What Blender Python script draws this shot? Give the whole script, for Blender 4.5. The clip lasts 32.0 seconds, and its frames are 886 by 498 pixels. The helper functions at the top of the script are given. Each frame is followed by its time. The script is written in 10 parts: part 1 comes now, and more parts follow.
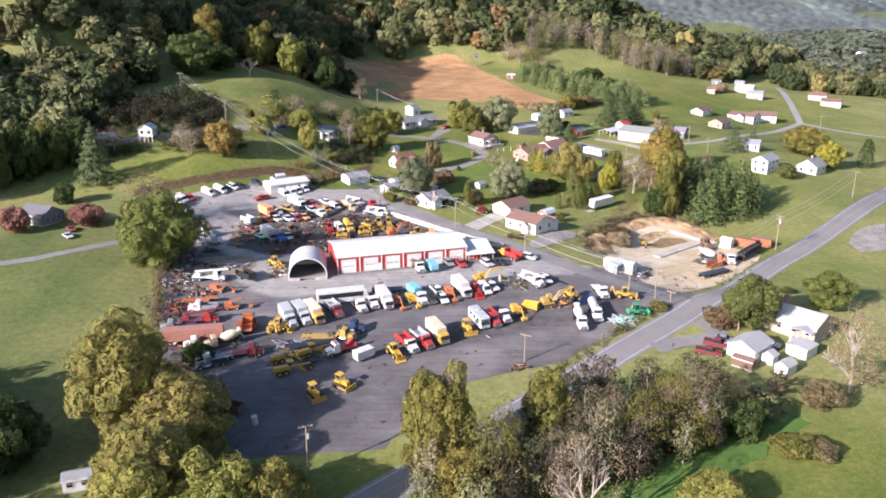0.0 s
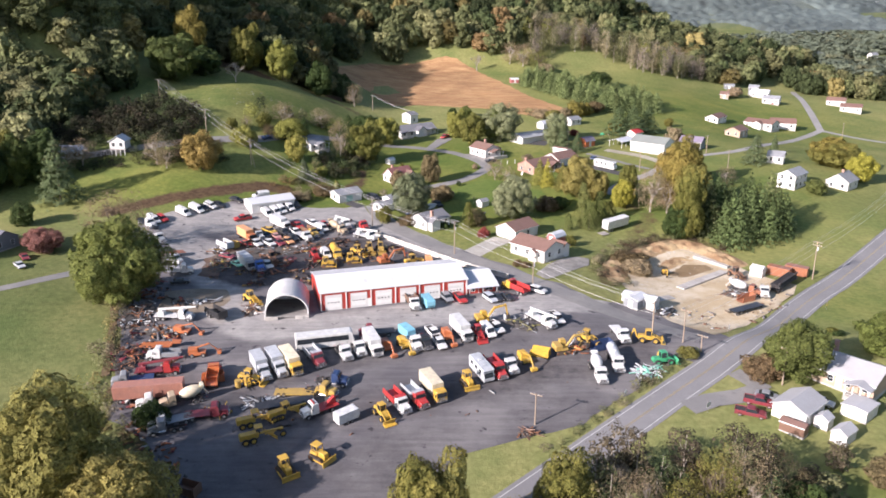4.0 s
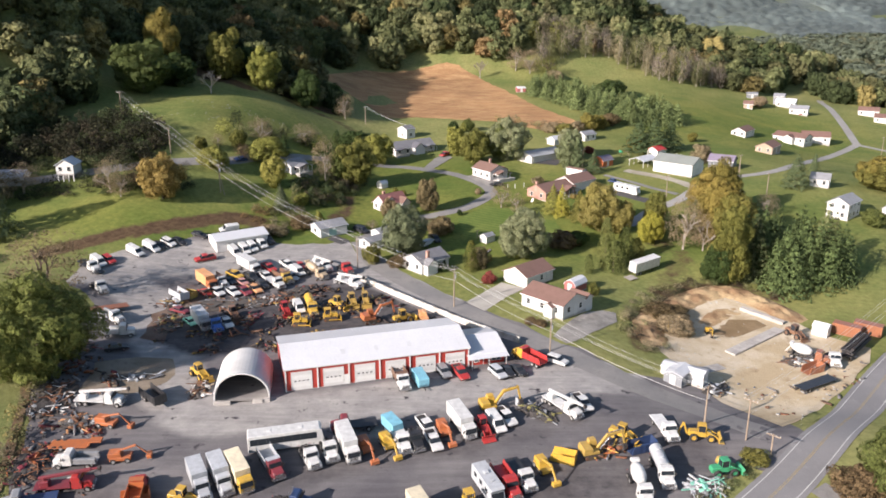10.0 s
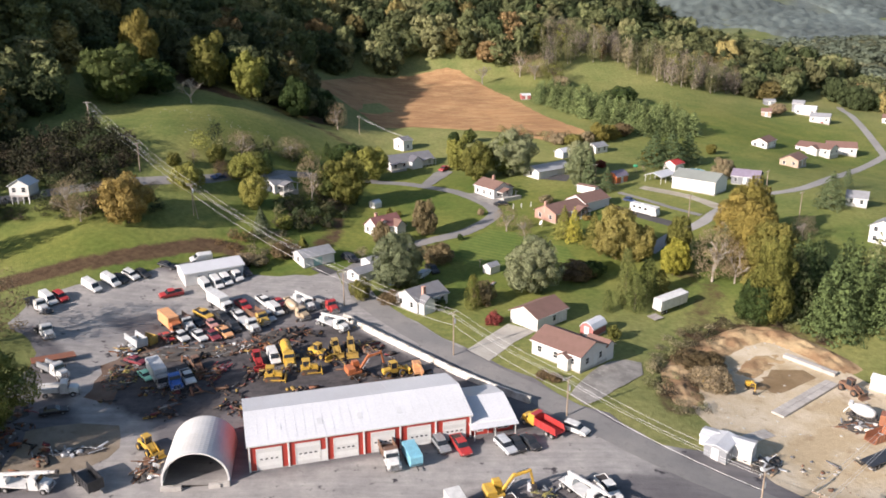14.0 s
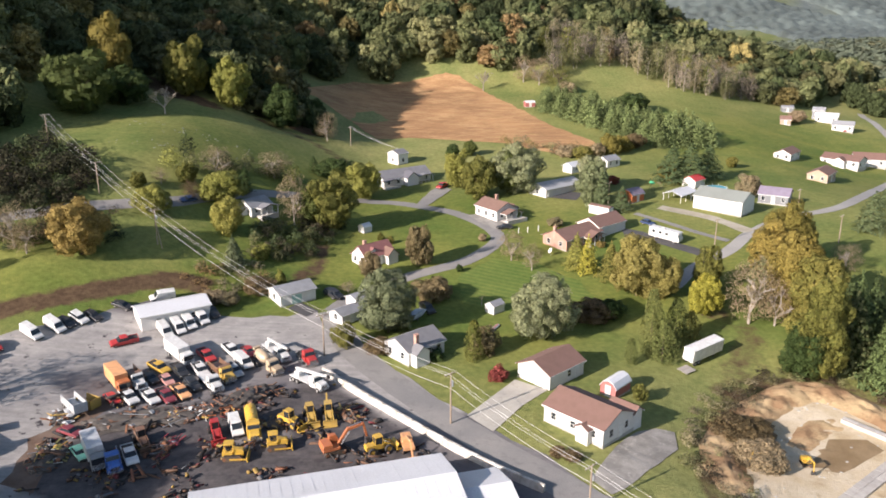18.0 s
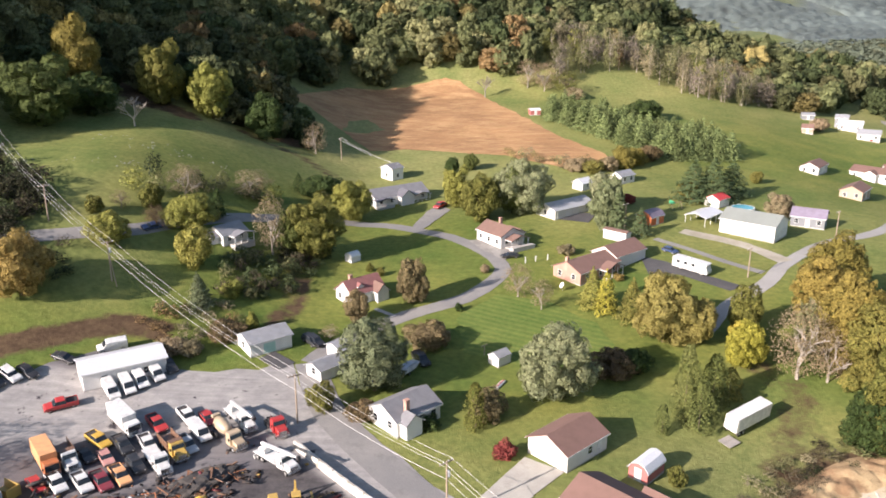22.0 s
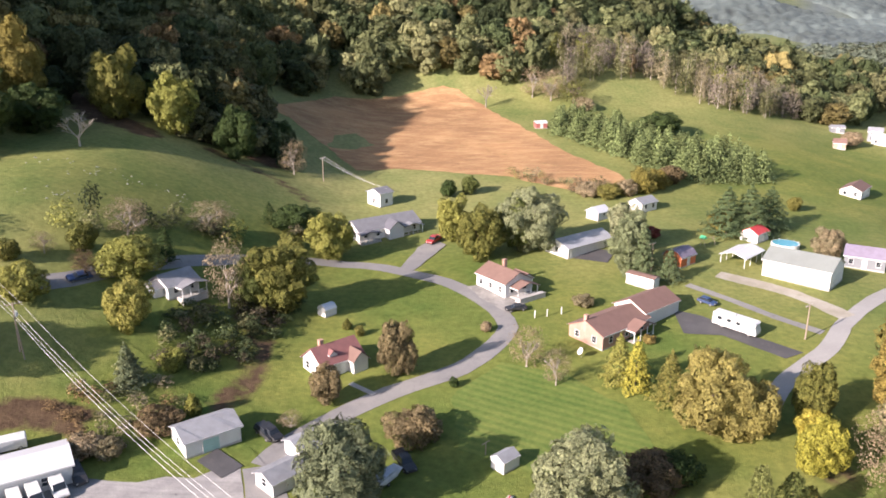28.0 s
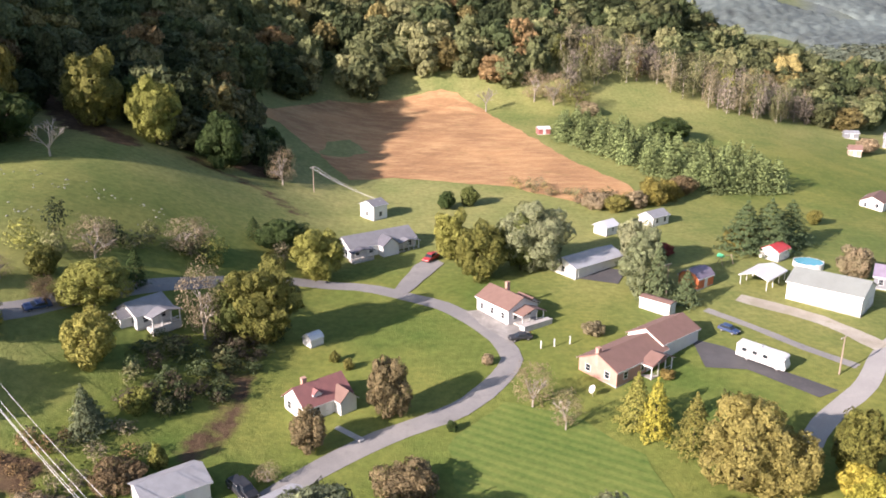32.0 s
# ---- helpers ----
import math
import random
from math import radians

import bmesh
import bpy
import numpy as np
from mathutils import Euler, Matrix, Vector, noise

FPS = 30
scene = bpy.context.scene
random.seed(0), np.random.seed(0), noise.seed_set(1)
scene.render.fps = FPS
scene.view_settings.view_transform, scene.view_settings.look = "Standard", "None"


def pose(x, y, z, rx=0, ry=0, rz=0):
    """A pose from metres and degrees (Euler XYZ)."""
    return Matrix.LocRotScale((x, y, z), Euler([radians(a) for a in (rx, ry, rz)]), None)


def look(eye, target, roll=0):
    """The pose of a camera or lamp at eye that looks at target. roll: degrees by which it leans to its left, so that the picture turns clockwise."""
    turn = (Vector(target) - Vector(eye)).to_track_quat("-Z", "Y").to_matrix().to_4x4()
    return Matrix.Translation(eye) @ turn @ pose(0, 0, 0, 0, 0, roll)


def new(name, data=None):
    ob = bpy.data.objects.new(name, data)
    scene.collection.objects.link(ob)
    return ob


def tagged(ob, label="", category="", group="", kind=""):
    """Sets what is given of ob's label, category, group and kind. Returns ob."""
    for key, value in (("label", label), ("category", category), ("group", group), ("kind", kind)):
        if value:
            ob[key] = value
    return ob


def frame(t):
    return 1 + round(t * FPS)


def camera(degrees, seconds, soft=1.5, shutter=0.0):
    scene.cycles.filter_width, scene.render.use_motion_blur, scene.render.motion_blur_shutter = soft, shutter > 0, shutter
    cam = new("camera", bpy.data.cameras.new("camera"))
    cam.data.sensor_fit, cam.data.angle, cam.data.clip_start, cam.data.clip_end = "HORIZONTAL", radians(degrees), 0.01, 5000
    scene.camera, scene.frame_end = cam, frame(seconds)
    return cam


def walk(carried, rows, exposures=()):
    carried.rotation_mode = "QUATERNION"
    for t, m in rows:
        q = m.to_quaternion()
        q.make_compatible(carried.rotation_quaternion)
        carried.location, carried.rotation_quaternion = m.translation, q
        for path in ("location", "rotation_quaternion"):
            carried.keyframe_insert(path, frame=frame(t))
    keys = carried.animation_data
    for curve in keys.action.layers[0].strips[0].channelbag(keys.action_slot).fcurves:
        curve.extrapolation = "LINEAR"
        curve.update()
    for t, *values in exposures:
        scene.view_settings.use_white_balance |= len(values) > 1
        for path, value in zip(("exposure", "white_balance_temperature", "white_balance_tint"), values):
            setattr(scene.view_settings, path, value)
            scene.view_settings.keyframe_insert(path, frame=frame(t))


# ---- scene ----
from mathutils.geometry import tessellate_polygon

# ---- camera ----
cam = camera(58.0, 32.0, 1.75)
walk(cam, [
    (0, look((0.00, 0.00, 70.96), (0.81, 143.02, 25.73), 0.02)),
    (2, look((0.54, 13.32, 71.01), (1.26, 156.33, 25.77), 0.02)),
    (4, look((1.03, 26.79, 70.90), (1.63, 169.82, 25.72), 0.01)),
    (6, look((1.49, 40.30, 70.71), (1.95, 183.37, 25.65), -0.01)),
    (8, look((1.96, 53.60, 70.68), (2.26, 196.70, 25.72), -0.03)),
    (10, look((2.43, 66.98, 70.60), (2.56, 210.13, 25.79), -0.02)),
    (12, look((2.86, 80.46, 70.36), (2.84, 223.68, 25.78), -0.00)),
    (14, look((3.22, 93.86, 70.12), (3.08, 237.15, 25.75), -0.06)),
    (16, look((3.67, 107.49, 69.97), (3.45, 250.83, 25.77), -0.11)),
    (18, look((4.16, 121.24, 69.95), (3.89, 264.61, 25.84), -0.11)),
    (20, look((4.54, 134.63, 70.00), (4.18, 278.00, 25.92), -0.09)),
    (22, look((5.05, 148.10, 70.00), (4.59, 291.50, 26.01), -0.11)),
    (24, look((5.70, 161.50, 70.00), (5.17, 304.94, 26.12), -0.11)),
    (26, look((6.16, 173.86, 70.15), (5.66, 317.30, 26.29), 0.01)),
    (28, look((6.37, 184.27, 70.29), (6.00, 327.71, 26.42), 0.09)),
    (30, look((6.45, 192.70, 70.33), (6.24, 336.14, 26.46), 0.11)),
    (32, look((6.55, 199.99, 70.31), (6.46, 343.43, 26.44), 0.20)),
], exposures=[(0, 1.22, 5820, 15), (4, 1.1, 5900, 14), (8, 0.95, 6080, 10), (14, 0.9, 6180, 10), (19, 1.09, 6230, 10), (24, 1.31, 6230, 14), (32, 1.41, 6200, 17)])

# ---- sky and sun ----
SUN_AZ, SUN_EL = 217.0, 23.5  # the sun stands in the west-south-west, low
world = bpy.data.worlds.new("sky")
scene.world = world
world.use_nodes = True
_n = world.node_tree.nodes
_sky = _n.new("ShaderNodeTexSky")
_sky.sky_type = "NISHITA"
_sky.sun_disc = False
_sky.sun_elevation = radians(SUN_EL)
_sky.sun_rotation = radians(90.0 - SUN_AZ)
_sky.air_density, _sky.dust_density, _sky.ozone_density = 1.0, 1.6, 1.0
_n["Background"].inputs["Strength"].default_value = 0.08
world.node_tree.links.new(_sky.outputs["Color"], _n["Background"].inputs["Color"])
sun = new("sun", bpy.data.lights.new("sun", "SUN"))
sun.data.energy, sun.data.angle, sun.data.color = 5.0, radians(0.6), (1.0, 0.848, 0.755)
_d = Vector((math.cos(radians(SUN_AZ)) * math.cos(radians(SUN_EL)), math.sin(radians(SUN_AZ)) * math.cos(radians(SUN_EL)), math.sin(radians(SUN_EL))))
sun.matrix_world = look(tuple(_d * 300.0), (0, 0, 0))

# ---- materials ----
MATS = {}


def _tree(name):
    m = bpy.data.materials.new(name)
    m.use_nodes = True
    return m, m.node_tree.nodes, m.node_tree.links


def _noise(n, l, vec, scale, detail=4.0, rough=0.55):
    t = n.new("ShaderNodeTexNoise")
    t.inputs["Scale"].default_value, t.inputs["Detail"].default_value, t.inputs["Roughness"].default_value = scale, detail, rough
    l.new(vec, t.inputs["Vector"])
    return t.outputs["Fac"]


def _ramp(n, l, fac, lo, hi):
    r = n.new("ShaderNodeMapRange")
    r.inputs["From Min"].default_value, r.inputs["From Max"].default_value = lo, hi
    l.new(fac, r.inputs["Value"])
    return r.outputs["Result"]


def _mix(n, l, fac, a, b, kind="MIX"):
    m = n.new("ShaderNodeMix")
    m.data_type, m.blend_type = "RGBA", kind
    for sock, v in ((m.inputs[0], fac), (m.inputs[6], a), (m.inputs[7], b)):
        if isinstance(v, (int, float)):
            sock.default_value = v
        elif isinstance(v, tuple):
            sock.default_value = (*v, 1.0) if len(v) == 3 else v
        else:
            l.new(v, sock)
    return m.outputs[2]


def surf(name, base, worn=None, big=0.4, fine=9.0, amount=0.6, rough=0.7, metal=0.0, bump=0.15, spread=0.1, coat=0.0):
    """A surface with stains at one scale, grain at another, and a shift from thing to thing."""
    if name in MATS:
        return MATS[name]
    m, n, l = _tree(name)
    p = n["Principled BSDF"]
    worn = worn or tuple(c * 0.72 for c in base)
    pos = n.new("ShaderNodeNewGeometry").outputs["Position"]
    a = _ramp(n, l, _noise(n, l, pos, big, 5.0, 0.6), 0.38, 0.68)
    b = _noise(n, l, pos, fine, 3.0)
    k = n.new("ShaderNodeMath")
    k.operation = "MULTIPLY"
    k.inputs[1].default_value = amount
    l.new(a, k.inputs[0])
    col = _mix(n, l, k.outputs[0], base, worn)
    col = _mix(n, l, _ramp(n, l, b, 0.2, 0.8), _mix(n, l, 1.0, col, (0.86, 0.86, 0.86), "MULTIPLY"), _mix(n, l, 1.0, col, (1.12, 1.12, 1.12), "MULTIPLY"))
    if spread:
        info = n.new("ShaderNodeObjectInfo")
        col = _mix(n, l, 1.0, col, _mix(n, l, info.outputs["Random"], (1 - spread,) * 3, (1 + spread,) * 3), "MULTIPLY")
    l.new(col, p.inputs["Base Color"])
    rr = n.new("ShaderNodeMapRange")
    rr.inputs["To Min"].default_value, rr.inputs["To Max"].default_value = max(rough - 0.12, 0.03), min(rough + 0.15, 1.0)
    l.new(b, rr.inputs["Value"])
    l.new(rr.outputs["Result"], p.inputs["Roughness"])
    p.inputs["Metallic"].default_value = metal
    p.inputs["Coat Weight"].default_value = coat
    if bump:
        bp = n.new("ShaderNodeBump")
        bp.inputs["Strength"].default_value, bp.inputs["Distance"].default_value = bump, 0.05
        l.new(b, bp.inputs["Height"])
        l.new(bp.outputs["Normal"], p.inputs["Normal"])
    MATS[name] = m
    return m


def paint(name, rgb, rough=0.38):
    return surf("paint_" + name, rgb, tuple(c * 0.55 + 0.04 for c in rgb), 1.1, 14.0, 0.62, rough, 0.0, 0.03, 0.08, 0.25)


def gaps(n, l, pos, scale, share, shader, out):
    """Lets the light through between the leaves of a spray."""
    hole = _ramp(n, l, _noise(n, l, pos, scale, 2.0, 0.6), share, share + 0.04)
    tr = n.new("ShaderNodeBsdfTransparent")
    mx = n.new("ShaderNodeMixShader")
    l.new(hole, mx.inputs[0])
    l.new(tr.outputs[0], mx.inputs[1])
    l.new(shader, mx.inputs[2])
    l.new(mx.outputs[0], out)


def leaf(name, lo, hi, glow=0.16):
    """Foliage: every leaf clump has its own tone, every plant its own shift."""
    if name in MATS:
        return MATS[name]
    m, n, l = _tree(name)
    p = n["Principled BSDF"]
    geo = n.new("ShaderNodeNewGeometry")
    info = n.new("ShaderNodeObjectInfo")
    clump = _ramp(n, l, _noise(n, l, geo.outputs["Position"], 0.55, 4.0, 0.6), 0.3, 0.7)
    mid = _mix(n, l, 0.5, lo, hi)
    col = _mix(n, l, clump, _mix(n, l, 0.72, lo, mid), _mix(n, l, 0.6, mid, hi))
    col = _mix(n, l, 0.3, col, _mix(n, l, geo.outputs["Random Per Island"], lo, hi))
    col = _mix(n, l, 1.0, col, _mix(n, l, info.outputs["Random"], (0.82, 0.86, 0.8), (1.2, 1.12, 1.15)), "MULTIPLY")
    grain = _noise(n, l, geo.outputs["Position"], 2.4, 4.0, 0.75)
    col = _mix(n, l, _ramp(n, l, grain, 0.36, 0.62), _mix(n, l, 1.0, col, (0.48, 0.5, 0.5), "MULTIPLY"), _mix(n, l, 1.0, col, (1.32, 1.3, 1.25), "MULTIPLY"))
    l.new(col, p.inputs["Base Color"])
    p.inputs["Roughness"].default_value = 0.75
    p.inputs["Specular IOR Level"].default_value = 0.2
    bp = n.new("ShaderNodeBump")
    bp.inputs["Strength"].default_value, bp.inputs["Distance"].default_value = 1.0, 0.35
    l.new(grain, bp.inputs["Height"])
    l.new(bp.outputs["Normal"], p.inputs["Normal"])
    t = n.new("ShaderNodeBsdfTranslucent")
    l.new(col, t.inputs["Color"])
    s = n.new("ShaderNodeMixShader")
    s.inputs[0].default_value = glow
    l.new(p.outputs[0], s.inputs[1])
    l.new(t.outputs[0], s.inputs[2])
    gaps(n, l, geo.outputs["Position"], 3.4, 0.45, s.outputs[0], n["Material Output"].inputs["Surface"])
    MATS[name] = m
    return m


def leaf_tinted(name="woods_foliage", near=True):
    """Foliage of the far woods, whose species tone, with haze mixed in for the farthest, is stored with each crown."""
    m, n, l = _tree(name)
    p = n["Principled BSDF"]
    geo = n.new("ShaderNodeNewGeometry")
    at = n.new("ShaderNodeAttribute")
    at.attribute_name = "tone"
    col = _mix(n, l, 1.0, at.outputs["Color"], _mix(n, l, geo.outputs["Random Per Island"], (0.88, 0.89, 0.88), (1.12, 1.11, 1.1)), "MULTIPLY")
    if not near:
        l.new(col, p.inputs["Base Color"])
        p.inputs["Roughness"].default_value = 0.9
        return m
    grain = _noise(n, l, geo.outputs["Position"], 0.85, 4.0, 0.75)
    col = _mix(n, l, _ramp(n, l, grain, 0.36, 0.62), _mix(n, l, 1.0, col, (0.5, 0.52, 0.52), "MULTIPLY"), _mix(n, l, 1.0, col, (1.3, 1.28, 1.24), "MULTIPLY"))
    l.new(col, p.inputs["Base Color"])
    p.inputs["Roughness"].default_value = 0.8
    p.inputs["Specular IOR Level"].default_value = 0.15
    bp = n.new("ShaderNodeBump")
    bp.inputs["Strength"].default_value, bp.inputs["Distance"].default_value = 1.0, 0.8
    l.new(grain, bp.inputs["Height"])
    l.new(bp.outputs["Normal"], p.inputs["Normal"])
    gaps(n, l, geo.outputs["Position"], 1.5, 0.43, p.outputs[0], n["Material Output"].inputs["Surface"])
    return m


def grass_material():
    m, n, l = _tree("grass")
    p = n["Principled BSDF"]
    pos = n.new("ShaderNodeNewGeometry").outputs["Position"]
    lush = n.new("ShaderNodeAttribute")
    lush.attribute_name = "lush"
    patch = _ramp(n, l, _noise(n, l, pos, 0.045, 6.0, 0.62), 0.36, 0.66)
    tuft = _ramp(n, l, _noise(n, l, pos, 0.7, 5.0, 0.65), 0.3, 0.7)
    dry = _mix(n, l, patch, (0.285, 0.275, 0.12), (0.195, 0.215, 0.082))
    green = _mix(n, l, patch, (0.182, 0.196, 0.05), (0.094, 0.138, 0.031))
    wild = n.new("ShaderNodeAttribute")
    wild.attribute_name = "wild"
    dry = _mix(n, l, wild.outputs["Fac"], dry, _mix(n, l, patch, (0.12, 0.14, 0.055), (0.075, 0.105, 0.038)))
    col = _mix(n, l, lush.outputs["Fac"], dry, green)
    col = _mix(n, l, tuft, _mix(n, l, 1.0, col, (0.72, 0.74, 0.7), "MULTIPLY"), _mix(n, l, 1.0, col, (1.2, 1.16, 1.15), "MULTIPLY"))
    straw = _ramp(n, l, _noise(n, l, pos, 0.16, 7.0, 0.7), 0.6, 0.76)
    k = n.new("ShaderNodeMath")
    k.operation = "MULTIPLY"
    k.inputs[1].default_value = 0.55
    l.new(_mix(n, l, lush.outputs["Fac"], straw, _mix(n, l, 1.0, straw, (0.3, 0.3, 0.3), "MULTIPLY")), k.inputs[0])
    col = _mix(n, l, k.outputs[0], col, (0.27, 0.22, 0.09))
    forest = n.new("ShaderNodeAttribute")
    forest.attribute_name = "forest"
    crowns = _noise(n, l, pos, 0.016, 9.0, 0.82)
    # far woodland floor, greyed towards blue: distance haze mixed into the colour
    hazy_floor = _mix(n, l, _ramp(n, l, crowns, 0.42, 0.58), (0.115, 0.135, 0.125), (0.18, 0.203, 0.188))
    hazy_floor = _mix(n, l, _ramp(n, l, _noise(n, l, pos, 0.0035, 4.0, 0.6), 0.4, 0.6), hazy_floor, _mix(n, l, 1.0, hazy_floor, (0.78, 0.8, 0.84), "MULTIPLY"))
    col = _mix(n, l, forest.outputs["Fac"], col, hazy_floor)
    bare = n.new("ShaderNodeAttribute")
    bare.attribute_name = "bare"
    b = n.new("ShaderNodeMath")
    b.operation = "ADD"
    l.new(bare.outputs["Fac"], b.inputs[0])
    l.new(_noise(n, l, pos, 0.28, 7.0, 0.7), b.inputs[1])
    earth = _mix(n, l, _ramp(n, l, _noise(n, l, pos, 0.5, 6.0, 0.7), 0.35, 0.65), (0.065, 0.042, 0.026), (0.12, 0.082, 0.048))
    col = _mix(n, l, _ramp(n, l, b.outputs[0], 0.92, 1.18), col, earth)
    l.new(col, p.inputs["Base Color"])
    p.inputs["Roughness"].default_value = 0.95
    p.inputs["Specular IOR Level"].default_value = 0.1
    bp = n.new("ShaderNodeBump")
    bp.inputs["Strength"].default_value, bp.inputs["Distance"].default_value = 0.7, 0.25
    l.new(_noise(n, l, pos, 1.6, 6.0, 0.7), bp.inputs["Height"])
    l.new(bp.outputs["Normal"], p.inputs["Normal"])
    return m


def ground_mix(name, a, b, c, big, mid, lo=0.4, hi=0.62, rough=0.92, bump=0.4):
    """Earth, gravel or tarmac: two tones in broad patches, a third in streaks, fine grain."""
    m, n, l = _tree(name)
    p = n["Principled BSDF"]
    pos = n.new("ShaderNodeNewGeometry").outputs["Position"]
    col = _mix(n, l, _ramp(n, l, _noise(n, l, pos, big, 6.0, 0.62), lo, hi), a, b)
    col = _mix(n, l, _ramp(n, l, _noise(n, l, pos, mid, 6.0, 0.7), 0.55, 0.78), col, c)
    g = _noise(n, l, pos, 6.0, 4.0, 0.7)
    col = _mix(n, l, _ramp(n, l, g, 0.25, 0.75), _mix(n, l, 1.0, col, (0.82, 0.82, 0.82), "MULTIPLY"), _mix(n, l, 1.0, col, (1.15, 1.15, 1.15), "MULTIPLY"))
    l.new(col, p.inputs["Base Color"])
    p.inputs["Roughness"].default_value = rough
    p.inputs["Specular IOR Level"].default_value = 0.25
    bp = n.new("ShaderNodeBump")
    bp.inputs["Strength"].default_value, bp.inputs["Distance"].default_value = bump, 0.12
    l.new(_noise(n, l, pos, 1.4, 6.0, 0.7), bp.inputs["Height"])
    l.new(bp.outputs["Normal"], p.inputs["Normal"])
    return m


def field_material(name, a, b, c, big, mid, lo, hi, bump):
    """Ripe beans in drilled rows, with weak patches."""
    m, n, l = _tree(name)
    p = n["Principled BSDF"]
    pos = n.new("ShaderNodeNewGeometry").outputs["Position"]
    mp = n.new("ShaderNodeMapping")
    mp.inputs["Rotation"].default_value = (0, 0, radians(24))
    mp.inputs["Scale"].default_value = (0.34, 1.0, 1.0)
    l.new(pos, mp.inputs["Vector"])
    rows = mp.outputs["Vector"]
    col = _mix(n, l, _ramp(n, l, _noise(n, l, pos, big, 6.0, 0.62), lo, hi), a, b)
    col = _mix(n, l, _ramp(n, l, _noise(n, l, rows, 0.22, 7.0, 0.72), 0.45, 0.7), col, c)
    col = _mix(n, l, _ramp(n, l, _noise(n, l, pos, mid, 7.0, 0.75), 0.58, 0.72), col, (0.25, 0.19, 0.08))
    g = _noise(n, l, rows, 1.6, 5.0, 0.7)
    col = _mix(n, l, _ramp(n, l, g, 0.3, 0.7), _mix(n, l, 1.0, col, (0.82, 0.81, 0.8), "MULTIPLY"), _mix(n, l, 1.0, col, (1.14, 1.14, 1.14), "MULTIPLY"))
    l.new(col, p.inputs["Base Color"])
    p.inputs["Roughness"].default_value = 0.95
    p.inputs["Specular IOR Level"].default_value = 0.1
    bp = n.new("ShaderNodeBump")
    bp.inputs["Strength"].default_value, bp.inputs["Distance"].default_value = bump, 0.5
    l.new(_noise(n, l, rows, 1.1, 7.0, 0.75), bp.inputs["Height"])
    l.new(bp.outputs["Normal"], p.inputs["Normal"])
    return m


def mown_material():
    """A lawn mown in lanes: alternate lanes lean two ways."""
    m, n, l = _tree("mown_grass")
    p = n["Principled BSDF"]
    pos = n.new("ShaderNodeNewGeometry").outputs["Position"]
    mp = n.new("ShaderNodeMapping")
    mp.inputs["Rotation"].default_value = (0, 0, radians(28))
    l.new(pos, mp.inputs["Vector"])
    w = n.new("ShaderNodeTexWave")
    w.bands_direction = "Y"
    w.inputs["Scale"].default_value, w.inputs["Distortion"].default_value, w.inputs["Detail"].default_value = 0.16, 1.2, 2.0
    w.inputs["Detail Scale"].default_value = 0.3
    l.new(mp.outputs["Vector"], w.inputs["Vector"])
    patch = _ramp(n, l, _noise(n, l, pos, 0.12, 6.0, 0.62), 0.36, 0.66)
    a = _mix(n, l, patch, (0.125, 0.168, 0.042), (0.085, 0.135, 0.032))
    b = _mix(n, l, patch, (0.158, 0.192, 0.05), (0.11, 0.156, 0.038))
    col = _mix(n, l, _ramp(n, l, w.outputs["Fac"], 0.25, 0.75), a, b)
    col = _mix(n, l, _ramp(n, l, _noise(n, l, pos, 1.3, 5.0, 0.65), 0.3, 0.7), _mix(n, l, 1.0, col, (0.8, 0.8, 0.8), "MULTIPLY"), _mix(n, l, 1.0, col, (1.15, 1.12, 1.1), "MULTIPLY"))
    l.new(col, p.inputs["Base Color"])
    p.inputs["Roughness"].default_value = 0.95
    p.inputs["Specular IOR Level"].default_value = 0.1
    return m


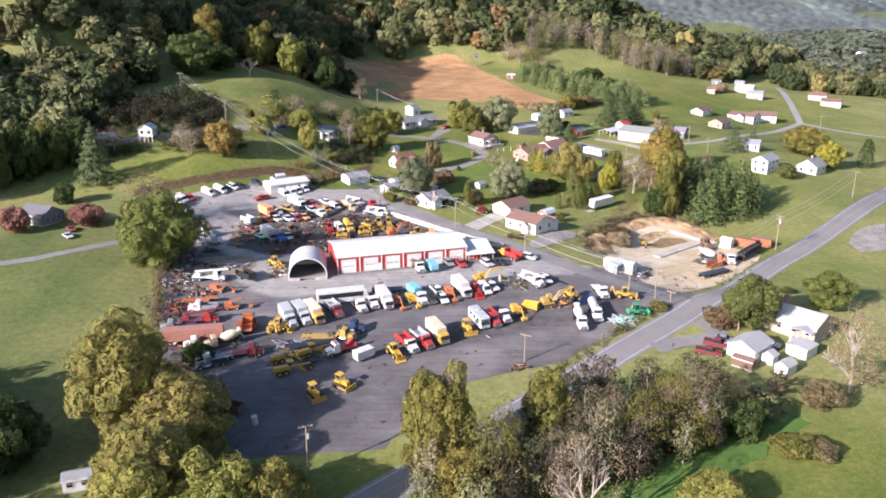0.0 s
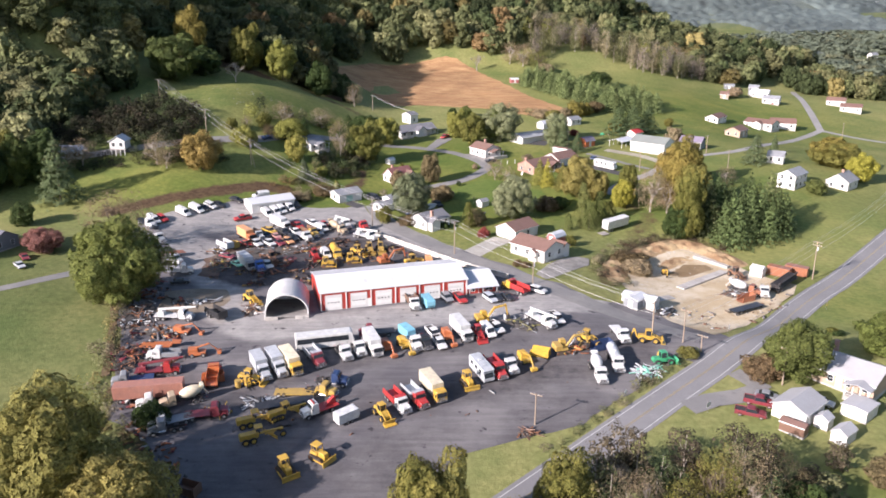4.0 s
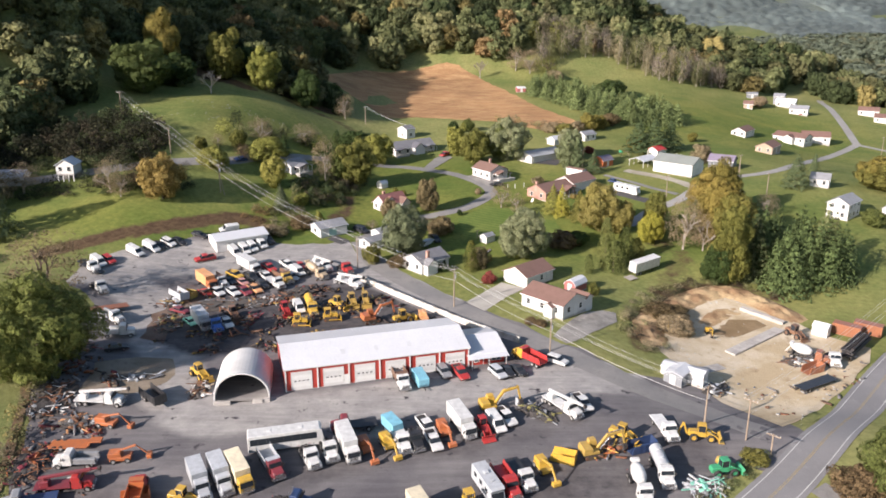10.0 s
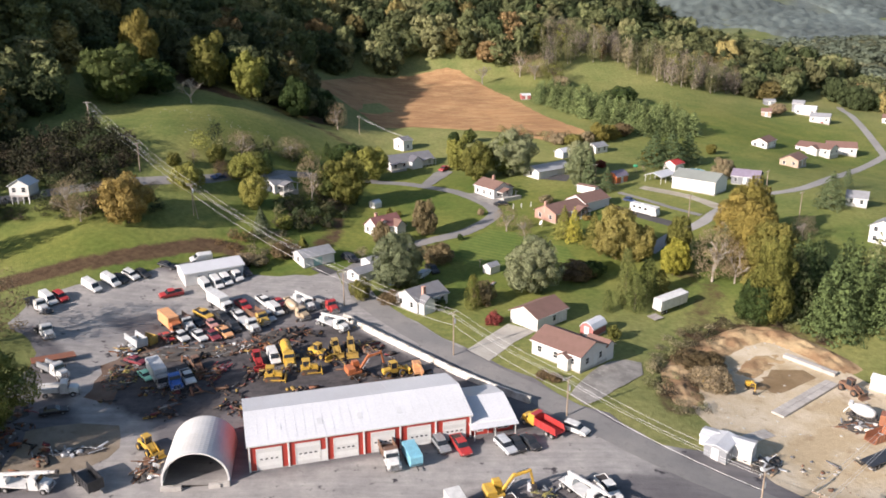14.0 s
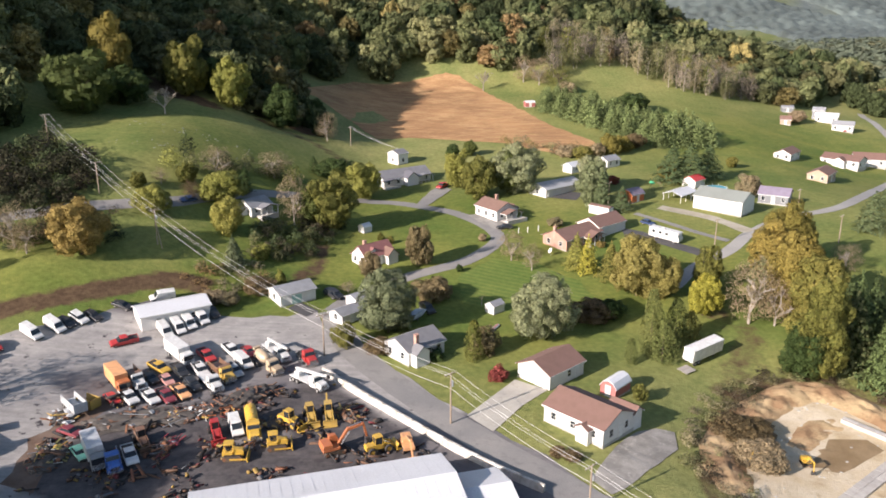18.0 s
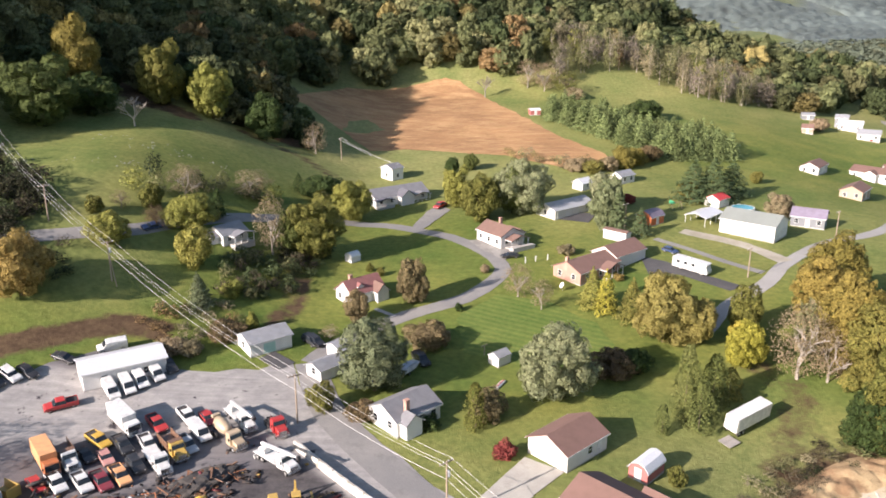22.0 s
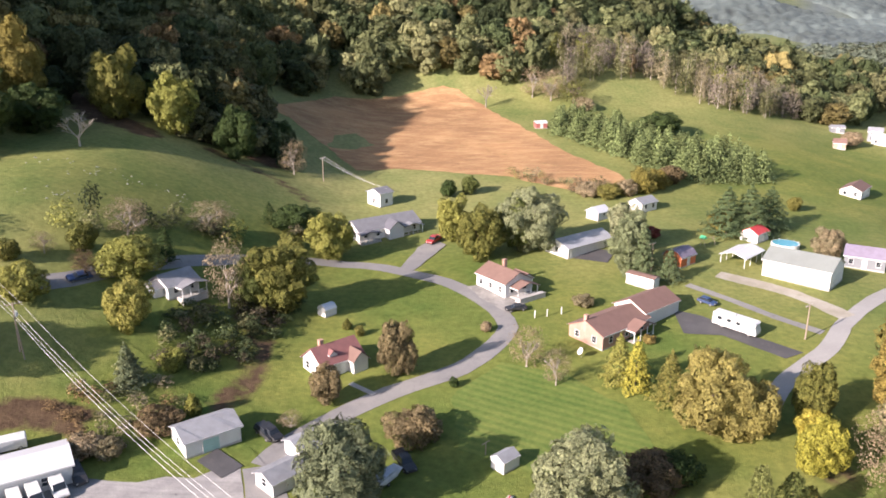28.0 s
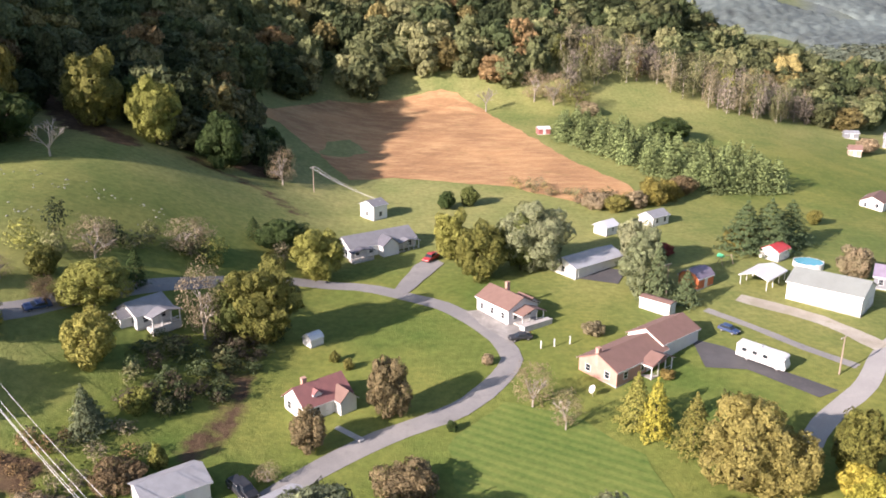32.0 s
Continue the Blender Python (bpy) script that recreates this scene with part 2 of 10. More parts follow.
def yard_material():
    """Old tarmac: pale dust where traffic runs, black where machines drip and where the lower yard's shade is painted
    in, stains and wheel scuffs.
    """
    m, n, l = _tree("yard_tarmac")
    p = n["Principled BSDF"]
    pos = n.new("ShaderNodeNewGeometry").outputs["Position"]
    cloud = _noise(n, l, pos, 0.11, 7.0, 0.68)

    def mask(name, soft):
        at = n.new("ShaderNodeAttribute")
        at.attribute_name = name
        s = n.new("ShaderNodeMath")
        s.operation = "MULTIPLY_ADD"
        s.inputs[1].default_value = soft
        l.new(cloud, s.inputs[0])
        l.new(at.outputs["Fac"], s.inputs[2])
        return _ramp(n, l, s.outputs[0], 0.5 * soft + 0.22, 0.5 * soft + 0.72)

    col = _mix(n, l, _ramp(n, l, _noise(n, l, pos, 0.05, 6.0, 0.62), 0.38, 0.62), (0.112, 0.106, 0.112), (0.185, 0.175, 0.173))
    col = _mix(n, l, mask("dust", 1.1), col, _mix(n, l, _ramp(n, l, _noise(n, l, pos, 0.3, 6.0, 0.7), 0.35, 0.65), (0.24, 0.23, 0.224), (0.34, 0.325, 0.305)))
    col = _mix(n, l, mask("oil_shade", 1.0), col, _mix(n, l, _ramp(n, l, _noise(n, l, pos, 0.5, 6.0, 0.7), 0.35, 0.65), (0.05, 0.046, 0.05), (0.1, 0.092, 0.09)))
    stain = _ramp(n, l, _noise(n, l, pos, 0.42, 5.0, 0.6), 0.63, 0.7)
    col = _mix(n, l, stain, col, (0.045, 0.042, 0.048))
    mp = n.new("ShaderNodeMapping")
    mp.inputs["Rotation"].default_value = (0, 0, radians(-14))
    mp.inputs["Scale"].default_value = (0.1, 1.0, 1.0)
    l.new(pos, mp.inputs["Vector"])
    col = _mix(n, l, _ramp(n, l, _noise(n, l, mp.outputs["Vector"], 0.9, 5.0, 0.6), 0.3, 0.7), _mix(n, l, 1.0, col, (0.84, 0.84, 0.84), "MULTIPLY"), _mix(n, l, 1.0, col, (1.14, 1.14, 1.14), "MULTIPLY"))
    g = _noise(n, l, pos, 5.0, 4.0, 0.7)
    col = _mix(n, l, _ramp(n, l, g, 0.25, 0.75), _mix(n, l, 1.0, col, (0.85, 0.85, 0.85), "MULTIPLY"), _mix(n, l, 1.0, col, (1.13, 1.13, 1.13), "MULTIPLY"))
    l.new(col, p.inputs["Base Color"])
    p.inputs["Roughness"].default_value = 0.9
    p.inputs["Specular IOR Level"].default_value = 0.25
    bp = n.new("ShaderNodeBump")
    bp.inputs["Strength"].default_value, bp.inputs["Distance"].default_value = 0.4, 0.12
    l.new(_noise(n, l, pos, 1.4, 6.0, 0.7), bp.inputs["Height"])
    l.new(bp.outputs["Normal"], p.inputs["Normal"])
    return m


def glass_dark():
    m, n, l = _tree("window_glass")
    p = n["Principled BSDF"]
    p.inputs["Base Color"].default_value = (0.025, 0.03, 0.036, 1)
    p.inputs["Roughness"].default_value = 0.08
    p.inputs["IOR"].default_value = 1.5
    return m


GRASS = grass_material()
YARD_MAT = yard_material()
PALE_LANE = ground_mix("pale_lane", (0.33, 0.32, 0.3), (0.28, 0.27, 0.255), (0.38, 0.36, 0.33), 0.06, 0.4, bump=0.2)
LOT_MAT = ground_mix("pale_gravel", (0.3, 0.285, 0.26), (0.2, 0.19, 0.175), (0.47, 0.45, 0.41), 0.3, 0.9)
ROAD_MAT = ground_mix("road_tarmac", (0.225, 0.22, 0.22), (0.19, 0.187, 0.19), (0.26, 0.255, 0.25), 0.06, 0.4, bump=0.15)
LANE_MAT = ground_mix("lane_tarmac", (0.2, 0.195, 0.19), (0.25, 0.24, 0.225), (0.15, 0.145, 0.14), 0.1, 0.5, bump=0.2)
DARK_MAT = ground_mix("fresh_tarmac", (0.07, 0.068, 0.07), (0.09, 0.088, 0.088), (0.11, 0.1, 0.095), 0.12, 0.5, bump=0.15)
CONC_MAT = ground_mix("concrete_slab", (0.42, 0.4, 0.35), (0.36, 0.34, 0.3), (0.3, 0.28, 0.24), 0.2, 0.6, bump=0.1)
FIELD_MAT = field_material("ripe_beans", (0.43, 0.255, 0.125), (0.3, 0.175, 0.09), (0.5, 0.325, 0.165), 0.022, 0.14, 0.42, 0.58, bump=0.9)
PIT_MAT = ground_mix("bare_clay", (0.43, 0.345, 0.22), (0.56, 0.49, 0.37), (0.25, 0.18, 0.105), 0.09, 0.4, 0.4, 0.6, bump=1.0)
EARTH_MAT = ground_mix("brown_earth", (0.13, 0.085, 0.05), (0.17, 0.12, 0.07), (0.1, 0.1, 0.04), 0.1, 0.4, bump=0.8)
OIL_MAT = ground_mix("oily_ground", (0.06, 0.055, 0.052), (0.1, 0.09, 0.08), (0.14, 0.12, 0.1), 0.08, 0.35, bump=0.6)
GLASS = glass_dark()
BARK = surf("bark", (0.12, 0.09, 0.065), (0.06, 0.045, 0.035), 2.0, 9.0, 0.8, 0.9, 0, 0.5)
PALE_BARK = surf("pale_bark", (0.36, 0.32, 0.27), (0.22, 0.19, 0.16), 1.2, 9.0, 0.8, 0.9, 0, 0.4)
LEAF = {
    "green": leaf("leaf_green", (0.07, 0.095, 0.025), (0.15, 0.175, 0.05)),
    "dark": leaf("leaf_dark", (0.027, 0.051, 0.016), (0.068, 0.101, 0.027)),
    "olive": leaf("leaf_olive", (0.101, 0.115, 0.027), (0.223, 0.209, 0.054)),
    "gold": leaf("leaf_gold", (0.16, 0.135, 0.032), (0.3, 0.245, 0.065)),
    "amber": leaf("leaf_amber", (0.21, 0.185, 0.05), (0.38, 0.325, 0.11)),
    "yellow": leaf("leaf_yellow", (0.26, 0.25, 0.035), (0.48, 0.43, 0.08)),
    "lime": leaf("leaf_lime", (0.17, 0.185, 0.04), (0.32, 0.31, 0.08)),
    "orange": leaf("leaf_orange", (0.2, 0.145, 0.048), (0.37, 0.275, 0.09)),
    "straw": leaf("leaf_straw", (0.185, 0.17, 0.045), (0.35, 0.305, 0.095)),
    "fawn": leaf("leaf_fawn", (0.19, 0.14, 0.085), (0.35, 0.26, 0.16)),
    "oak": leaf("leaf_oak", (0.05, 0.075, 0.022), (0.115, 0.145, 0.042)),
    "rose": leaf("leaf_rose", (0.15, 0.075, 0.06), (0.29, 0.15, 0.125)),
    "rust": leaf("leaf_rust", (0.1, 0.076, 0.042), (0.21, 0.152, 0.08)),
    "crimson": leaf("leaf_crimson", (0.135, 0.027, 0.027), (0.297, 0.081, 0.068)),
    "tan": leaf("leaf_tan", (0.19, 0.155, 0.09), (0.36, 0.295, 0.185)),
    "maple": leaf("leaf_maple", (0.08, 0.11, 0.027), (0.185, 0.215, 0.055)),
    "brown": leaf("leaf_brown", (0.105, 0.09, 0.046), (0.225, 0.185, 0.095)),
    "silver": leaf("leaf_silver", (0.13, 0.155, 0.08), (0.29, 0.315, 0.175)),
    "pine": leaf("leaf_pine", (0.06, 0.095, 0.045), (0.15, 0.19, 0.085), 0.12),
    "cedar": leaf("leaf_cedar", (0.07, 0.095, 0.028), (0.16, 0.18, 0.055), 0.12),
    "spruce": leaf("leaf_spruce", (0.085, 0.11, 0.058), (0.18, 0.21, 0.115), 0.12),
}

# ---- the lie of the land ----
PROFILE_Y = (-4000.0, 60.0, 118.0, 140.0, 170.0, 200.0, 240.0, 270.0, 300.0, 340.0, 370.0, 420.0, 470.0, 520.0, 560.0, 4000.0)
PROFILE_Z = (-20.0, -10.0, -8.0, -5.8, -3.1, -0.4, 0.9, 1.5, 3.0, 6.5, 8.0, 11.0, 15.5, 21.0, 25.0, 25.0)


def _s(v):
    v = np.clip(v, 0.0, 1.0)
    return v * v * (3.0 - 2.0 * v)


def _bump(x, y, cx, cy, rx, ry):
    return np.exp(-((x - cx) / rx) ** 2 - ((y - cy) / ry) ** 2)


def land(x, y):
    """Height of the ground at x, y."""
    x, y = np.asarray(x, float), np.asarray(y, float)
    z = 0.0
    for dy in (-9.0, -3.0, 3.0, 9.0):  # the valley floor, rising from the creek to the wood
        z = z + 0.25 * np.interp(y + dy, PROFILE_Y, PROFILE_Z)
    z = z + 24.0 * _s((-x - 15.0) / 80.0) * _s((y - 255.0) / 110.0) * (1.0 - 0.35 * _s((y - 405.0) / 45.0) * _s((x + 95) / 40))  # pasture hill
    z = z + 3.5 * _s((-x - 55.0) / 50.0) * _s((y - 150.0) / 60.0) * (1 - _s((y - 290.0) / 60.0))
    z = z - 4.0 * _s((x - 28.0) / 40.0) * _s((y - 186.0) / 20.0) * (1.0 - _s((y - 238.0) / 55.0) * _s((190 - x) / 60))  # low ground by the road
    z = z - (0.085 * np.maximum(x - 70.0, 0.0) * _s((y - 330.0) / 130.0)) * (1 - 0.75 * _s((x - 260) / 500))  # falls away to the east
    ridge = _s((y - 545.0 + 0.05 * x) / 330.0) * _s((268.0 - x) / 300.0)
    z = z + 95.0 * ridge + 16.0 * _s((y - 545.0) / 60.0) * _s((260.0 - x) / 260.0) * _s((y - 500) / 100)
    z = z + 60.0 * _s((-x - 135.0) / 200.0) * _s((y - 250.0) / 160.0)  # wooded slope to the west
    z = z + 64.0 * np.exp(-(((x + 195.0) / 42.0) ** 2)) * _s((y - 352.0) / 42.0) * (1.0 - _s((y - 660.0) / 110.0))  # unseen crest added on that slope to throw shade over the hollow
    z = z + 13.0 * _s((y - 585.0) / 110.0) * _s((x - 60.0) / 80.0) * (1.0 - _s((y - 760.0) / 200.0)) * (1.0 - _s((x - 240.0) / 160.0))  # spur of the ridge to the east
    far = np.hypot(x, y - 200.0)
    z = z + _s((far - 900.0) / 1500.0) * (18.0 * np.sin(x * 0.0021 + 1.0) * np.cos(y * 0.0017) - 8.0)
    hill = _s((y - 1480.0 - 0.2 * x) / 1100.0)
    z = z + hill * (215.0 + 38.0 * np.sin(x * 0.0062 + 0.8) * np.cos(y * 0.0047) + 16.0 * np.sin(x * 0.017 + y * 0.011))  # the hills across the valley
    z = z + 4.0 * _bump(x, y, 75.0, 85.0, 40.0, 40.0)
    return z


def ground_z(x, y):
    return float(land(x, y))


def _axis(lo, hi, step, far_lo, far_hi):
    v = list(np.arange(lo, hi + 0.1, step))
    s, a, b = step, v[0], v[-1]
    while a > far_lo or b < far_hi:
        s *= 1.16
        if a > far_lo:
            a = max(a - s, far_lo)
            v.insert(0, a)
        if b < far_hi:
            b = min(b + s, far_hi)
            v.append(b)
    return np.array(v)


def lushness(x, y):
    """Mown lawns and the pasture are greener than the rough grass."""
    v = 0.15 + 0.85 * _bump(x, y, 25, 300, 75, 62) + 0.8 * _bump(x, y, -10, 350, 45, 45) + 0.55 * _bump(x, y, -85, 378, 60, 45)
    v = v + 1.2 * _bump(x, y, 62, 108, 48, 34) + 0.7 * _bump(x, y, -6, 118, 26, 12) + 0.6 * _bump(x, y, 125, 440, 100, 100) - 0.4 * _bump(x, y, 55, 262, 22, 28) + 0.5 * _bump(x, y, -40, 305, 16, 16)
    v = v + 0.5 * _bump(x, y, 110, 215, 30, 25) + 0.3 * _bump(x, y, 45, 550, 50, 40) + 0.8 * _bump(x, y, -95, 288, 50, 18)
    v = v + 0.55 * _bump(x, y, 190, 510, 90, 80) + 0.4 * _bump(x, y, 110, 300, 60, 50)
    return np.clip(v, 0, 1)


def line_gap(x, y, line):
    """Distance of points from a line of straight runs."""
    best = np.full(x.shape, 1e9)
    for (ax, ay), (bx, by) in zip(line, line[1:]):
        dx, dy = bx - ax, by - ay
        t = np.clip(((x - ax) * dx + (y - ay) * dy) / (dx * dx + dy * dy), 0, 1)
        best = np.minimum(best, np.hypot(x - ax - t * dx, y - ay - t * dy))
    return best


def make_ground():
    xs, ys = _axis(-180, 260, 4.0, -4200, 4200), _axis(80, 600, 4.0, -4200, 4600)
    gx, gy = np.meshgrid(xs, ys)
    gz = land(gx, gy)
    nx, ny = len(xs), len(ys)
    me = bpy.data.meshes.new("ground")
    i = np.arange((nx - 1) * (ny - 1))
    a = (i // (nx - 1)) * nx + i % (nx - 1)
    quads = np.stack([a, a + 1, a + nx + 1, a + nx], 1)
    fill_mesh(me, np.stack([gx, gy, gz], -1).reshape(-1, 3), quads)
    me.attributes.new("lush", "FLOAT", "POINT").data.foreach_set("value", lushness(gx, gy).ravel())
    wild = np.clip(_bump(gx, gy, -115, 140, 62, 62) + 0.75 * _bump(gx, gy, -112, 222, 42, 40) + 0.9 * _bump(gx, gy, -20, 100, 40, 18) + 0.9 * _bump(gx, gy, -118, 325, 32, 22) + 0.9 * _bump(gx, gy, -115, 303, 42, 10) + 0.8 * _s((gy - 800.0) / 300.0), 0, 1)
    me.attributes.new("wild", "FLOAT", "POINT").data.foreach_set("value", wild.ravel())
    bare = 1 - _s((line_gap(gx, gy, [(-103, 270), (-88, 281), (-74, 290), (-60, 299), (-52, 298)]) - 0.5) / 5.5)
    bare = np.maximum(bare, 0.68 - 0.68 * _s((line_gap(gx, gy, [(-34, 336), (-29, 327), (-28.5, 314), (-32, 306)]) - 1.5) / 4.0))
    bare = np.maximum(bare, 1 - _s((line_gap(gx, gy, [(-76, 446), (-62, 458), (-52, 448)]) - 5.0) / 7.0))
    bare = np.maximum(bare, 0.62 * (1 - _s((line_gap(gx, gy, [(-68, 434), (-48, 429), (-34, 417)]) - 1.5) / 5.0)))
    bare = np.maximum(bare, 0.55 * (1 - _s((line_gap(gx, gy, [(58, 258), (64, 268), (70, 280), (66, 292)]) - 2.5) / 5.0)))
    bare = np.maximum(bare, 0.7 * (1 - _s((line_gap(gx, gy, [(-72, 212), (-68, 190), (-62, 168), (-52, 148)]) - 1.0) / 4.5)))
    bare = np.maximum(bare, 0.65 * (1 - _s((line_gap(gx, gy, [(46, 226), (48, 242), (60, 257), (76, 265), (88, 256)]) - 1.5) / 5.0)))
    bare = np.maximum(bare, 0.8 * (1 - _s((line_gap(gx, gy, [(-128, 465), (-114, 451), (-100, 433), (-84, 424)]) - 3.0) / 6.0)))
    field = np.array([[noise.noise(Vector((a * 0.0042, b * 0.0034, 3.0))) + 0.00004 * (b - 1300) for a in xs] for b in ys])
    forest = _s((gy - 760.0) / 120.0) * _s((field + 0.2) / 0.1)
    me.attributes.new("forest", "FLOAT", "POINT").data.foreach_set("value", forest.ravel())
    me.attributes.new("bare", "FLOAT", "POINT").data.foreach_set("value", bare.ravel())
    me.materials.append(GRASS)
    me.polygons.foreach_set("use_smooth", np.ones(len(quads), bool))
    return tagged(new("ground", me), "rolling grass land with lawns, pasture and rough meadow", "ground", kind="structure")


def fill_mesh(me, verts, quads):
    """A mesh of quads straight from arrays."""
    me.vertices.add(len(verts))
    me.vertices.foreach_set("co", np.asarray(verts, np.float32).ravel())
    me.loops.add(quads.size)
    me.loops.foreach_set("vertex_index", quads.ravel().astype(np.int32))
    me.polygons.add(len(quads))
    me.polygons.foreach_set("loop_start", np.arange(0, quads.size, quads.shape[1], dtype=np.int32))
    me.polygons.foreach_set("loop_total", np.full(len(quads), quads.shape[1], np.int32))
    me.update(calc_edges=True)


def rough_edge(pts, wob, seed):
    """An outline with its straight runs broken up, as worn edges are."""
    out = []
    for k, (p, q) in enumerate(zip(pts, pts[1:] + pts[:1])):
        p, q = Vector(p), Vector(q)
        steps = max(1, int((q - p).length / 3.0))
        side = Vector((-(q - p).y, (q - p).x)).normalized()
        for s in range(steps):
            v = p.lerp(q, s / steps)
            out.append(v + side * wob * noise.noise(Vector((v.x * 0.22, v.y * 0.22, seed))))
    return out


def drape(name, pts, mat, lift, label, category, wob=0.8, cell=4.0):
    """A patch of ground with the given outline, laid over the land and cut on its grid."""
    bm = bmesh.new()
    edge = [Vector((v.x, v.y, 0)) for v in rough_edge(pts, wob, len(name) * 1.7)]
    vs = [bm.verts.new(v) for v in edge]
    for tri in tessellate_polygon([edge]):
        bm.faces.new([vs[i] for i in tri])
    xs, ys = [v.co.x for v in bm.verts], [v.co.y for v in bm.verts]
    for axis, lo, hi in ((0, min(xs), max(xs)), (1, min(ys), max(ys))):
        c = math.ceil(lo / cell) * cell
        while c < hi:
            no = (1, 0, 0) if axis == 0 else (0, 1, 0)
            bmesh.ops.bisect_plane(bm, geom=bm.verts[:] + bm.edges[:] + bm.faces[:], plane_co=(c, c, 0), plane_no=no)
            c += cell
    for v in bm.verts:
        v.co.z = ground_z(v.co.x, v.co.y) + lift
    bmesh.ops.recalc_face_normals(bm, faces=bm.faces[:])
    for f in bm.faces:
        if f.normal.z < 0:
            f.normal_flip()
        f.smooth = True
    me = bpy.data.meshes.new(name)
    bm.to_mesh(me)
    bm.free()
    me.materials.append(mat)
    return tagged(new(name, me), label, category, kind="structure")


def smooth_line(pts, step=3.0):
    """Points along a smooth line through the given ones."""
    p = [Vector(v) for v in pts]
    p = [p[0] * 2 - p[1]] + p + [p[-1] * 2 - p[-2]]
    out = []
    for a, b, c, d in zip(p, p[1:], p[2:], p[3:]):
        k = max(1, int((c - b).length / step))
        for s in range(k):
            t = s / k
            out.append(0.5 * ((2 * b) + (c - a) * t + (2 * a - 5 * b + 4 * c - d) * t * t + (3 * b - a - 3 * c + d) * t**3))
    return out + [p[-2]]


def ribbon(name, pts, width, mat, lift, label, category, shift=0.0, wob=0.25, kind="structure", dash=None, parent=None):
    """A strip of even width along a line, over the land."""
    line = smooth_line(pts)
    verts, quads = [], []
    across = max(2, int(width / 2.5) + 1) if width > 1 else 2
    for k, v in enumerate(line):
        d = (line[min(k + 1, len(line) - 1)] - line[max(k - 1, 0)]).normalized()
        side = Vector((d.y, -d.x))
        for j in range(across):
            f = j / (across - 1) - 0.5
            edge = wob * noise.noise(Vector((v.x * 0.3, v.y * 0.3, f))) if j in (0, across - 1) else 0
            q = v + side * (shift + f * width + edge)
            verts.append((q.x, q.y, ground_z(q.x, q.y) + lift))
    for k in range(len(line) - 1):
        if dash and k % dash[1] >= dash[0]:
            continue
        for j in range(across - 1):
            a = k * across + j
            quads.append((a, a + 1, a + across + 1, a + across))
    me = bpy.data.meshes.new(name)
    fill_mesh(me, np.array(verts), np.array(quads))
    me.materials.append(mat)
    me.polygons.foreach_set("use_smooth", np.ones(len(quads), bool))
    ob = new(name, me)
    if parent:
        ob.parent = parent
        return tagged(ob, label)
    return tagged(ob, label, category, kind=kind)


make_ground()

# ---- yard, roads and drives ----
YARD = [(-76.1, 204.0), (-69.6, 191.0), (-66.2, 178.4), (-62.1, 167.3), (-60.4, 159.3), (-50.7, 152.0), (-43.4, 139.2), (-39.4, 129.2), (-35.9, 123.1), (-26.6, 125.0), (-9.9, 127.0), (5.6, 149.1), (27.3, 157.4), (37.9, 166.8), (51.5, 181.0), (56.1, 178.3), (58.8, 182.1), (65.5, 189.2), (64.5, 195.4), (58.7, 203.9), (52.9, 209.9), (39.4, 212.4), (32.4, 220.6), (27.9, 224.0), (24.3, 227.9), (20.1, 233.5), (13.2, 240.7), (5.7, 249.3), (-0.4, 257.9), (-11.1, 269.7), (-20.8, 280.4), (-25.0, 291.9), (-31.0, 288.4), (-42.7, 286.0), (-61.3, 290.0), (-65.5, 286.3), (-77.2, 278.0), (-84.5, 273.5), (-91.2, 264.5), (-90.7, 253.6), (-78.1, 241.5)]
drape("yard_paving", YARD, YARD_MAT, 0.05, "worn grey tarmac and gravel machinery yard with dark oily stains and shade in its lower end", "yard", 1.2, 2.0)


def wear_yard():
    me = bpy.data.objects["yard_paving"].data
    co = np.empty(len(me.vertices) * 3, np.float32)
    me.vertices.foreach_get("co", co)
    x, y = co[0::3].astype(float), co[1::3].astype(float)
    dust = 1 - _s((line_gap(x, y, [(-84, 262), (-70, 248), (-62, 232), (-53, 216), (-49, 203), (-41, 195), (-25, 196), (-5, 201.5), (14, 206), (36, 210)]) - 3.0) / 6.0)
    lot = 1 - _s((line_gap(x, y, [(-88, 262), (-68, 273), (-45, 275), (-27, 281), (-14, 270), (0, 254)]) - 7.0) / 6.0)
    oil_shade = 1 - _s((line_gap(x, y, [(-53, 230), (-48, 238), (-34, 246), (-20, 250), (-8, 236), (-30, 229), (-48, 226)]) - 5.0) / 5.0)
    # the lower yard's shade, with its darker tarmac, is painted through the same mask
    low = 0.42 * _s((172.0 - y) / 30.0) + 0.32 * _bump(x, y, 28, 166, 26, 14)
    rows = 0.45 * (1 - _s((line_gap(x, y, [(-60, 178), (-40, 168), (-22, 180), (8, 189), (24, 196)]) - 3.0) / 5.0)) + 0.4 * (1 - _s((line_gap(x, y, [(-30, 160), (-8, 166), (14, 173), (44, 184)]) - 3.0) / 5.0))
    me.attributes.new("dust", "FLOAT", "POINT").data.foreach_set("value", np.maximum(dust, lot).astype(np.float32))
    me.attributes.new("oil_shade", "FLOAT", "POINT").data.foreach_set("value", np.clip(np.maximum(oil_shade, low + rows) * (1 - 0.8 * lot), 0, 1).astype(np.float32))


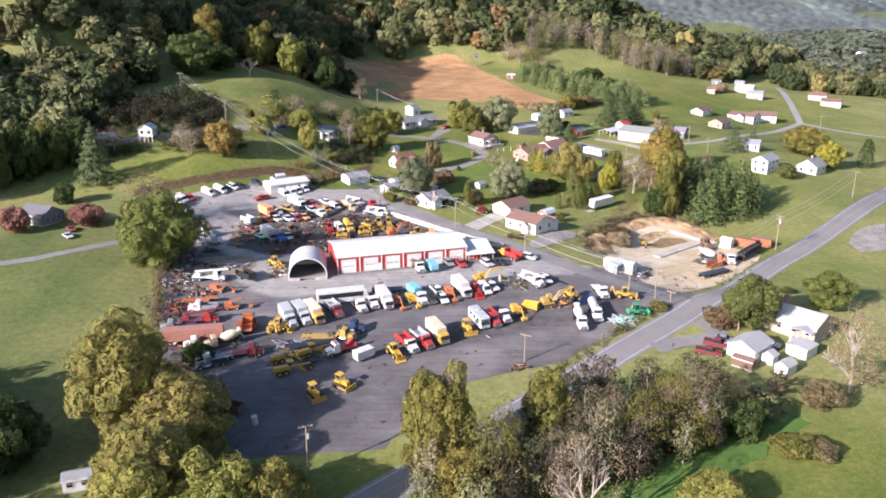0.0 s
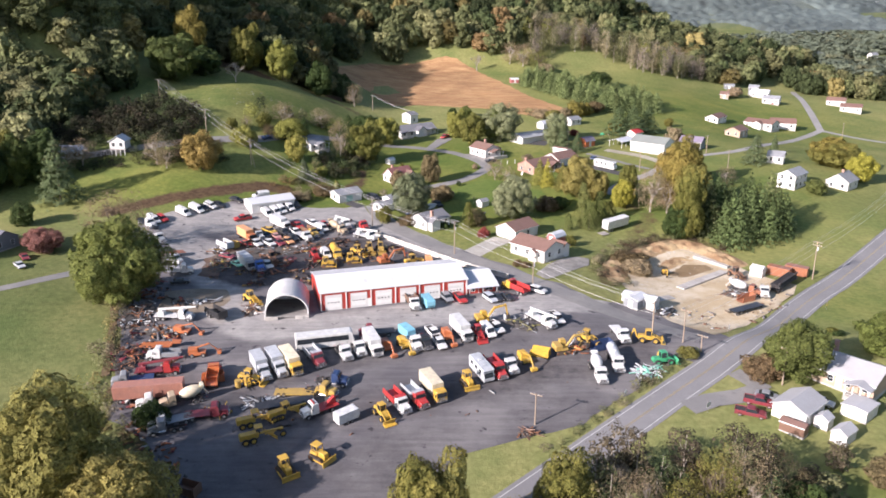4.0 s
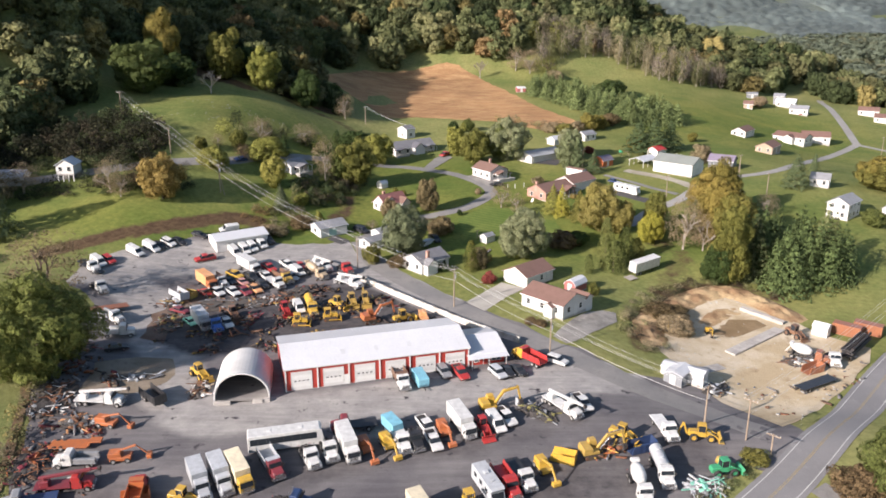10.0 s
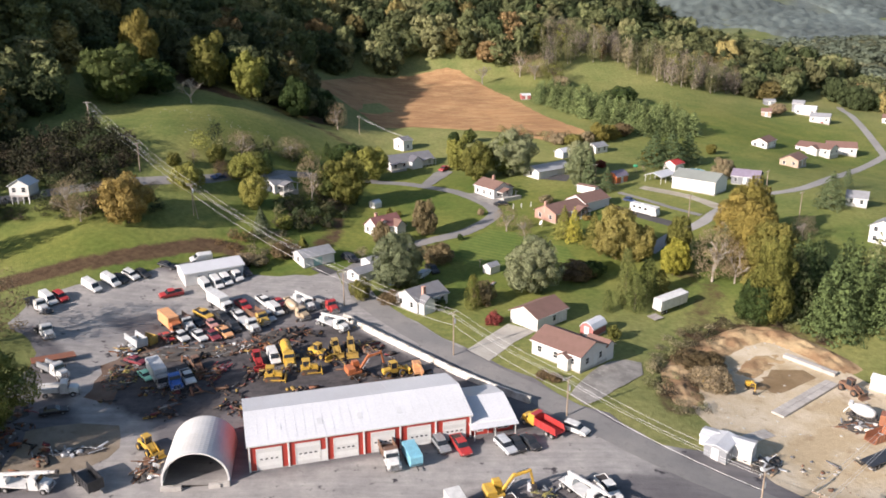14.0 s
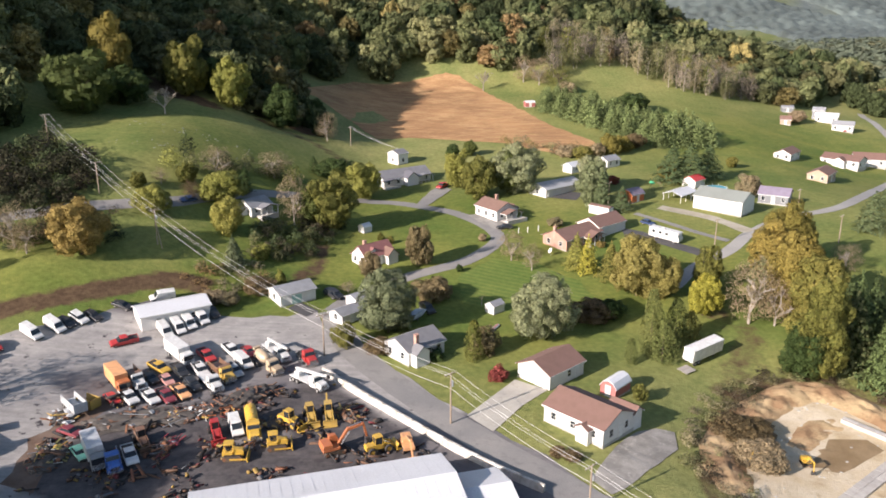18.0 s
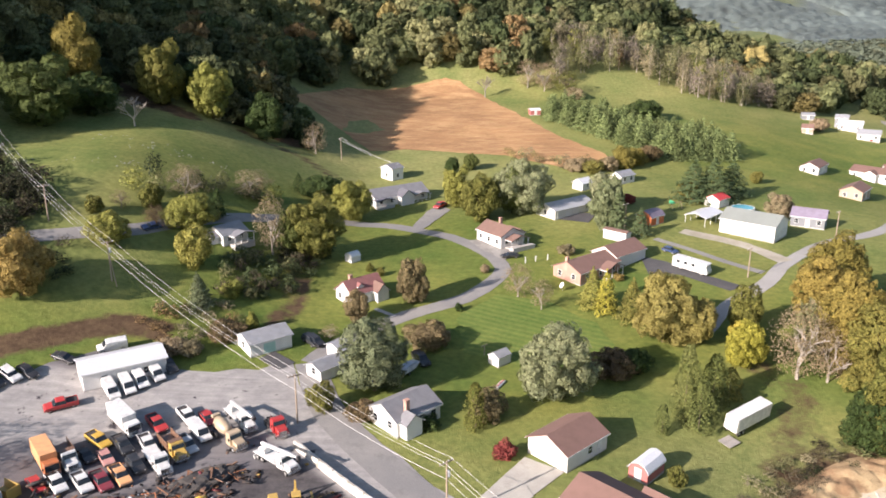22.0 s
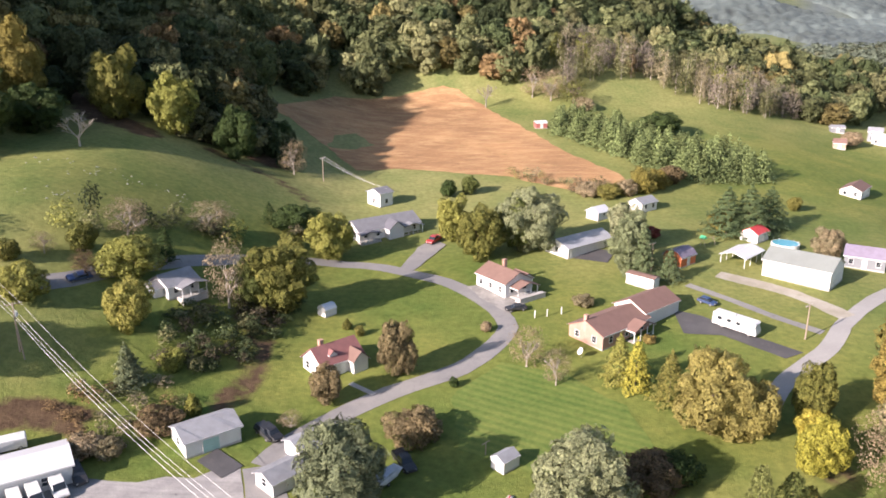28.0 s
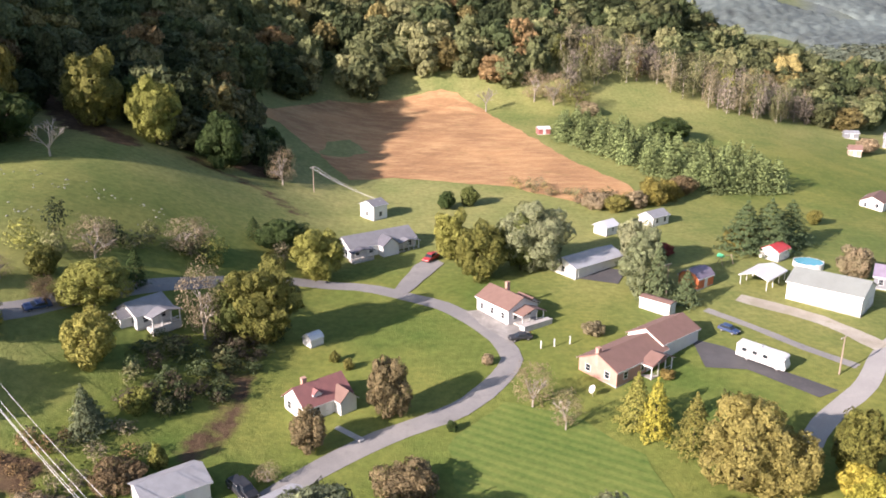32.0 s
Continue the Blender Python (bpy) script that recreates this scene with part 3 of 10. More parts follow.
wear_yard()
ribbon("road", [(-620, -455), (-300, -156), (-120, 12), (-60, 68), (-11.0, 114.0), (42.2, 163.9), (63.4, 184.0), (94.7, 218.1), (109.7, 232.7), (125.8, 249.5), (147.3, 271.3), (169.7, 294.5), (260, 388), (420, 555), (700, 850)], 7.4, ROAD_MAT, 0.072, "two-lane grey tarmac country road", "road", shift=0.6, wob=0.1)
WEST_LANE = [(-190, 178), (-150, 190), (-116.9, 202.6), (-104.8, 209.4), (-89.4, 224.4)]
ribbon("west_lane", WEST_LANE, 3.4, LANE_MAT, 0.076, "narrow pale tarmac drive across the meadow", "drive")
LOOP = [(-21.5, 291.3), (-18.5, 297.5), (-11.5, 305.5), (-3.4, 312.8), (6.6, 319.2), (11.5, 323.5), (16.9, 331.5), (19.5, 338.3), (17.8, 346.0), (12.8, 354.8), (6.5, 362.5), (-0.6, 366.8), (-5.5, 369.7), (-13.1, 372.8), (-25.3, 372.5), (-34.5, 367.6), (-48.0, 353.3), (-53.8, 346.4), (-61.0, 337.9), (-69.9, 328.5), (-90.0, 318.0), (-125, 306)]
ribbon("loop_lane", LOOP, 4.3, LANE_MAT, 0.080, "narrow grey tarmac lane curving between the lawns", "lane")
SIDE = [(59, 190), (51, 199), (38.5, 208.3), (28.2, 218.7), (20.7, 227), (11, 237.4), (2.2, 248), (-7.4, 261), (-16, 275), (-21.5, 291.3)]
ribbon("side_road", SIDE, 6.0, LANE_MAT, 0.084, "grey tarmac side road along the yard wall", "road")
EAST = [(60.3, 305.4), (69.0, 317.3), (82.3, 329.7), (91.6, 341.7), (109, 358), (135, 375), (177, 429), (213.6, 471)]
ribbon("east_lane", EAST, 3.6, PALE_LANE, 0.088, "pale grey lane climbing past the far houses", "lane")
ribbon("upper_lane", [(213.6, 471.0), (229.6, 523.3), (246.7, 584.2), (252, 600)], 4.2, PALE_LANE, 0.07, "pale lane climbing towards the wood", "lane")
ribbon("east_branch", [(213.6, 471.0), (240, 455), (300, 440)], 4.0, PALE_LANE, 0.092, "pale grey branch lane", "lane")
ribbon("hall_drive", [(72.5, 367.8), (74.8, 366.0), (81.6, 360.7), (87.4, 353.8), (92.6, 343.5)], 4.8, ground_mix("dusty_gravel", (0.4, 0.37, 0.31), (0.31, 0.28, 0.22), (0.24, 0.24, 0.13), 0.16, 0.5), 0.096, "wide pale gravel drive beside the white hall", "drive", wob=0.5)
ribbon("dark_lane", [(63.1, 361.0), (69.4, 353.4), (76.9, 343.3), (83.7, 335.9)], 2.3, LANE_MAT, 0.100, "grey lane between the lawns", "lane")
ribbon("farm_drive", [(-3.3, 369.1), (-1.5, 376.5), (1.4, 384.9)], 3.6, LANE_MAT, 0.104, "short tarmac drive up to the white farmhouse", "drive")
drape("brick_house_drive", [(55.8, 347.2), (55.2, 335.4), (62.7, 334.6), (71.9, 325.2), (76.4, 327.6), (69.0, 334.4), (61.4, 343.5)], DARK_MAT, 0.108, "fresh black tarmac drive beside the brick house", "drive", 0.2)
drape("garage_drive", [(17.6, 259.5), (23.4, 255.4), (18.0, 249.6), (12.4, 240.9), (8.0, 246.2)], CONC_MAT, 0.112, "pale concrete drive of the brown-roofed garage", "drive", 0.2)
drape("house_gravel", [(26.4, 227.3), (30.3, 233.6), (36.7, 241.9), (40.5, 243.4), (43.5, 242.7), (42.3, 237.5), (35.8, 229.8), (28.7, 223.4)], LOT_MAT, 0.116, "grey gravel parking beside the white house", "gravel drive", 0.8)
drape("bean_field", [(-66.9, 507.3), (-44.3, 554.9), (5.2, 573.4), (12.5, 570.5), (24.6, 556.2), (37.7, 524.3), (51.6, 484.6), (67.4, 456.0), (67.1, 445.2), (61.5, 433.1), (45.3, 438.9), (27.8, 453.5), (9.6, 457.9), (-11.1, 462.4), (-24.1, 458.0), (-39.3, 482.0), (-55.8, 503.7)], FIELD_MAT, 0.1, "ripe russet-brown bean field below the wood", "field", 1.5)
drape("field_weeds", [(-38, 480), (-37, 496), (-29, 505), (-21, 492), (-27, 483)], GRASS, 0.14, "patch of green weeds in the bean field", "weeds", 2.0)
drape("mown_lawn", [(7, 311), (17, 323), (28, 320), (38, 309), (40, 297), (36, 288), (22, 289), (9, 296)], mown_material(), 0.06, "lawn mown in pale and dark green lanes", "lawn", 1.0)
drape("green_strip", [(25.5, 110.5), (35.5, 120.5), (50.0, 129.5), (60.6, 136.5), (66.0, 137.5), (70.0, 133.0), (60.0, 124.5), (50.3, 117.8), (43.6, 110.0), (34.0, 101.0)], ground_mix("lush_clover", (0.075, 0.15, 0.03), (0.105, 0.17, 0.038), (0.06, 0.115, 0.024), 0.12, 0.6, bump=0.6), 0.1, "lush bright green clover beside the creek wood", "clover", 2.2)
drape("clay_pit", [(49.7, 237.4), (60.5, 252.9), (75.2, 260.3), (84.4, 249.9), (88.3, 239.0), (92.1, 234.0), (97.6, 229.3), (91.3, 219.5), (76.5, 205.1), (63.9, 193.9), (57.9, 201.5), (52.9, 209.9), (49.6, 221.0)], PIT_MAT, 0.124, "pale bare clay building site", "building site", 1.5)
drape("wet_clay", [(63.5, 236.5), (66, 241), (71, 244.5), (77, 244), (79, 241), (74, 238), (68.5, 234.5)], ground_mix("wet_clay_mud", (0.2, 0.14, 0.075), (0.26, 0.19, 0.11), (0.14, 0.1, 0.06), 0.2, 0.6, rough=0.6, bump=0.3), 0.128, "damp brown clay in the middle of the site", "mud", 1.6)
drape("east_lot", [(129.0, 239.9), (136.5, 250.3), (143.5, 255.5), (150.2, 257.6), (137.1, 232.7), (128.8, 231.0)], LOT_MAT, 0.132, "pale gravel lot beside the road", "gravel lot", 0.6)
ribbon("cottage_drive", [(48.1, 162.4), (53.4, 164.9), (59.8, 166.4), (65.6, 169.3)], 4.5, LANE_MAT, 0.136, "grey drive to the cottage garage", "drive")
ribbon("cottage_drive_east", [(61.3, 175.3), (63.2, 172.4), (65.2, 168.5)], 4.0, LANE_MAT, 0.140, "grey drive round a grass island", "drive")
drape("bungalow_pad", [(11.4, 359.6), (15.5, 360.6), (19.4, 353.0), (23.4, 353.0), (24.1, 348.6), (20.0, 344.4), (14.3, 353.0)], LOT_MAT, 0.148, "pale gravel parking pad by the brick bungalow", "drive", 0.4)
drape("farm_pad", [(-4.2, 369.1), (-1.2, 369.8), (3.4, 380.0), (6.4, 387.5), (3.1, 392.7), (-0.5, 386.1)], LANE_MAT, 0.152, "tarmac turning space by the farmhouse", "drive", 0.4)
drape("shed_pad", [(-31.6, 291.7), (-26.8, 287.9), (-24.4, 291.1), (-29.3, 295.1)], DARK_MAT, 0.156, "dark tarmac pad in front of the green-doored garage", "drive", 0.2)
drape("ranch_pad", [(38.3, 378.3), (47.1, 375.0), (50.6, 383.2), (43.4, 386.9)], DARK_MAT, 0.160, "tarmac pad before the ranch house garage", "drive", 0.3)
drape("dirt_patch", [(-66, 203), (-60, 200.5), (-53, 204.5), (-50, 210), (-53, 216), (-60, 217.5), (-67, 214)], ground_mix("trodden_dirt", (0.2, 0.165, 0.12), (0.26, 0.22, 0.17), (0.13, 0.1, 0.07), 0.2, 0.6, bump=0.5), 0.068, "bare trodden dirt patch in the yard", "dirt", 1.4)
drape("rusty_soil", [(-62.5, 226), (-64, 238), (-61, 248), (-57, 254), (-55, 250), (-58.5, 241), (-58.5, 232), (-57, 224)], ground_mix("rust_stained_soil", (0.13, 0.085, 0.06), (0.18, 0.13, 0.1), (0.09, 0.07, 0.055), 0.2, 0.6, bump=0.5), 0.07, "rust-stained soil round the scrap lot", "dirt", 1.6)
ribbon("dirt_path", [(-76.5, 204.8), (-73.1, 194.9), (-68.4, 179.5), (-66.9, 173.7)], 1.6, EARTH_MAT, 0.164, "trodden dirt path along the yard edge", "path")

WHITE_LINE = surf("road_white", (0.48, 0.48, 0.46), (0.3, 0.3, 0.29), 0.8, 12.0, 0.7, 0.8)
YELLOW_LINE = surf("road_yellow", (0.36, 0.29, 0.15), (0.22, 0.19, 0.13), 0.8, 12.0, 0.7, 0.8)
_road = bpy.data.objects["road"]
LINE_LIFT = 0.097
MAIN = [(-620, -455), (-300, -156), (-120, 12), (-60, 68), (-11.0, 114.0), (42.2, 163.9), (63.4, 184.0), (94.7, 218.1), (109.7, 232.7), (125.8, 249.5), (147.3, 271.3), (169.7, 294.5), (260, 388), (420, 555), (700, 850)]
for _sh, _m, _nm in ((-2.25, WHITE_LINE, "edge_line"), (3.45, WHITE_LINE, "edge_line"), (0.46, YELLOW_LINE, "centre_line"), (0.74, YELLOW_LINE, "centre_line")):
    ribbon(_nm, MAIN, 0.16 if _m == WHITE_LINE else 0.12, _m, LINE_LIFT, "", "", _sh, 0.0, parent=_road)

# ---- tools for building things ----
MESHES = {}


def part(name, bm, material, parent, label="", smooth=False):
    """Links a bmesh as one mesh object under a thing or part."""
    me = bpy.data.meshes.new(name)
    bm.to_mesh(me)
    bm.free()
    return link_part(name, me, material, parent, label, smooth)


def link_part(name, me, material, parent, label="", smooth=False):
    if material and not me.materials:
        me.materials.append(material)
    if smooth:
        me.polygons.foreach_set("use_smooth", np.ones(len(me.polygons), bool))
    ob = new(name, me)
    ob.parent = parent
    if label:
        ob["label"] = label
    return ob


def shared(name, key, make, material, parent, label="", smooth=False, at=None):
    """A part whose mesh is built once for each key and shared by alike things."""
    key = (name, key, material.name if material else "")
    if key not in MESHES:
        bm = bmesh.new()
        make(bm)
        me = bpy.data.meshes.new(name)
        bm.to_mesh(me)
        bm.free()
        if smooth:
            me.polygons.foreach_set("use_smooth", np.ones(len(me.polygons), bool))
        MESHES[key] = me
    ob = link_part(name, MESHES[key], material, parent, label)
    if at is not None:
        ob.matrix_basis = at
    return ob


def thing(name, m, label, category, group="", kind=""):
    ob = new(name)
    ob.empty_display_size = 0.3
    ob.matrix_basis = m
    return tagged(ob, label, category, group, kind)


def box(bm, x0, x1, y0, y1, z0, z1, bevel=0.0, top=(0, 0, 0, 0)):
    """A box; top draws its upper face in by so much at x0, x1, y0, y1."""
    a, b, c, d = top
    low = [bm.verts.new(p) for p in ((x0, y0, z0), (x1, y0, z0), (x1, y1, z0), (x0, y1, z0))]
    up = [bm.verts.new(p) for p in ((x0 + a, y0 + c, z1), (x1 - b, y0 + c, z1), (x1 - b, y1 - d, z1), (x0 + a, y1 - d, z1))]
    fs = [bm.faces.new(low[::-1]), bm.faces.new(up)]
    for i in range(4):
        fs.append(bm.faces.new((low[i], low[(i + 1) % 4], up[(i + 1) % 4], up[i])))
    if bevel:
        es = list({e for f in fs for e in f.edges})
        bmesh.ops.bevel(bm, geom=es, offset=bevel, segments=1, affect="EDGES")
    return fs


def prism(bm, pts, y0, y1, bevel=0.0, inset=0.0, above=1e9):
    """A side outline (x, z) drawn across from y0 to y1; points over a height are drawn in."""
    a = [bm.verts.new((x, y0 + (inset if z > above else 0), z)) for x, z in pts]
    b = [bm.verts.new((x, y1 - (inset if z > above else 0), z)) for x, z in pts]
    fs = [bm.faces.new(a), bm.faces.new(b[::-1])]
    n = len(pts)
    for i in range(n):
        fs.append(bm.faces.new((a[(i + 1) % n], a[i], b[i], b[(i + 1) % n])))
    bmesh.ops.recalc_face_normals(bm, faces=fs)
    if bevel:
        bmesh.ops.bevel(bm, geom=list({e for f in fs for e in f.edges}), offset=bevel, segments=1, affect="EDGES")
    return fs


def tube(bm, p, q, r0, r1=None, sides=8, caps=True):
    """A straight tapered rod from p to q."""
    p, q = Vector(p), Vector(q)
    r1 = r0 if r1 is None else r1
    d = (q - p).normalized()
    u = d.orthogonal().normalized()
    v = d.cross(u)
    a, b = [], []
    for i in range(sides):
        w = u * math.cos(2 * math.pi * i / sides) + v * math.sin(2 * math.pi * i / sides)
        a.append(bm.verts.new(p + w * r0))
        b.append(bm.verts.new(q + w * r1))
    for i in range(sides):
        bm.faces.new((a[i], a[(i + 1) % sides], b[(i + 1) % sides], b[i]))
    if caps:
        bm.faces.new(a[::-1])
        bm.faces.new(b)


def on_ground(x, y, rz=0.0, tilt=True, lift=0.06):
    """A pose on the land at x, y, turned by rz degrees; tilted with the slope where asked."""
    z = ground_z(x, y) + lift
    m = pose(x, y, z, 0, 0, rz)
    if not tilt:
        return m
    e = 1.5
    nrm = Vector((ground_z(x - e, y) - ground_z(x + e, y), ground_z(x, y - e) - ground_z(x, y + e), 2 * e)).normalized()
    q = Vector((0, 0, 1)).rotation_difference(nrm).to_matrix().to_4x4()
    return Matrix.Translation((x, y, z)) @ q @ pose(0, 0, 0, 0, 0, rz)


# ---- plants ----


def knob(rng, cells):
    """A knobbly ball of quads, the inside of one lobe of a crown."""
    t = np.linspace(-1.0, 1.0, cells + 1)
    out = []
    for ax in range(3):
        for sg in (-1, 1):
            for i in range(cells):
                for j in range(cells):
                    sq = []
                    for a, b in ((0, 0), (1, 0), (1, 1), (0, 1)):
                        v = [0.0, 0.0, 0.0]
                        v[ax], v[(ax + 1) % 3], v[(ax + 2) % 3] = sg, t[i + a], t[j + b] * sg
                        sq.append(v)
                    out.append(sq)
    q = np.array(out)
    q = q / np.linalg.norm(q, axis=2)[..., None]
    a, b, c = rng.uniform(0, 6, 3)
    big = 0.15 * np.sin(q[..., :1] * 5 + a) * np.cos(q[..., 2:] * 4 + b)
    return q * (1 + big + 0.1 * np.sin(q[..., :1] * 11 + b) * np.sin(q[..., 1:2] * 12 + c) * np.cos(q[..., 2:] * 10 + a))


def leaf_skin(c, r, cells, rng):
    """Leaf sprays laid over the lobes of a crown, ruffled, with those buried in a neighbour left out."""
    out = []
    for k in range(len(c)):
        q = knob(rng, cells)
        mid = q.mean(1, keepdims=True)
        m = len(q)
        q = mid + (q - mid) * rng.uniform(0.85, 1.3, (m, 1, 1)) + rng.normal(0, 0.3 / cells, q.shape)
        q = q * rng.uniform(0.8, 1.08, (m, 1, 1)) * r[k] * np.array((1, 1, 0.85)) + c[k]
        gap = np.linalg.norm(q.mean(1)[:, None] - c[None], axis=2) / r[None]
        gap[:, k] = 9.0
        out.append(q[gap.min(1) > 0.74])
    return np.concatenate(out)


def crown_quads(kind, n, size, rng, core=True, few=False, cells=4):
    """Leaf clumps of a crown one metre high and wide: n small quads round knobbly lobes."""
    inner = None
    if kind in ("round", "tall", "shrub"):
        lobes = {"round": 52, "tall": 48, "shrub": 26}[kind] // (2 if few else 1)
        i = np.arange(lobes) + 0.5
        up = 1 - 2 * i / lobes  # lobes spread evenly over the crown, then shaken
        turn = i * 2.39996 + rng.uniform(0, 6)
        c = np.stack([np.sqrt(1 - up**2) * np.cos(turn), np.sqrt(1 - up**2) * np.sin(turn), up], 1)
        c = c * rng.uniform(0.55, 1.0, (lobes, 1)) ** 0.6 + rng.normal(0, 0.1, (lobes, 3))
        if kind == "round":
            c = c * (0.33, 0.33, 0.27) + (0, 0, 0.63)
            r = rng.uniform(0.07, 0.15, lobes) * (1.3 if few else 1.0)
        elif kind == "tall":
            c = c * (0.28, 0.28, 0.33) + (0, 0, 0.6)
            r = rng.uniform(0.065, 0.14, lobes) * (1.3 if few else 1.0)
        else:
            c = c * (0.34, 0.34, 0.24) + (0, 0, 0.45)
            r = rng.uniform(0.1, 0.19, lobes) * (1.3 if few else 1.0)
        which = rng.integers(0, lobes, n)
        d = rng.normal(size=(n, 3))
        d /= np.linalg.norm(d, axis=1)[:, None]
        d[:, 2] = np.where(d[:, 2] < -0.35, -d[:, 2], d[:, 2])
        if core:  # leaves hug full lobes, a few stand off them
            rad = r[which][:, None] * rng.uniform(0.72, 1.18, (n, 1))
            inner = leaf_skin(c, r, 2 if few else cells, rng)
        else:
            rad = r[which][:, None] * rng.uniform(0.35, 1.0, (n, 1)) ** 0.45 * 1.06
        p = c[which] + d * rad * (1, 1, 0.85)
        wd, wc, wn = (0.7, 1.5, 0.3) if few else (0.7, 1.3, 0.42)
        out = wd * d + wc * (p - (0, 0, 0.5)) + wn * rng.normal(size=(n, 3))
    elif kind == "cone":
        z = 1 - rng.uniform(0.0, 0.93, n) ** 0.62
        tier = np.round(z * 11) / 11
        z = tier + rng.normal(0, 0.016, n)
        a = rng.uniform(0, 2 * math.pi, n)
        spoke = 0.82 + 0.22 * np.sin(a * 5 + tier * 37)
        lim = 0.5 * (1 - np.clip(z, 0, 1)) ** 0.8 * spoke + 0.02
        rad = lim * np.sqrt(rng.uniform(0.25, 1, n))
        p = np.stack([rad * np.cos(a), rad * np.sin(a), z - rad * 0.18], 1)
        out = np.stack([np.cos(a), np.sin(a), np.full(n, 0.9)], 1) + 0.4 * rng.normal(size=(n, 3))
    else:  # column
        z = rng.uniform(0.03, 1.0, n)
        a = rng.uniform(0, 2 * math.pi, n)
        lim = 0.5 * np.sin(np.clip(0.12 + 0.88 * (1 - z), 0, 1) * math.pi * 0.62) ** 0.8 * (0.85 + 0.2 * np.sin(a * 3 + z * 9))
        rad = lim * rng.uniform(0.75, 1.05, n)
        p = np.stack([rad * np.cos(a), rad * np.sin(a), z], 1)
        out = np.stack([np.cos(a), np.sin(a), np.full(n, 0.5)], 1) + 0.5 * rng.normal(size=(n, 3))
    lo, hi = np.percentile(p, 1, 0), np.percentile(p, 99, 0)
    foot = {"round": 0.13, "tall": 0.12, "shrub": 0.03}.get(kind, 0.04)
    fit = lambda w: (w - (lo + hi) / 2) / (hi - lo) * (0.96, 0.96, 0.97 - foot) + (0, 0, (0.97 + foot) / 2)
    p = fit(p)
    out /= np.linalg.norm(out, axis=1)[:, None]
    t = np.cross(out, rng.normal(size=(n, 3)))
    t /= np.linalg.norm(t, axis=1)[:, None]
    b = np.cross(out, t) * (1, 1, 0.75)
    t = t * (1, 1, 0.75)
    s = size * rng.uniform(0.55, 1.35, (n, 1))
    w = rng.uniform(0.55, 1.0, (n, 1))
    leaves = np.stack([p - t * s - b * s * w * 0.6, p + t * s * 0.7 - b * s * w, p + t * s + b * s * w * 0.7, p - t * s * 0.6 + b * s * w], 1)
    return leaves if inner is None else np.concatenate([leaves, fit(inner)])


def crown_mesh(kind, n, size, seed, core=True, cells=4):
    key = ("crown", kind, n, size, seed, core, cells)
    if key not in MESHES:
        q = crown_quads(kind, n, size, np.random.default_rng(seed), core, False, cells).reshape(-1, 3)
        me = bpy.data.meshes.new("crown")
        fill_mesh(me, q, np.arange(len(q)).reshape(-1, 4))
        me.materials.append(None)
        MESHES[key] = me
    return MESHES[key]


def limbs(bm, p, d, length, r, depth, rnd):
    q = p + d * length
    tube(bm, p, q, r, r * 0.62, 5 if depth > 1 else 3, False)
    if depth == 0:
        return
    for k in range(3 if depth > 1 else 4):
        nd = (d + Vector((rnd.uniform(-1, 1), rnd.uniform(-1, 1), rnd.uniform(-0.25, 0.6))) * 0.85).normalized()
        limbs(bm, p + d * length * rnd.uniform(0.55, 1.0), nd, length * rnd.uniform(0.6, 0.86), r * 0.64, depth - 1, rnd)


def trunk_mesh(kind, seed, mat):
    key = ("trunk", kind, seed, mat.name)
    if key not in MESHES:
        rnd = random.Random(seed)
        bm = bmesh.new()
        if kind == "twiggy":
            limbs(bm, Vector((0, 0, -0.03)), Vector((0.02, 0, 1)), 0.27, 0.026, 5, rnd)
        elif kind == "bare":
            limbs(bm, Vector((0, 0, -0.03)), Vector((0.02, 0, 1)), 0.3, 0.034, 4, rnd)
        elif kind in ("cone", "column"):
            tube(bm, (0, 0, -0.05), (0, 0, 0.9), 0.022, 0.004, 7)
        elif kind == "shrub":
            for _ in range(5):
                tube(bm, (0, 0, -0.05), (rnd.uniform(-0.25, 0.25), rnd.uniform(-0.25, 0.25), rnd.uniform(0.4, 0.7)), 0.02, 0.006, 5)
        else:
            tube(bm, (0, 0, -0.06), (0.01, 0.01, 0.5), 0.03, 0.02, 8)
            for k in range(6):
                a = k * 1.05 + rnd.uniform(-0.3, 0.3)
                tube(bm, (0, 0, rnd.uniform(0.24, 0.42)), (0.26 * math.cos(a), 0.26 * math.sin(a), rnd.uniform(0.55, 0.82)), 0.018, 0.004, 5, False)
        me = bpy.data.meshes.new("trunk")
        bm.to_mesh(me)
        bm.free()
        me.materials.append(mat)
        MESHES[key] = me
    return MESHES[key]


LEAF_COUNT = {"round": (1900, 0.0175), "tall": (1900, 0.0175), "shrub": (900, 0.024), "cone": (3600, 0.027), "column": (2400, 0.03), "sparse": (4000, 0.0138), "bare": (4200, 0.008)}
_tree_no = [0]


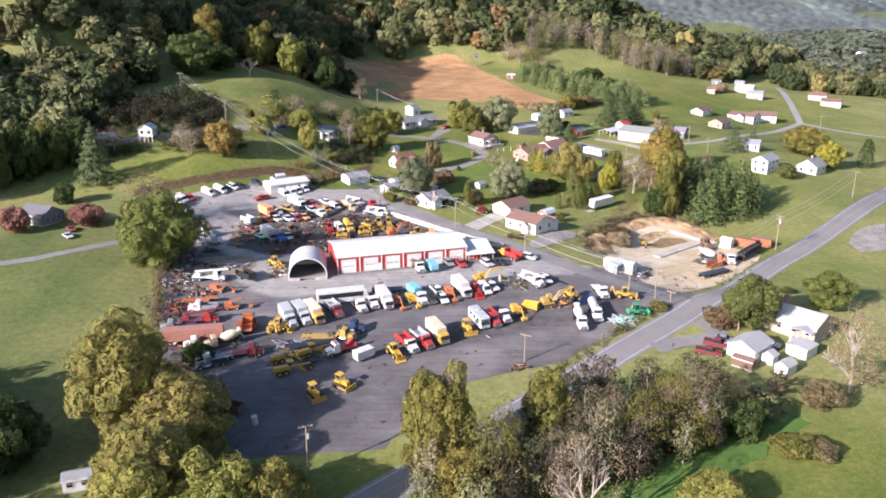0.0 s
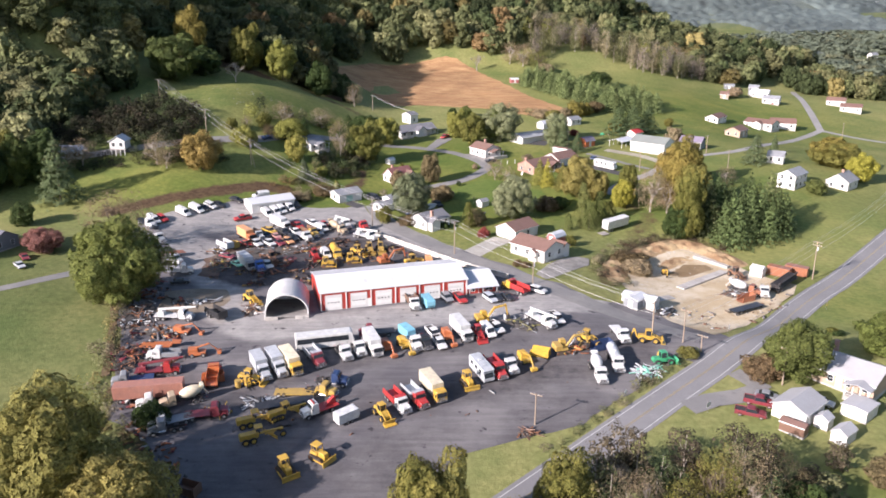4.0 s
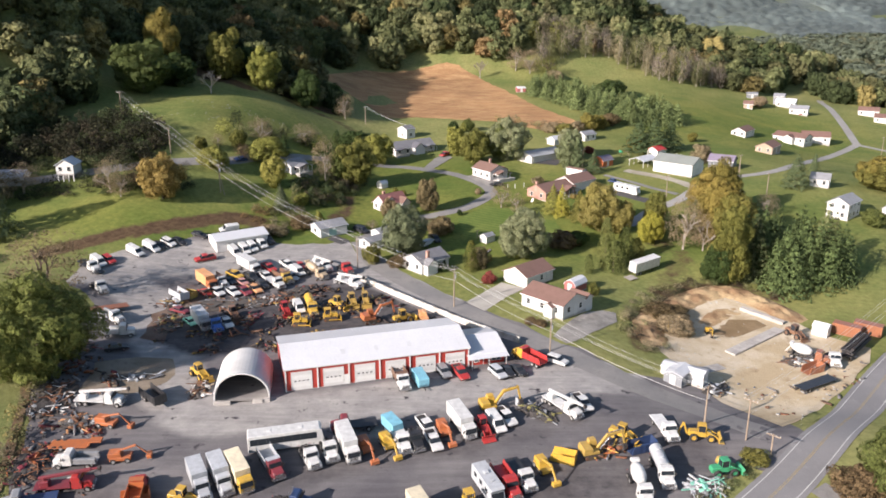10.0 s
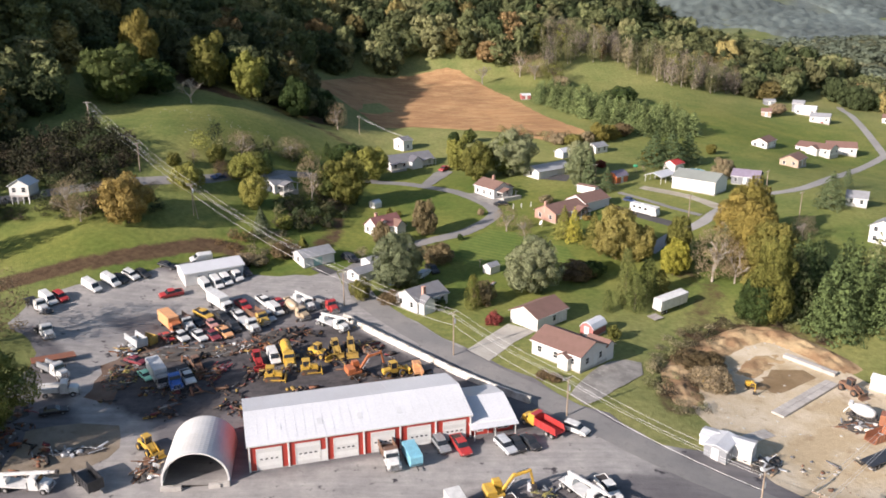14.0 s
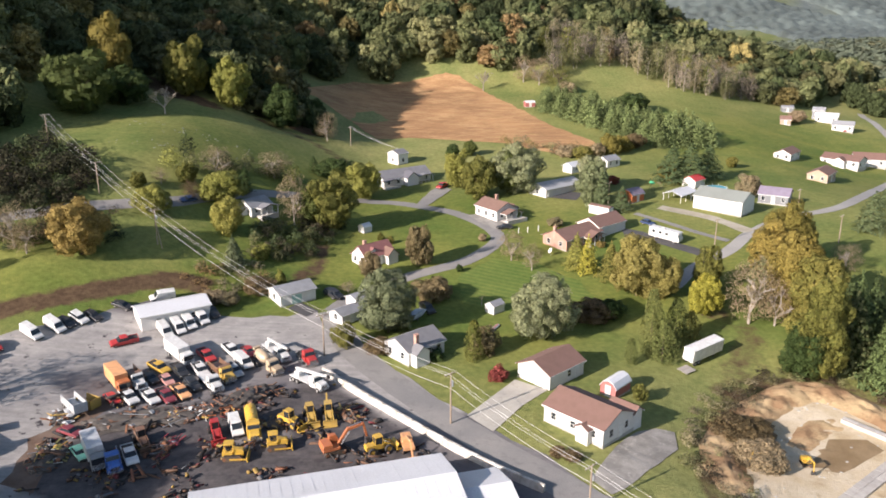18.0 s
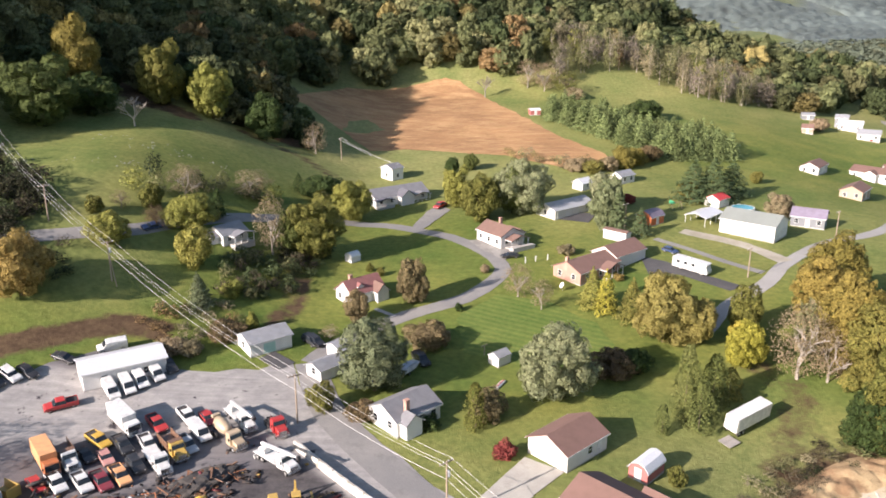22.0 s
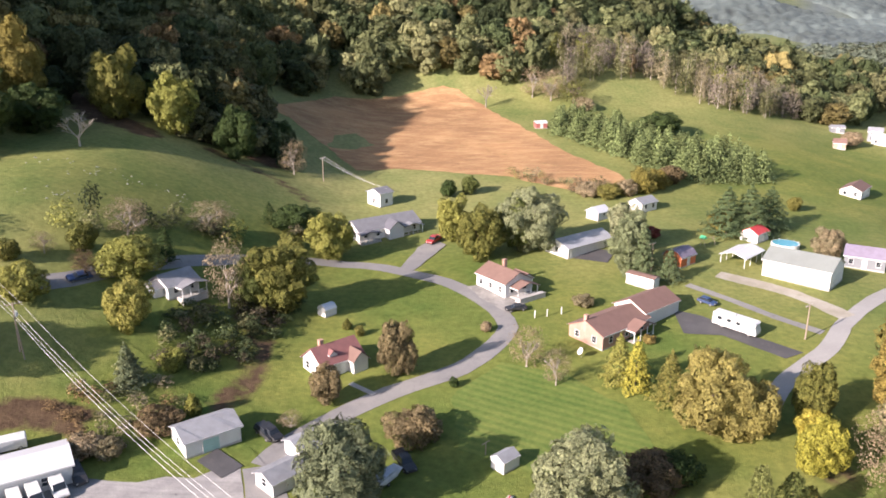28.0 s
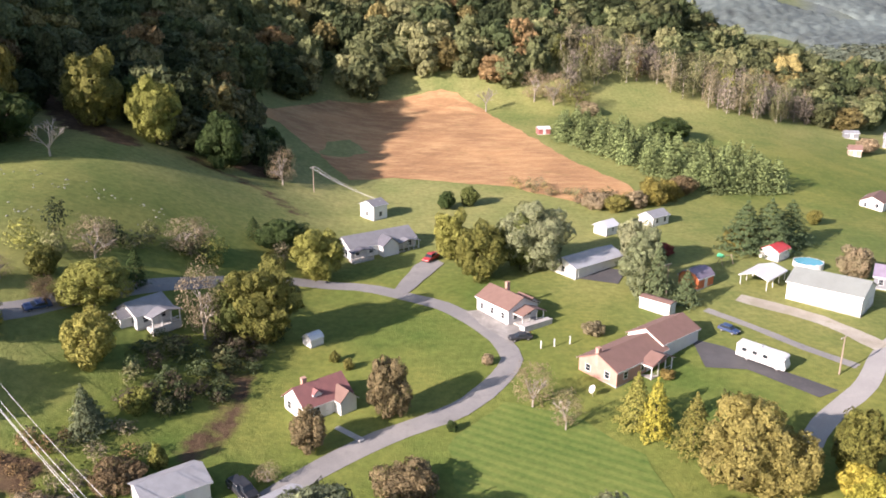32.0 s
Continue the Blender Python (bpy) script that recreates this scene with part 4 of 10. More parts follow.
def tree(kind, tone, x, y, high, wide, label, name="tree", category="tree", group=""):
    """A tree or shrub: trunk with limbs, and a crown of leaf clumps."""
    _tree_no[0] += 1
    k = _tree_no[0]
    m = pose(x, y, ground_z(x, y), 0, 0, (k * 77.0) % 360)
    root = thing(name, m, label, category, group)
    pale = kind == "bare" or tone in ("tan", "silver")
    base = "round" if kind == "sparse" else kind
    t = link_part("trunk", trunk_mesh("twiggy" if tone == "none" else "bare" if kind in ("bare", "sparse") else base, k % 3, PALE_BARK if pale else BARK), None, root)
    t.scale = (wide * (1.0 if kind in ("bare", "sparse") else 1.0), wide, high)
    if kind == "bare" and tone == "none":
        return root
    n, s = LEAF_COUNT[kind]
    if y < 215 and kind != "bare":  # those the flight passes nearest carry finer leaves
        n, s = int(n * 1.7), s * 0.78
    elif y > 300 and kind != "bare":
        n, s = int(n * 0.75), s * 1.14
    c = link_part("crown", crown_mesh({"bare": "round", "sparse": "tall"}.get(kind, kind), n, s, k % 4, kind not in ("bare", "sparse"), 4 if y < 250 else 3), None, root)
    c.scale = (wide, wide, high)
    c.material_slots[0].link = "OBJECT"
    c.material_slots[0].material = LEAF[tone]
    return root


def inside(poly, x, y):
    """Which of the points lie in the outline."""
    hit = np.zeros(x.shape, bool)
    for (ax, ay), (bx, by) in zip(poly, poly[1:] + poly[:1]):
        with np.errstate(divide="ignore", invalid="ignore"):
            hit ^= ((ay > y) != (by > y)) & (x < (bx - ax) * (y - ay) / (by - ay) + ax)
    return hit


def woods(name, spots, tones, heights, widths, kinds, n, size, label, mat, core=True):
    """Many crowns in one mesh of leaf clumps, each with its own tone."""
    rng = np.random.default_rng(len(spots))
    protos = {k: [crown_quads(k, n, size, np.random.default_rng(90 + j), core, True) for j in range(5)] for k in set(kinds)}
    allv, allc = [], []
    for (x, y), tone, h, w, k in zip(spots, tones, heights, widths, kinds):
        q = protos[k][rng.integers(0, 5)]
        a = rng.uniform(0, 2 * math.pi)
        c, s = math.cos(a), math.sin(a)
        v = np.stack([(q[..., 0] * c - q[..., 1] * s) * w + x, (q[..., 0] * s + q[..., 1] * c) * w + y, q[..., 2] * h + ground_z(x, y) - 0.05 * h], -1)
        allv.append(v.reshape(-1, 3))
        allc.append(np.tile((*tone, 1.0), (v.shape[0] * 4, 1)))
    v = np.concatenate(allv)
    me = bpy.data.meshes.new(name)
    fill_mesh(me, v, np.arange(len(v)).reshape(-1, 4))
    me.attributes.new("tone", "FLOAT_COLOR", "POINT").data.foreach_set("color", np.concatenate(allc).astype(np.float32).ravel())
    me.materials.append(mat)
    return tagged(new(name, me), label, "woods", kind="stuff")


def edge_trunks(name, spots, heights, label, mat):
    """Pale stems showing under and through thin crowns, in one mesh."""
    bm = bmesh.new()
    rnd = random.Random(len(spots))
    for (x, y), h in zip(spots, heights):
        z = ground_z(x, y)
        top = Vector((x + rnd.uniform(-0.5, 0.5), y + rnd.uniform(-0.5, 0.5), z + 0.86 * h))
        tube(bm, (x, y, z - 0.3), top, 0.19, 0.05, 5, False)
        for k in range(4):
            f = rnd.uniform(0.35, 0.75)
            a = rnd.uniform(0, 6.28)
            p = Vector((x, y, z)).lerp(top, f)
            tube(bm, p, p + Vector((math.cos(a) * 0.16 * h, math.sin(a) * 0.16 * h, 0.2 * h)), 0.08, 0.02, 4, False)
    me = bpy.data.meshes.new(name)
    bm.to_mesh(me)
    bm.free()
    me.materials.append(mat)
    return tagged(new(name, me), label, "trunks", kind="stuff")


# ---- buildings ----
WALL_WHITE = surf("white_siding", (0.63, 0.62, 0.6), (0.54, 0.52, 0.49), 0.5, 6.0, 0.5, 0.6, 0, 0.1)
WALL_BRICK = surf("red_brick", (0.42, 0.26, 0.205), (0.36, 0.19, 0.14), 0.8, 14.0, 0.7, 0.85, 0, 0.4)
WALL_TAN = surf("tan_brick", (0.42, 0.32, 0.24), (0.33, 0.24, 0.18), 0.8, 14.0, 0.6, 0.85, 0, 0.4)
WALL_GREY = surf("grey_siding", (0.2, 0.21, 0.225), (0.15, 0.16, 0.17), 0.5, 6.0, 0.5, 0.6, 0, 0.1)
WALL_RED = surf("red_metal_wall", (0.42, 0.045, 0.03), (0.33, 0.05, 0.04), 0.3, 5.0, 0.5, 0.45, 0, 0.08)
WALL_ORANGE = surf("orange_board", (0.55, 0.16, 0.05), (0.4, 0.1, 0.04), 0.6, 8.0, 0.5, 0.7, 0, 0.2)
WALL_PINK = surf("faded_red_board", (0.4, 0.13, 0.12), (0.32, 0.12, 0.1), 0.6, 8.0, 0.5, 0.7, 0, 0.2)
ROOF_BROWN = surf("brown_shingle", (0.185, 0.108, 0.088), (0.15, 0.09, 0.07), 0.7, 16.0, 0.7, 0.9, 0, 0.35)
ROOF_TAN = surf("russet_shingle", (0.18, 0.11, 0.088), (0.14, 0.085, 0.068), 0.7, 16.0, 0.7, 0.9, 0, 0.35)
ROOF_RED = surf("maroon_shingle", (0.27, 0.12, 0.11), (0.2, 0.09, 0.085), 0.7, 16.0, 0.7, 0.9, 0, 0.35)
ROOF_GREY = surf("grey_shingle", (0.26, 0.27, 0.285), (0.2, 0.2, 0.21), 0.7, 16.0, 0.7, 0.9, 0, 0.35)
ROOF_SLATE = surf("slate_grey_shingle", (0.19, 0.19, 0.2), (0.14, 0.14, 0.15), 0.7, 16.0, 0.7, 0.9, 0, 0.35)
ROOF_DARK = surf("charcoal_shingle", (0.12, 0.12, 0.14), (0.09, 0.09, 0.1), 0.7, 16.0, 0.7, 0.9, 0, 0.35)
ROOF_PURPLE = surf("purple_grey_shingle", (0.22, 0.19, 0.25), (0.17, 0.14, 0.18), 0.7, 16.0, 0.7, 0.9, 0, 0.35)
ROOF_PALE = surf("pale_grey_roof", (0.42, 0.42, 0.43), (0.34, 0.33, 0.33), 0.3, 6.0, 0.5, 0.6, 0, 0.15)
ROOF_METAL = surf("white_metal_roof", (0.6, 0.61, 0.63), (0.48, 0.48, 0.48), 0.15, 4.0, 0.4, 0.35, 0, 0.05)
ROOF_GREEN = surf("sage_metal_roof", (0.23, 0.25, 0.23), (0.19, 0.2, 0.185), 0.3, 5.0, 0.5, 0.45, 0, 0.08)
ROOF_SCARLET = surf("red_metal_roof", (0.5, 0.05, 0.05), (0.38, 0.05, 0.05), 0.3, 5.0, 0.5, 0.45, 0, 0.08)
TRIM = surf("white_trim", (0.64, 0.64, 0.62), (0.56, 0.54, 0.51), 1.0, 12.0, 0.4, 0.5, 0, 0.05)
CONCRETE = surf("concrete", (0.42, 0.4, 0.37), (0.3, 0.28, 0.26), 0.7, 9.0, 0.7, 0.9, 0, 0.3)
DOOR_BROWN = surf("brown_door", (0.16, 0.09, 0.06), (0.1, 0.06, 0.04), 1.0, 9.0, 0.5, 0.6)
DOOR_GREEN = surf("pale_green_door", (0.33, 0.5, 0.44), (0.26, 0.4, 0.36), 1.0, 9.0, 0.5, 0.5)


def _wall_spot(side, f, L, W):
    """The pose on a wall: x along the wall, y outwards."""
    if side == "F":
        return pose(f * L, 0, 0, 0, 0, 180)
    if side == "B":
        return pose(f * L, W, 0, 0, 0, 0)
    if side == "L":
        return pose(0, f * W, 0, 0, 0, 90)
    return pose(L, f * W, 0, 0, 0, -90)


def add_window(root, side, f, L, W, w=1.0, h=1.25, sill=1.0):
    at = _wall_spot(side, f, L, W)
    fr = shared("window", (w, h), lambda bm: (box(bm, -w / 2 - 0.1, -w / 2, -0.02, 0.06, -0.1, h + 0.1), box(bm, w / 2, w / 2 + 0.1, -0.02, 0.06, -0.1, h + 0.1), box(bm, -w / 2, w / 2, -0.02, 0.06, h, h + 0.1), box(bm, -w / 2, w / 2, -0.02, 0.1, -0.1, 0), box(bm, -w / 2, w / 2, -0.02, 0.045, h / 2 - 0.03, h / 2 + 0.03)), TRIM, root, at=at @ pose(0, 0, sill))
    shared("pane", (w, h), lambda bm: box(bm, -w / 2, w / 2, -0.02, 0.02, 0, h), GLASS, fr)
    return fr


def add_door(root, side, f, L, W, w=0.95, h=2.05, mat=None, name="door", sill=0.0):
    at = _wall_spot(side, f, L, W)

    def leafy(bm):
        box(bm, -w / 2, w / 2, -0.02, 0.05, 0, h)
        rows = 4 if w > 2 else 3
        for i in range(rows):
            box(bm, -w / 2 + 0.08, w / 2 - 0.08, 0.05, 0.075, h * i / rows + 0.05, h * (i + 1) / rows - 0.05)

    d = shared(name, (w, h), leafy, mat or TRIM, root, at=at @ pose(0, 0, sill))
    fm = shared("door_frame", (w, h), lambda bm: (box(bm, -w / 2 - 0.12, -w / 2, -0.02, 0.08, 0, h + 0.12), box(bm, w / 2, w / 2 + 0.12, -0.02, 0.08, 0, h + 0.12), box(bm, -w / 2, w / 2, -0.02, 0.08, h, h + 0.12)), TRIM, d)
    if w < 2:
        shared("door_handle", w, lambda bm: box(bm, w / 2 - 0.14, w / 2 - 0.06, 0.05, 0.12, 0.95, 1.05), DOOR_BROWN, d)
    return d


def gable_roof(root, L, W, h, rise, over, mat, ridge="x", thick=0.14, name="roof", gambrel=False):
    def make(bm):
        a, b = (L, W) if ridge == "x" else (W, L)
        half = b / 2
        slope = rise / half
        if gambrel:
            prof = [(-over, h - over * slope * 0.5), (half * 0.35, h + rise * 0.68), (half, h + rise), (b - half * 0.35, h + rise * 0.68), (b + over, h - over * slope * 0.5)]
        else:
            prof = [(-over, h - over * slope), (half, h + rise), (b + over, h - over * slope)]
        low = [(u, z) for u, z in prof]
        pts = [(u, z + thick) for u, z in low] + low[::-1]
        va = [bm.verts.new((-over, u, z) if ridge == "x" else (u, -over, z)) for u, z in pts]
        vb = [bm.verts.new((a + over, u, z) if ridge == "x" else (u, a + over, z)) for u, z in pts]
        n = len(pts)
        k = len(prof)
        for i in range(n):
            bm.faces.new((va[i], va[(i + 1) % n], vb[(i + 1) % n], vb[i]))
        for i in range(k - 1):
            bm.faces.new((va[i], va[n - 1 - i], va[n - 2 - i], va[i + 1]))
            bm.faces.new((vb[i], vb[i + 1], vb[n - 2 - i], vb[n - 1 - i]))
        bmesh.ops.recalc_face_normals(bm, faces=bm.faces[:])

    bm = bmesh.new()
    make(bm)
    r = part(name, bm, mat, root)
    for k in (0, 1):
        bm = bmesh.new()
        if ridge == "x":
            y = (-over - 0.06, W + over)[k]
            box(bm, -over, L + over, y, y + 0.06, h - over * rise / (W / 2) - 0.12, h - over * rise / (W / 2) + 0.1)
        else:
            x = (-over - 0.06, L + over)[k]
            box(bm, x, x + 0.06, -over, W + over, h - over * rise / (L / 2) - 0.12, h - over * rise / (L / 2) + 0.1)
        part("gutter", bm, TRIM, r)
    return r


def gable_walls(root, L, W, h, rise, mat, ridge="x", base=-1.2, gambrel=False, name="wall"):
    bm = bmesh.new()
    if ridge == "x":
        prof = [(0, base), (W, base), (W, h), (W / 2, h + rise), (0, h)]
        if gambrel:
            prof = [(0, base), (W, base), (W, h), (W - W * 0.175, h + rise * 0.68), (W / 2, h + rise), (W * 0.175, h + rise * 0.68), (0, h)]
        a = [bm.verts.new((0, u, z)) for u, z in prof]
        b = [bm.verts.new((L, u, z)) for u, z in prof]
    else:
        prof = [(0, base), (L, base), (L, h), (L / 2, h + rise), (0, h)]
        a = [bm.verts.new((u, 0, z)) for u, z in prof]
        b = [bm.verts.new((u, W, z)) for u, z in prof]
    n = len(prof)
    bm.faces.new(a)
    bm.faces.new(b)
    for i in range(n):
        bm.faces.new((a[i], a[(i + 1) % n], b[(i + 1) % n], b[i]))
    bmesh.ops.recalc_face_normals(bm, faces=bm.faces[:])
    return part(name, bm, mat, root)


def house(label, x, y, ang, L, W, h, rise, wall, roof, ridge="x", over=0.35, wins="", doors="", garages="", name="house", category="house", gambrel=False, chimney=None, door_mat=None, lift=0.0, base=-1.2, sill=1.0):
    """A gabled building: its corner at x, y, its length L along ang, its width W to the left of that."""
    a = radians(ang)
    cx, cy = x + math.cos(a) * L / 2 - math.sin(a) * W / 2, y + math.sin(a) * L / 2 + math.cos(a) * W / 2
    z = min(ground_z(x, y), ground_z(cx, cy)) + 0.15 + lift
    root = thing(name, pose(x, y, z, 0, 0, ang), label, category)
    gable_walls(root, L, W, h, rise, wall, ridge, base, gambrel)
    gable_roof(root, L, W, h, rise, over, roof, ridge, gambrel=gambrel)
    for spec in wins.split():  # side, how many
        side, n = spec[0], int(spec[1:])
        for k in range(n):
            add_window(root, side, (k + 0.5) / n + (0.06 if n == 1 and side in doors else 0), L, W, sill=sill)
            if h > 4.6:
                add_window(root, side, (k + 0.5) / n, L, W, sill=sill + 2.7)
    for spec in doors.split():
        add_door(root, spec[0], float(spec[1:]), L, W, mat=door_mat)
    for spec in garages.split():
        add_door(root, spec[0], float(spec[1:]), L, W, 2.6, 2.15, door_mat or TRIM, "garage_door")
    bm = bmesh.new()
    box(bm, -0.04, L + 0.04, -0.04, W + 0.04, base - 0.3, 0.12)
    part("foundation", bm, CONCRETE, root)
    if chimney:
        u, v = chimney
        bm = bmesh.new()
        box(bm, u - 0.4, u + 0.4, v - 0.35, v + 0.35, h - 0.5, h + rise + 0.9)
        box(bm, u - 0.46, u + 0.46, v - 0.41, v + 0.41, h + rise + 0.9, h + rise + 1.05)
        part("chimney", bm, WALL_BRICK, root)
    return root


def wing(root, x, y, ang, L, W, h, rise, wall, roof, ridge="x", over=0.3, wins=""):
    """A lower or crossing part of a house, joined to it."""
    w = new("wing")
    w.parent = root
    w.matrix_basis = pose(x, y, 0, 0, 0, ang)
    gable_walls(w, L, W, h, rise, wall, ridge)
    gable_roof(w, L, W, h, rise, over, roof, ridge, name="wing_roof")
    return w


def porch(root, x0, x1, y0, y1, h, rise, roof, posts, ridge="y"):
    """An open porch: floor, thin posts and its own small roof."""
    w = new("porch")
    w.parent = root
    w.matrix_basis = pose(x0, y0, 0)
    bm = bmesh.new()
    box(bm, 0, x1 - x0, 0, y1 - y0 - 0.02, -1.2, 0.25)
    part("porch_floor", bm, CONCRETE, w)
    for k in range(posts):
        shared("porch_post", h, lambda bm: box(bm, -0.08, 0.08, -0.08, 0.08, 0.25, h), TRIM, w, at=pose(0.15 + k * (x1 - x0 - 0.3) / (posts - 1), 0.15, 0))
        if k:
            s = (x1 - x0 - 0.3) / (posts - 1)
            shared("porch_rail", s, lambda bm: (box(bm, -s + 0.08, -0.08, -0.03, 0.03, 1.05, 1.13), box(bm, -s + 0.08, -0.08, -0.03, 0.03, 0.45, 0.51)), TRIM, w, at=pose(0.15 + k * s, 0.15, 0))
    gable_roof(w, x1 - x0, y1 - y0, h, rise, 0.25, roof, ridge, name="porch_roof")
    return w

# ---- single trees and shrubs ----
tree("round", "maple", -75.2, 206.6, 20.3, 20.5, "broad green-olive maple at the yard edge")
tree("sparse", "fawn", -90.0, 243.5, 16.0, 17.5, "broad golden-tan sycamore with thin leaves and pale limbs")
tree("sparse", "tan", -38.0, 338.2, 15.6, 8.9, "tan autumn tree beside the lane")
tree("round", "olive", -28.4, 342.7, 15.1, 14.0, "broad olive-green tree beside the lane")
tree("round", "green", -33.0, 340.9, 11.6, 8.0, "green tree beside the lane")
tree("round", "lime", -57.6, 337.4, 8.5, 11.6, "yellow-green tree above the lane")
tree("round", "lime", -52.7, 322.9, 9.2, 7.7, "yellow-green tree on the lower meadow")
tree("sparse", "rust", -64.8, 334.1, 5.1, 4.2, "small pink-brown tree by the lane")
tree("cone", "spruce", -47.6, 307.8, 7.8, 5.1, "young grey-green spruce on the meadow")
tree("shrub", "lime", -42.4, 315.0, 3.7, 4.6, "round yellow-green shrub in rough grass", "shrub", "shrub")
tree("shrub", "lime", -35.4, 303.1, 4.1, 2.0, "narrow yellow-green shrub in rough grass", "shrub", "shrub")
tree("round", "brown", -2.3, 319.1, 10.4, 6.8, "brown autumn tree on the lawn")
tree("round", "brown", -14.2, 309.5, 7.1, 5.2, "dark evergreen in front of the small house")
tree("shrub", "brown", 1.1, 299.2, 5.1, 9.0, "olive-brown shrub beside the lane", "shrub", "shrub")
tree("shrub", "olive", -13.8, 337.1, 2.2, 2.0, "small clipped shrub in rough grass", "shrub", "shrub")
tree("shrub", "olive", -10.9, 334.3, 2.1, 2.0, "small clipped shrub in rough grass", "shrub", "shrub")
tree("sparse", "tan", -19.0, 302.0, 3.1, 4.0, "scrubby bare bush with thin fading leaves")
tree("sparse", "tan", 21.8, 322.1, 8.7, 6.8, "half-bare pale tree on the lawn")
tree("sparse", "tan", 26.5, 315.5, 7.5, 5.3, "half-bare pale sapling on the lawn")
tree("cone", "lime", 38.0, 316.7, 9.2, 6.5, "yellow-green pine by the brick house")
tree("cone", "yellow", 40.6, 314.4, 9.5, 6.0, "yellowing pine by the brick house")
tree("cone", "olive", 45.5, 310.1, 9.4, 6.6, "olive pine by the brick house")
tree("tall", "amber", 50.0, 300.6, 15.2, 12.2, "large golden autumn tree")
tree("round", "amber", 55.9, 299.7, 9.8, 8.5, "golden autumn tree with a full crown")
tree("shrub", "tan", 36.8, 349.2, 2.7, 4.8, "tan rounded shrub on the lawn", "shrub", "shrub")
tree("shrub", "orange", 47.2, 331.8, 1.6, 2.6, "orange-red shrub at the house corner", "shrub", "shrub")
tree("round", "silver", 54.1, 384.5, 12.2, 9.4, "silver-green tall tree with a full crown")
tree("cone", "pine", 53.6, 365.9, 12.3, 7.7, "dark green spruce by the shed")
tree("cone", "pine", 59.6, 363.9, 7.6, 6.8, "dark green spruce by the shed")
tree("round", "olive", 67.5, 303.5, 11.1, 6.5, "olive tree by the lane")
tree("round", "yellow", 65.9, 298.3, 5.1, 6.1, "bright yellow small tree")
tree("shrub", "tan", 14.9, 336.5, 2.1, 2.3, "tan shrub on the verge", "shrub", "shrub")
tree("shrub", "dark", 8.1, 315.1, 1.9, 1.7, "dark small shrub on the lawn", "shrub", "shrub")
tree("round", "silver", 24.5, 278.2, 13.9, 12.5, "broad silver-leaved maple on the lawn")
tree("round", "olive", 15.0, 378.8, 12.8, 11.0, "olive-green round tree with a full crown")
tree("round", "lime", 8.3, 391.2, 12.0, 8.1, "yellow-green tree by the farmhouse")
tree("round", "silver", 28.6, 383.8, 15.9, 14.8, "large silver-green tree with a full crown")
tree("round", "green", 25.4, 384.2, 14.1, 9.2, "green tree beside the ranch house")
tree("cone", "pine", 84.8, 399.3, 12.7, 12.9, "blue-green spruce of a clump")
tree("cone", "pine", 91.7, 401.5, 12.9, 14.0, "blue-green spruce of a clump")
tree("cone", "pine", 100.1, 408.6, 11.2, 12.3, "blue-green spruce of a clump")
tree("shrub", "gold", 83.5, 401.2, 5.9, 6.0, "golden shrub at the foot of the spruces", "shrub", "shrub")
tree("round", "olive", 116.5, 429.3, 4.1, 4.1, "small olive tree on the meadow")
tree("round", "tan", 106.0, 382.4, 7.2, 5.7, "tan small tree with a full crown")
tree("round", "dark", 96.7, 521.2, 8.1, 17.2, "dark rounded evergreen on the far meadow")
tree("bare", "none", 25.0, 554.3, 15.0, 13.4, "bare white-barked tree above the field")
tree("sparse", "tan", 47.3, 564.8, 14.7, 12.0, "bare pinkish tree at the wood edge")
tree("sparse", "tan", 55.6, 561.6, 15.1, 12.8, "bare pinkish tree at the wood edge")
tree("sparse", "olive", 65.2, 557.2, 12.3, 14.3, "olive tree at the wood edge")
tree("shrub", "tan", 69.6, 552.8, 5.5, 9.2, "tan shrub by the pines", "shrub", "shrub")
tree("shrub", "tan", 52.0, 433.0, 4.6, 8.0, "tan hedge shrub below the field", "shrub", "shrub")
tree("shrub", "olive", 57.5, 431.7, 4.3, 9.1, "olive hedge shrub below the field", "shrub", "shrub")
tree("shrub", "tan", 64.3, 434.1, 5.0, 6.9, "tan hedge shrub below the field", "shrub", "shrub")
tree("shrub", "gold", 70.9, 438.0, 7.8, 8.7, "golden shrub below the field", "shrub", "shrub")
tree("shrub", "gold", 76.4, 443.0, 6.2, 8.3, "golden shrub below the field", "shrub", "shrub")
tree("shrub", "rust", 82.6, 450.4, 5.8, 8.5, "russet shrub below the pines", "shrub", "shrub")
tree("round", "green", 14.4, 434.6, 5.7, 5.3, "small green tree below the field")
tree("round", "dark", 7.3, 431.1, 5.5, 4.8, "small dark green tree below the field")
tree("round", "crimson", 63.0, 394.5, 2.9, 4.1, "small crimson tree with a full crown")
tree("round", "oak", -116.4, 389.5, 19.5, 21.5, "broad round green oak on the pasture")
tree("round", "dark", -109.6, 410.6, 12.9, 15.6, "dark green tree beside the oak")
tree("tall", "gold", -117.4, 418.8, 30.2, 14.7, "tall tan-gold tree behind the oak")
tree("bare", "none", -91.9, 397.8, 13.0, 13.5, "bare grey tree on the pasture")
tree("round", "olive", -94.5, 432.0, 20.5, 14.5, "olive tree at the gully")
tree("round", "lime", -77.6, 432.5, 18.2, 13.0, "sunlit yellow-green tree at the gully")
tree("round", "dark", -85.5, 441.0, 15.0, 12.0, "dark tree in the gully")
tree("round", "dark", -51.6, 464.7, 9.2, 6.8, "dark small tree in the gully")
tree("sparse", "tan", -42.6, 439.1, 11.9, 9.1, "bare tree in the gully")
tree("round", "dark", -59.6, 435.4, 16.1, 12.4, "dark tree in the gully")
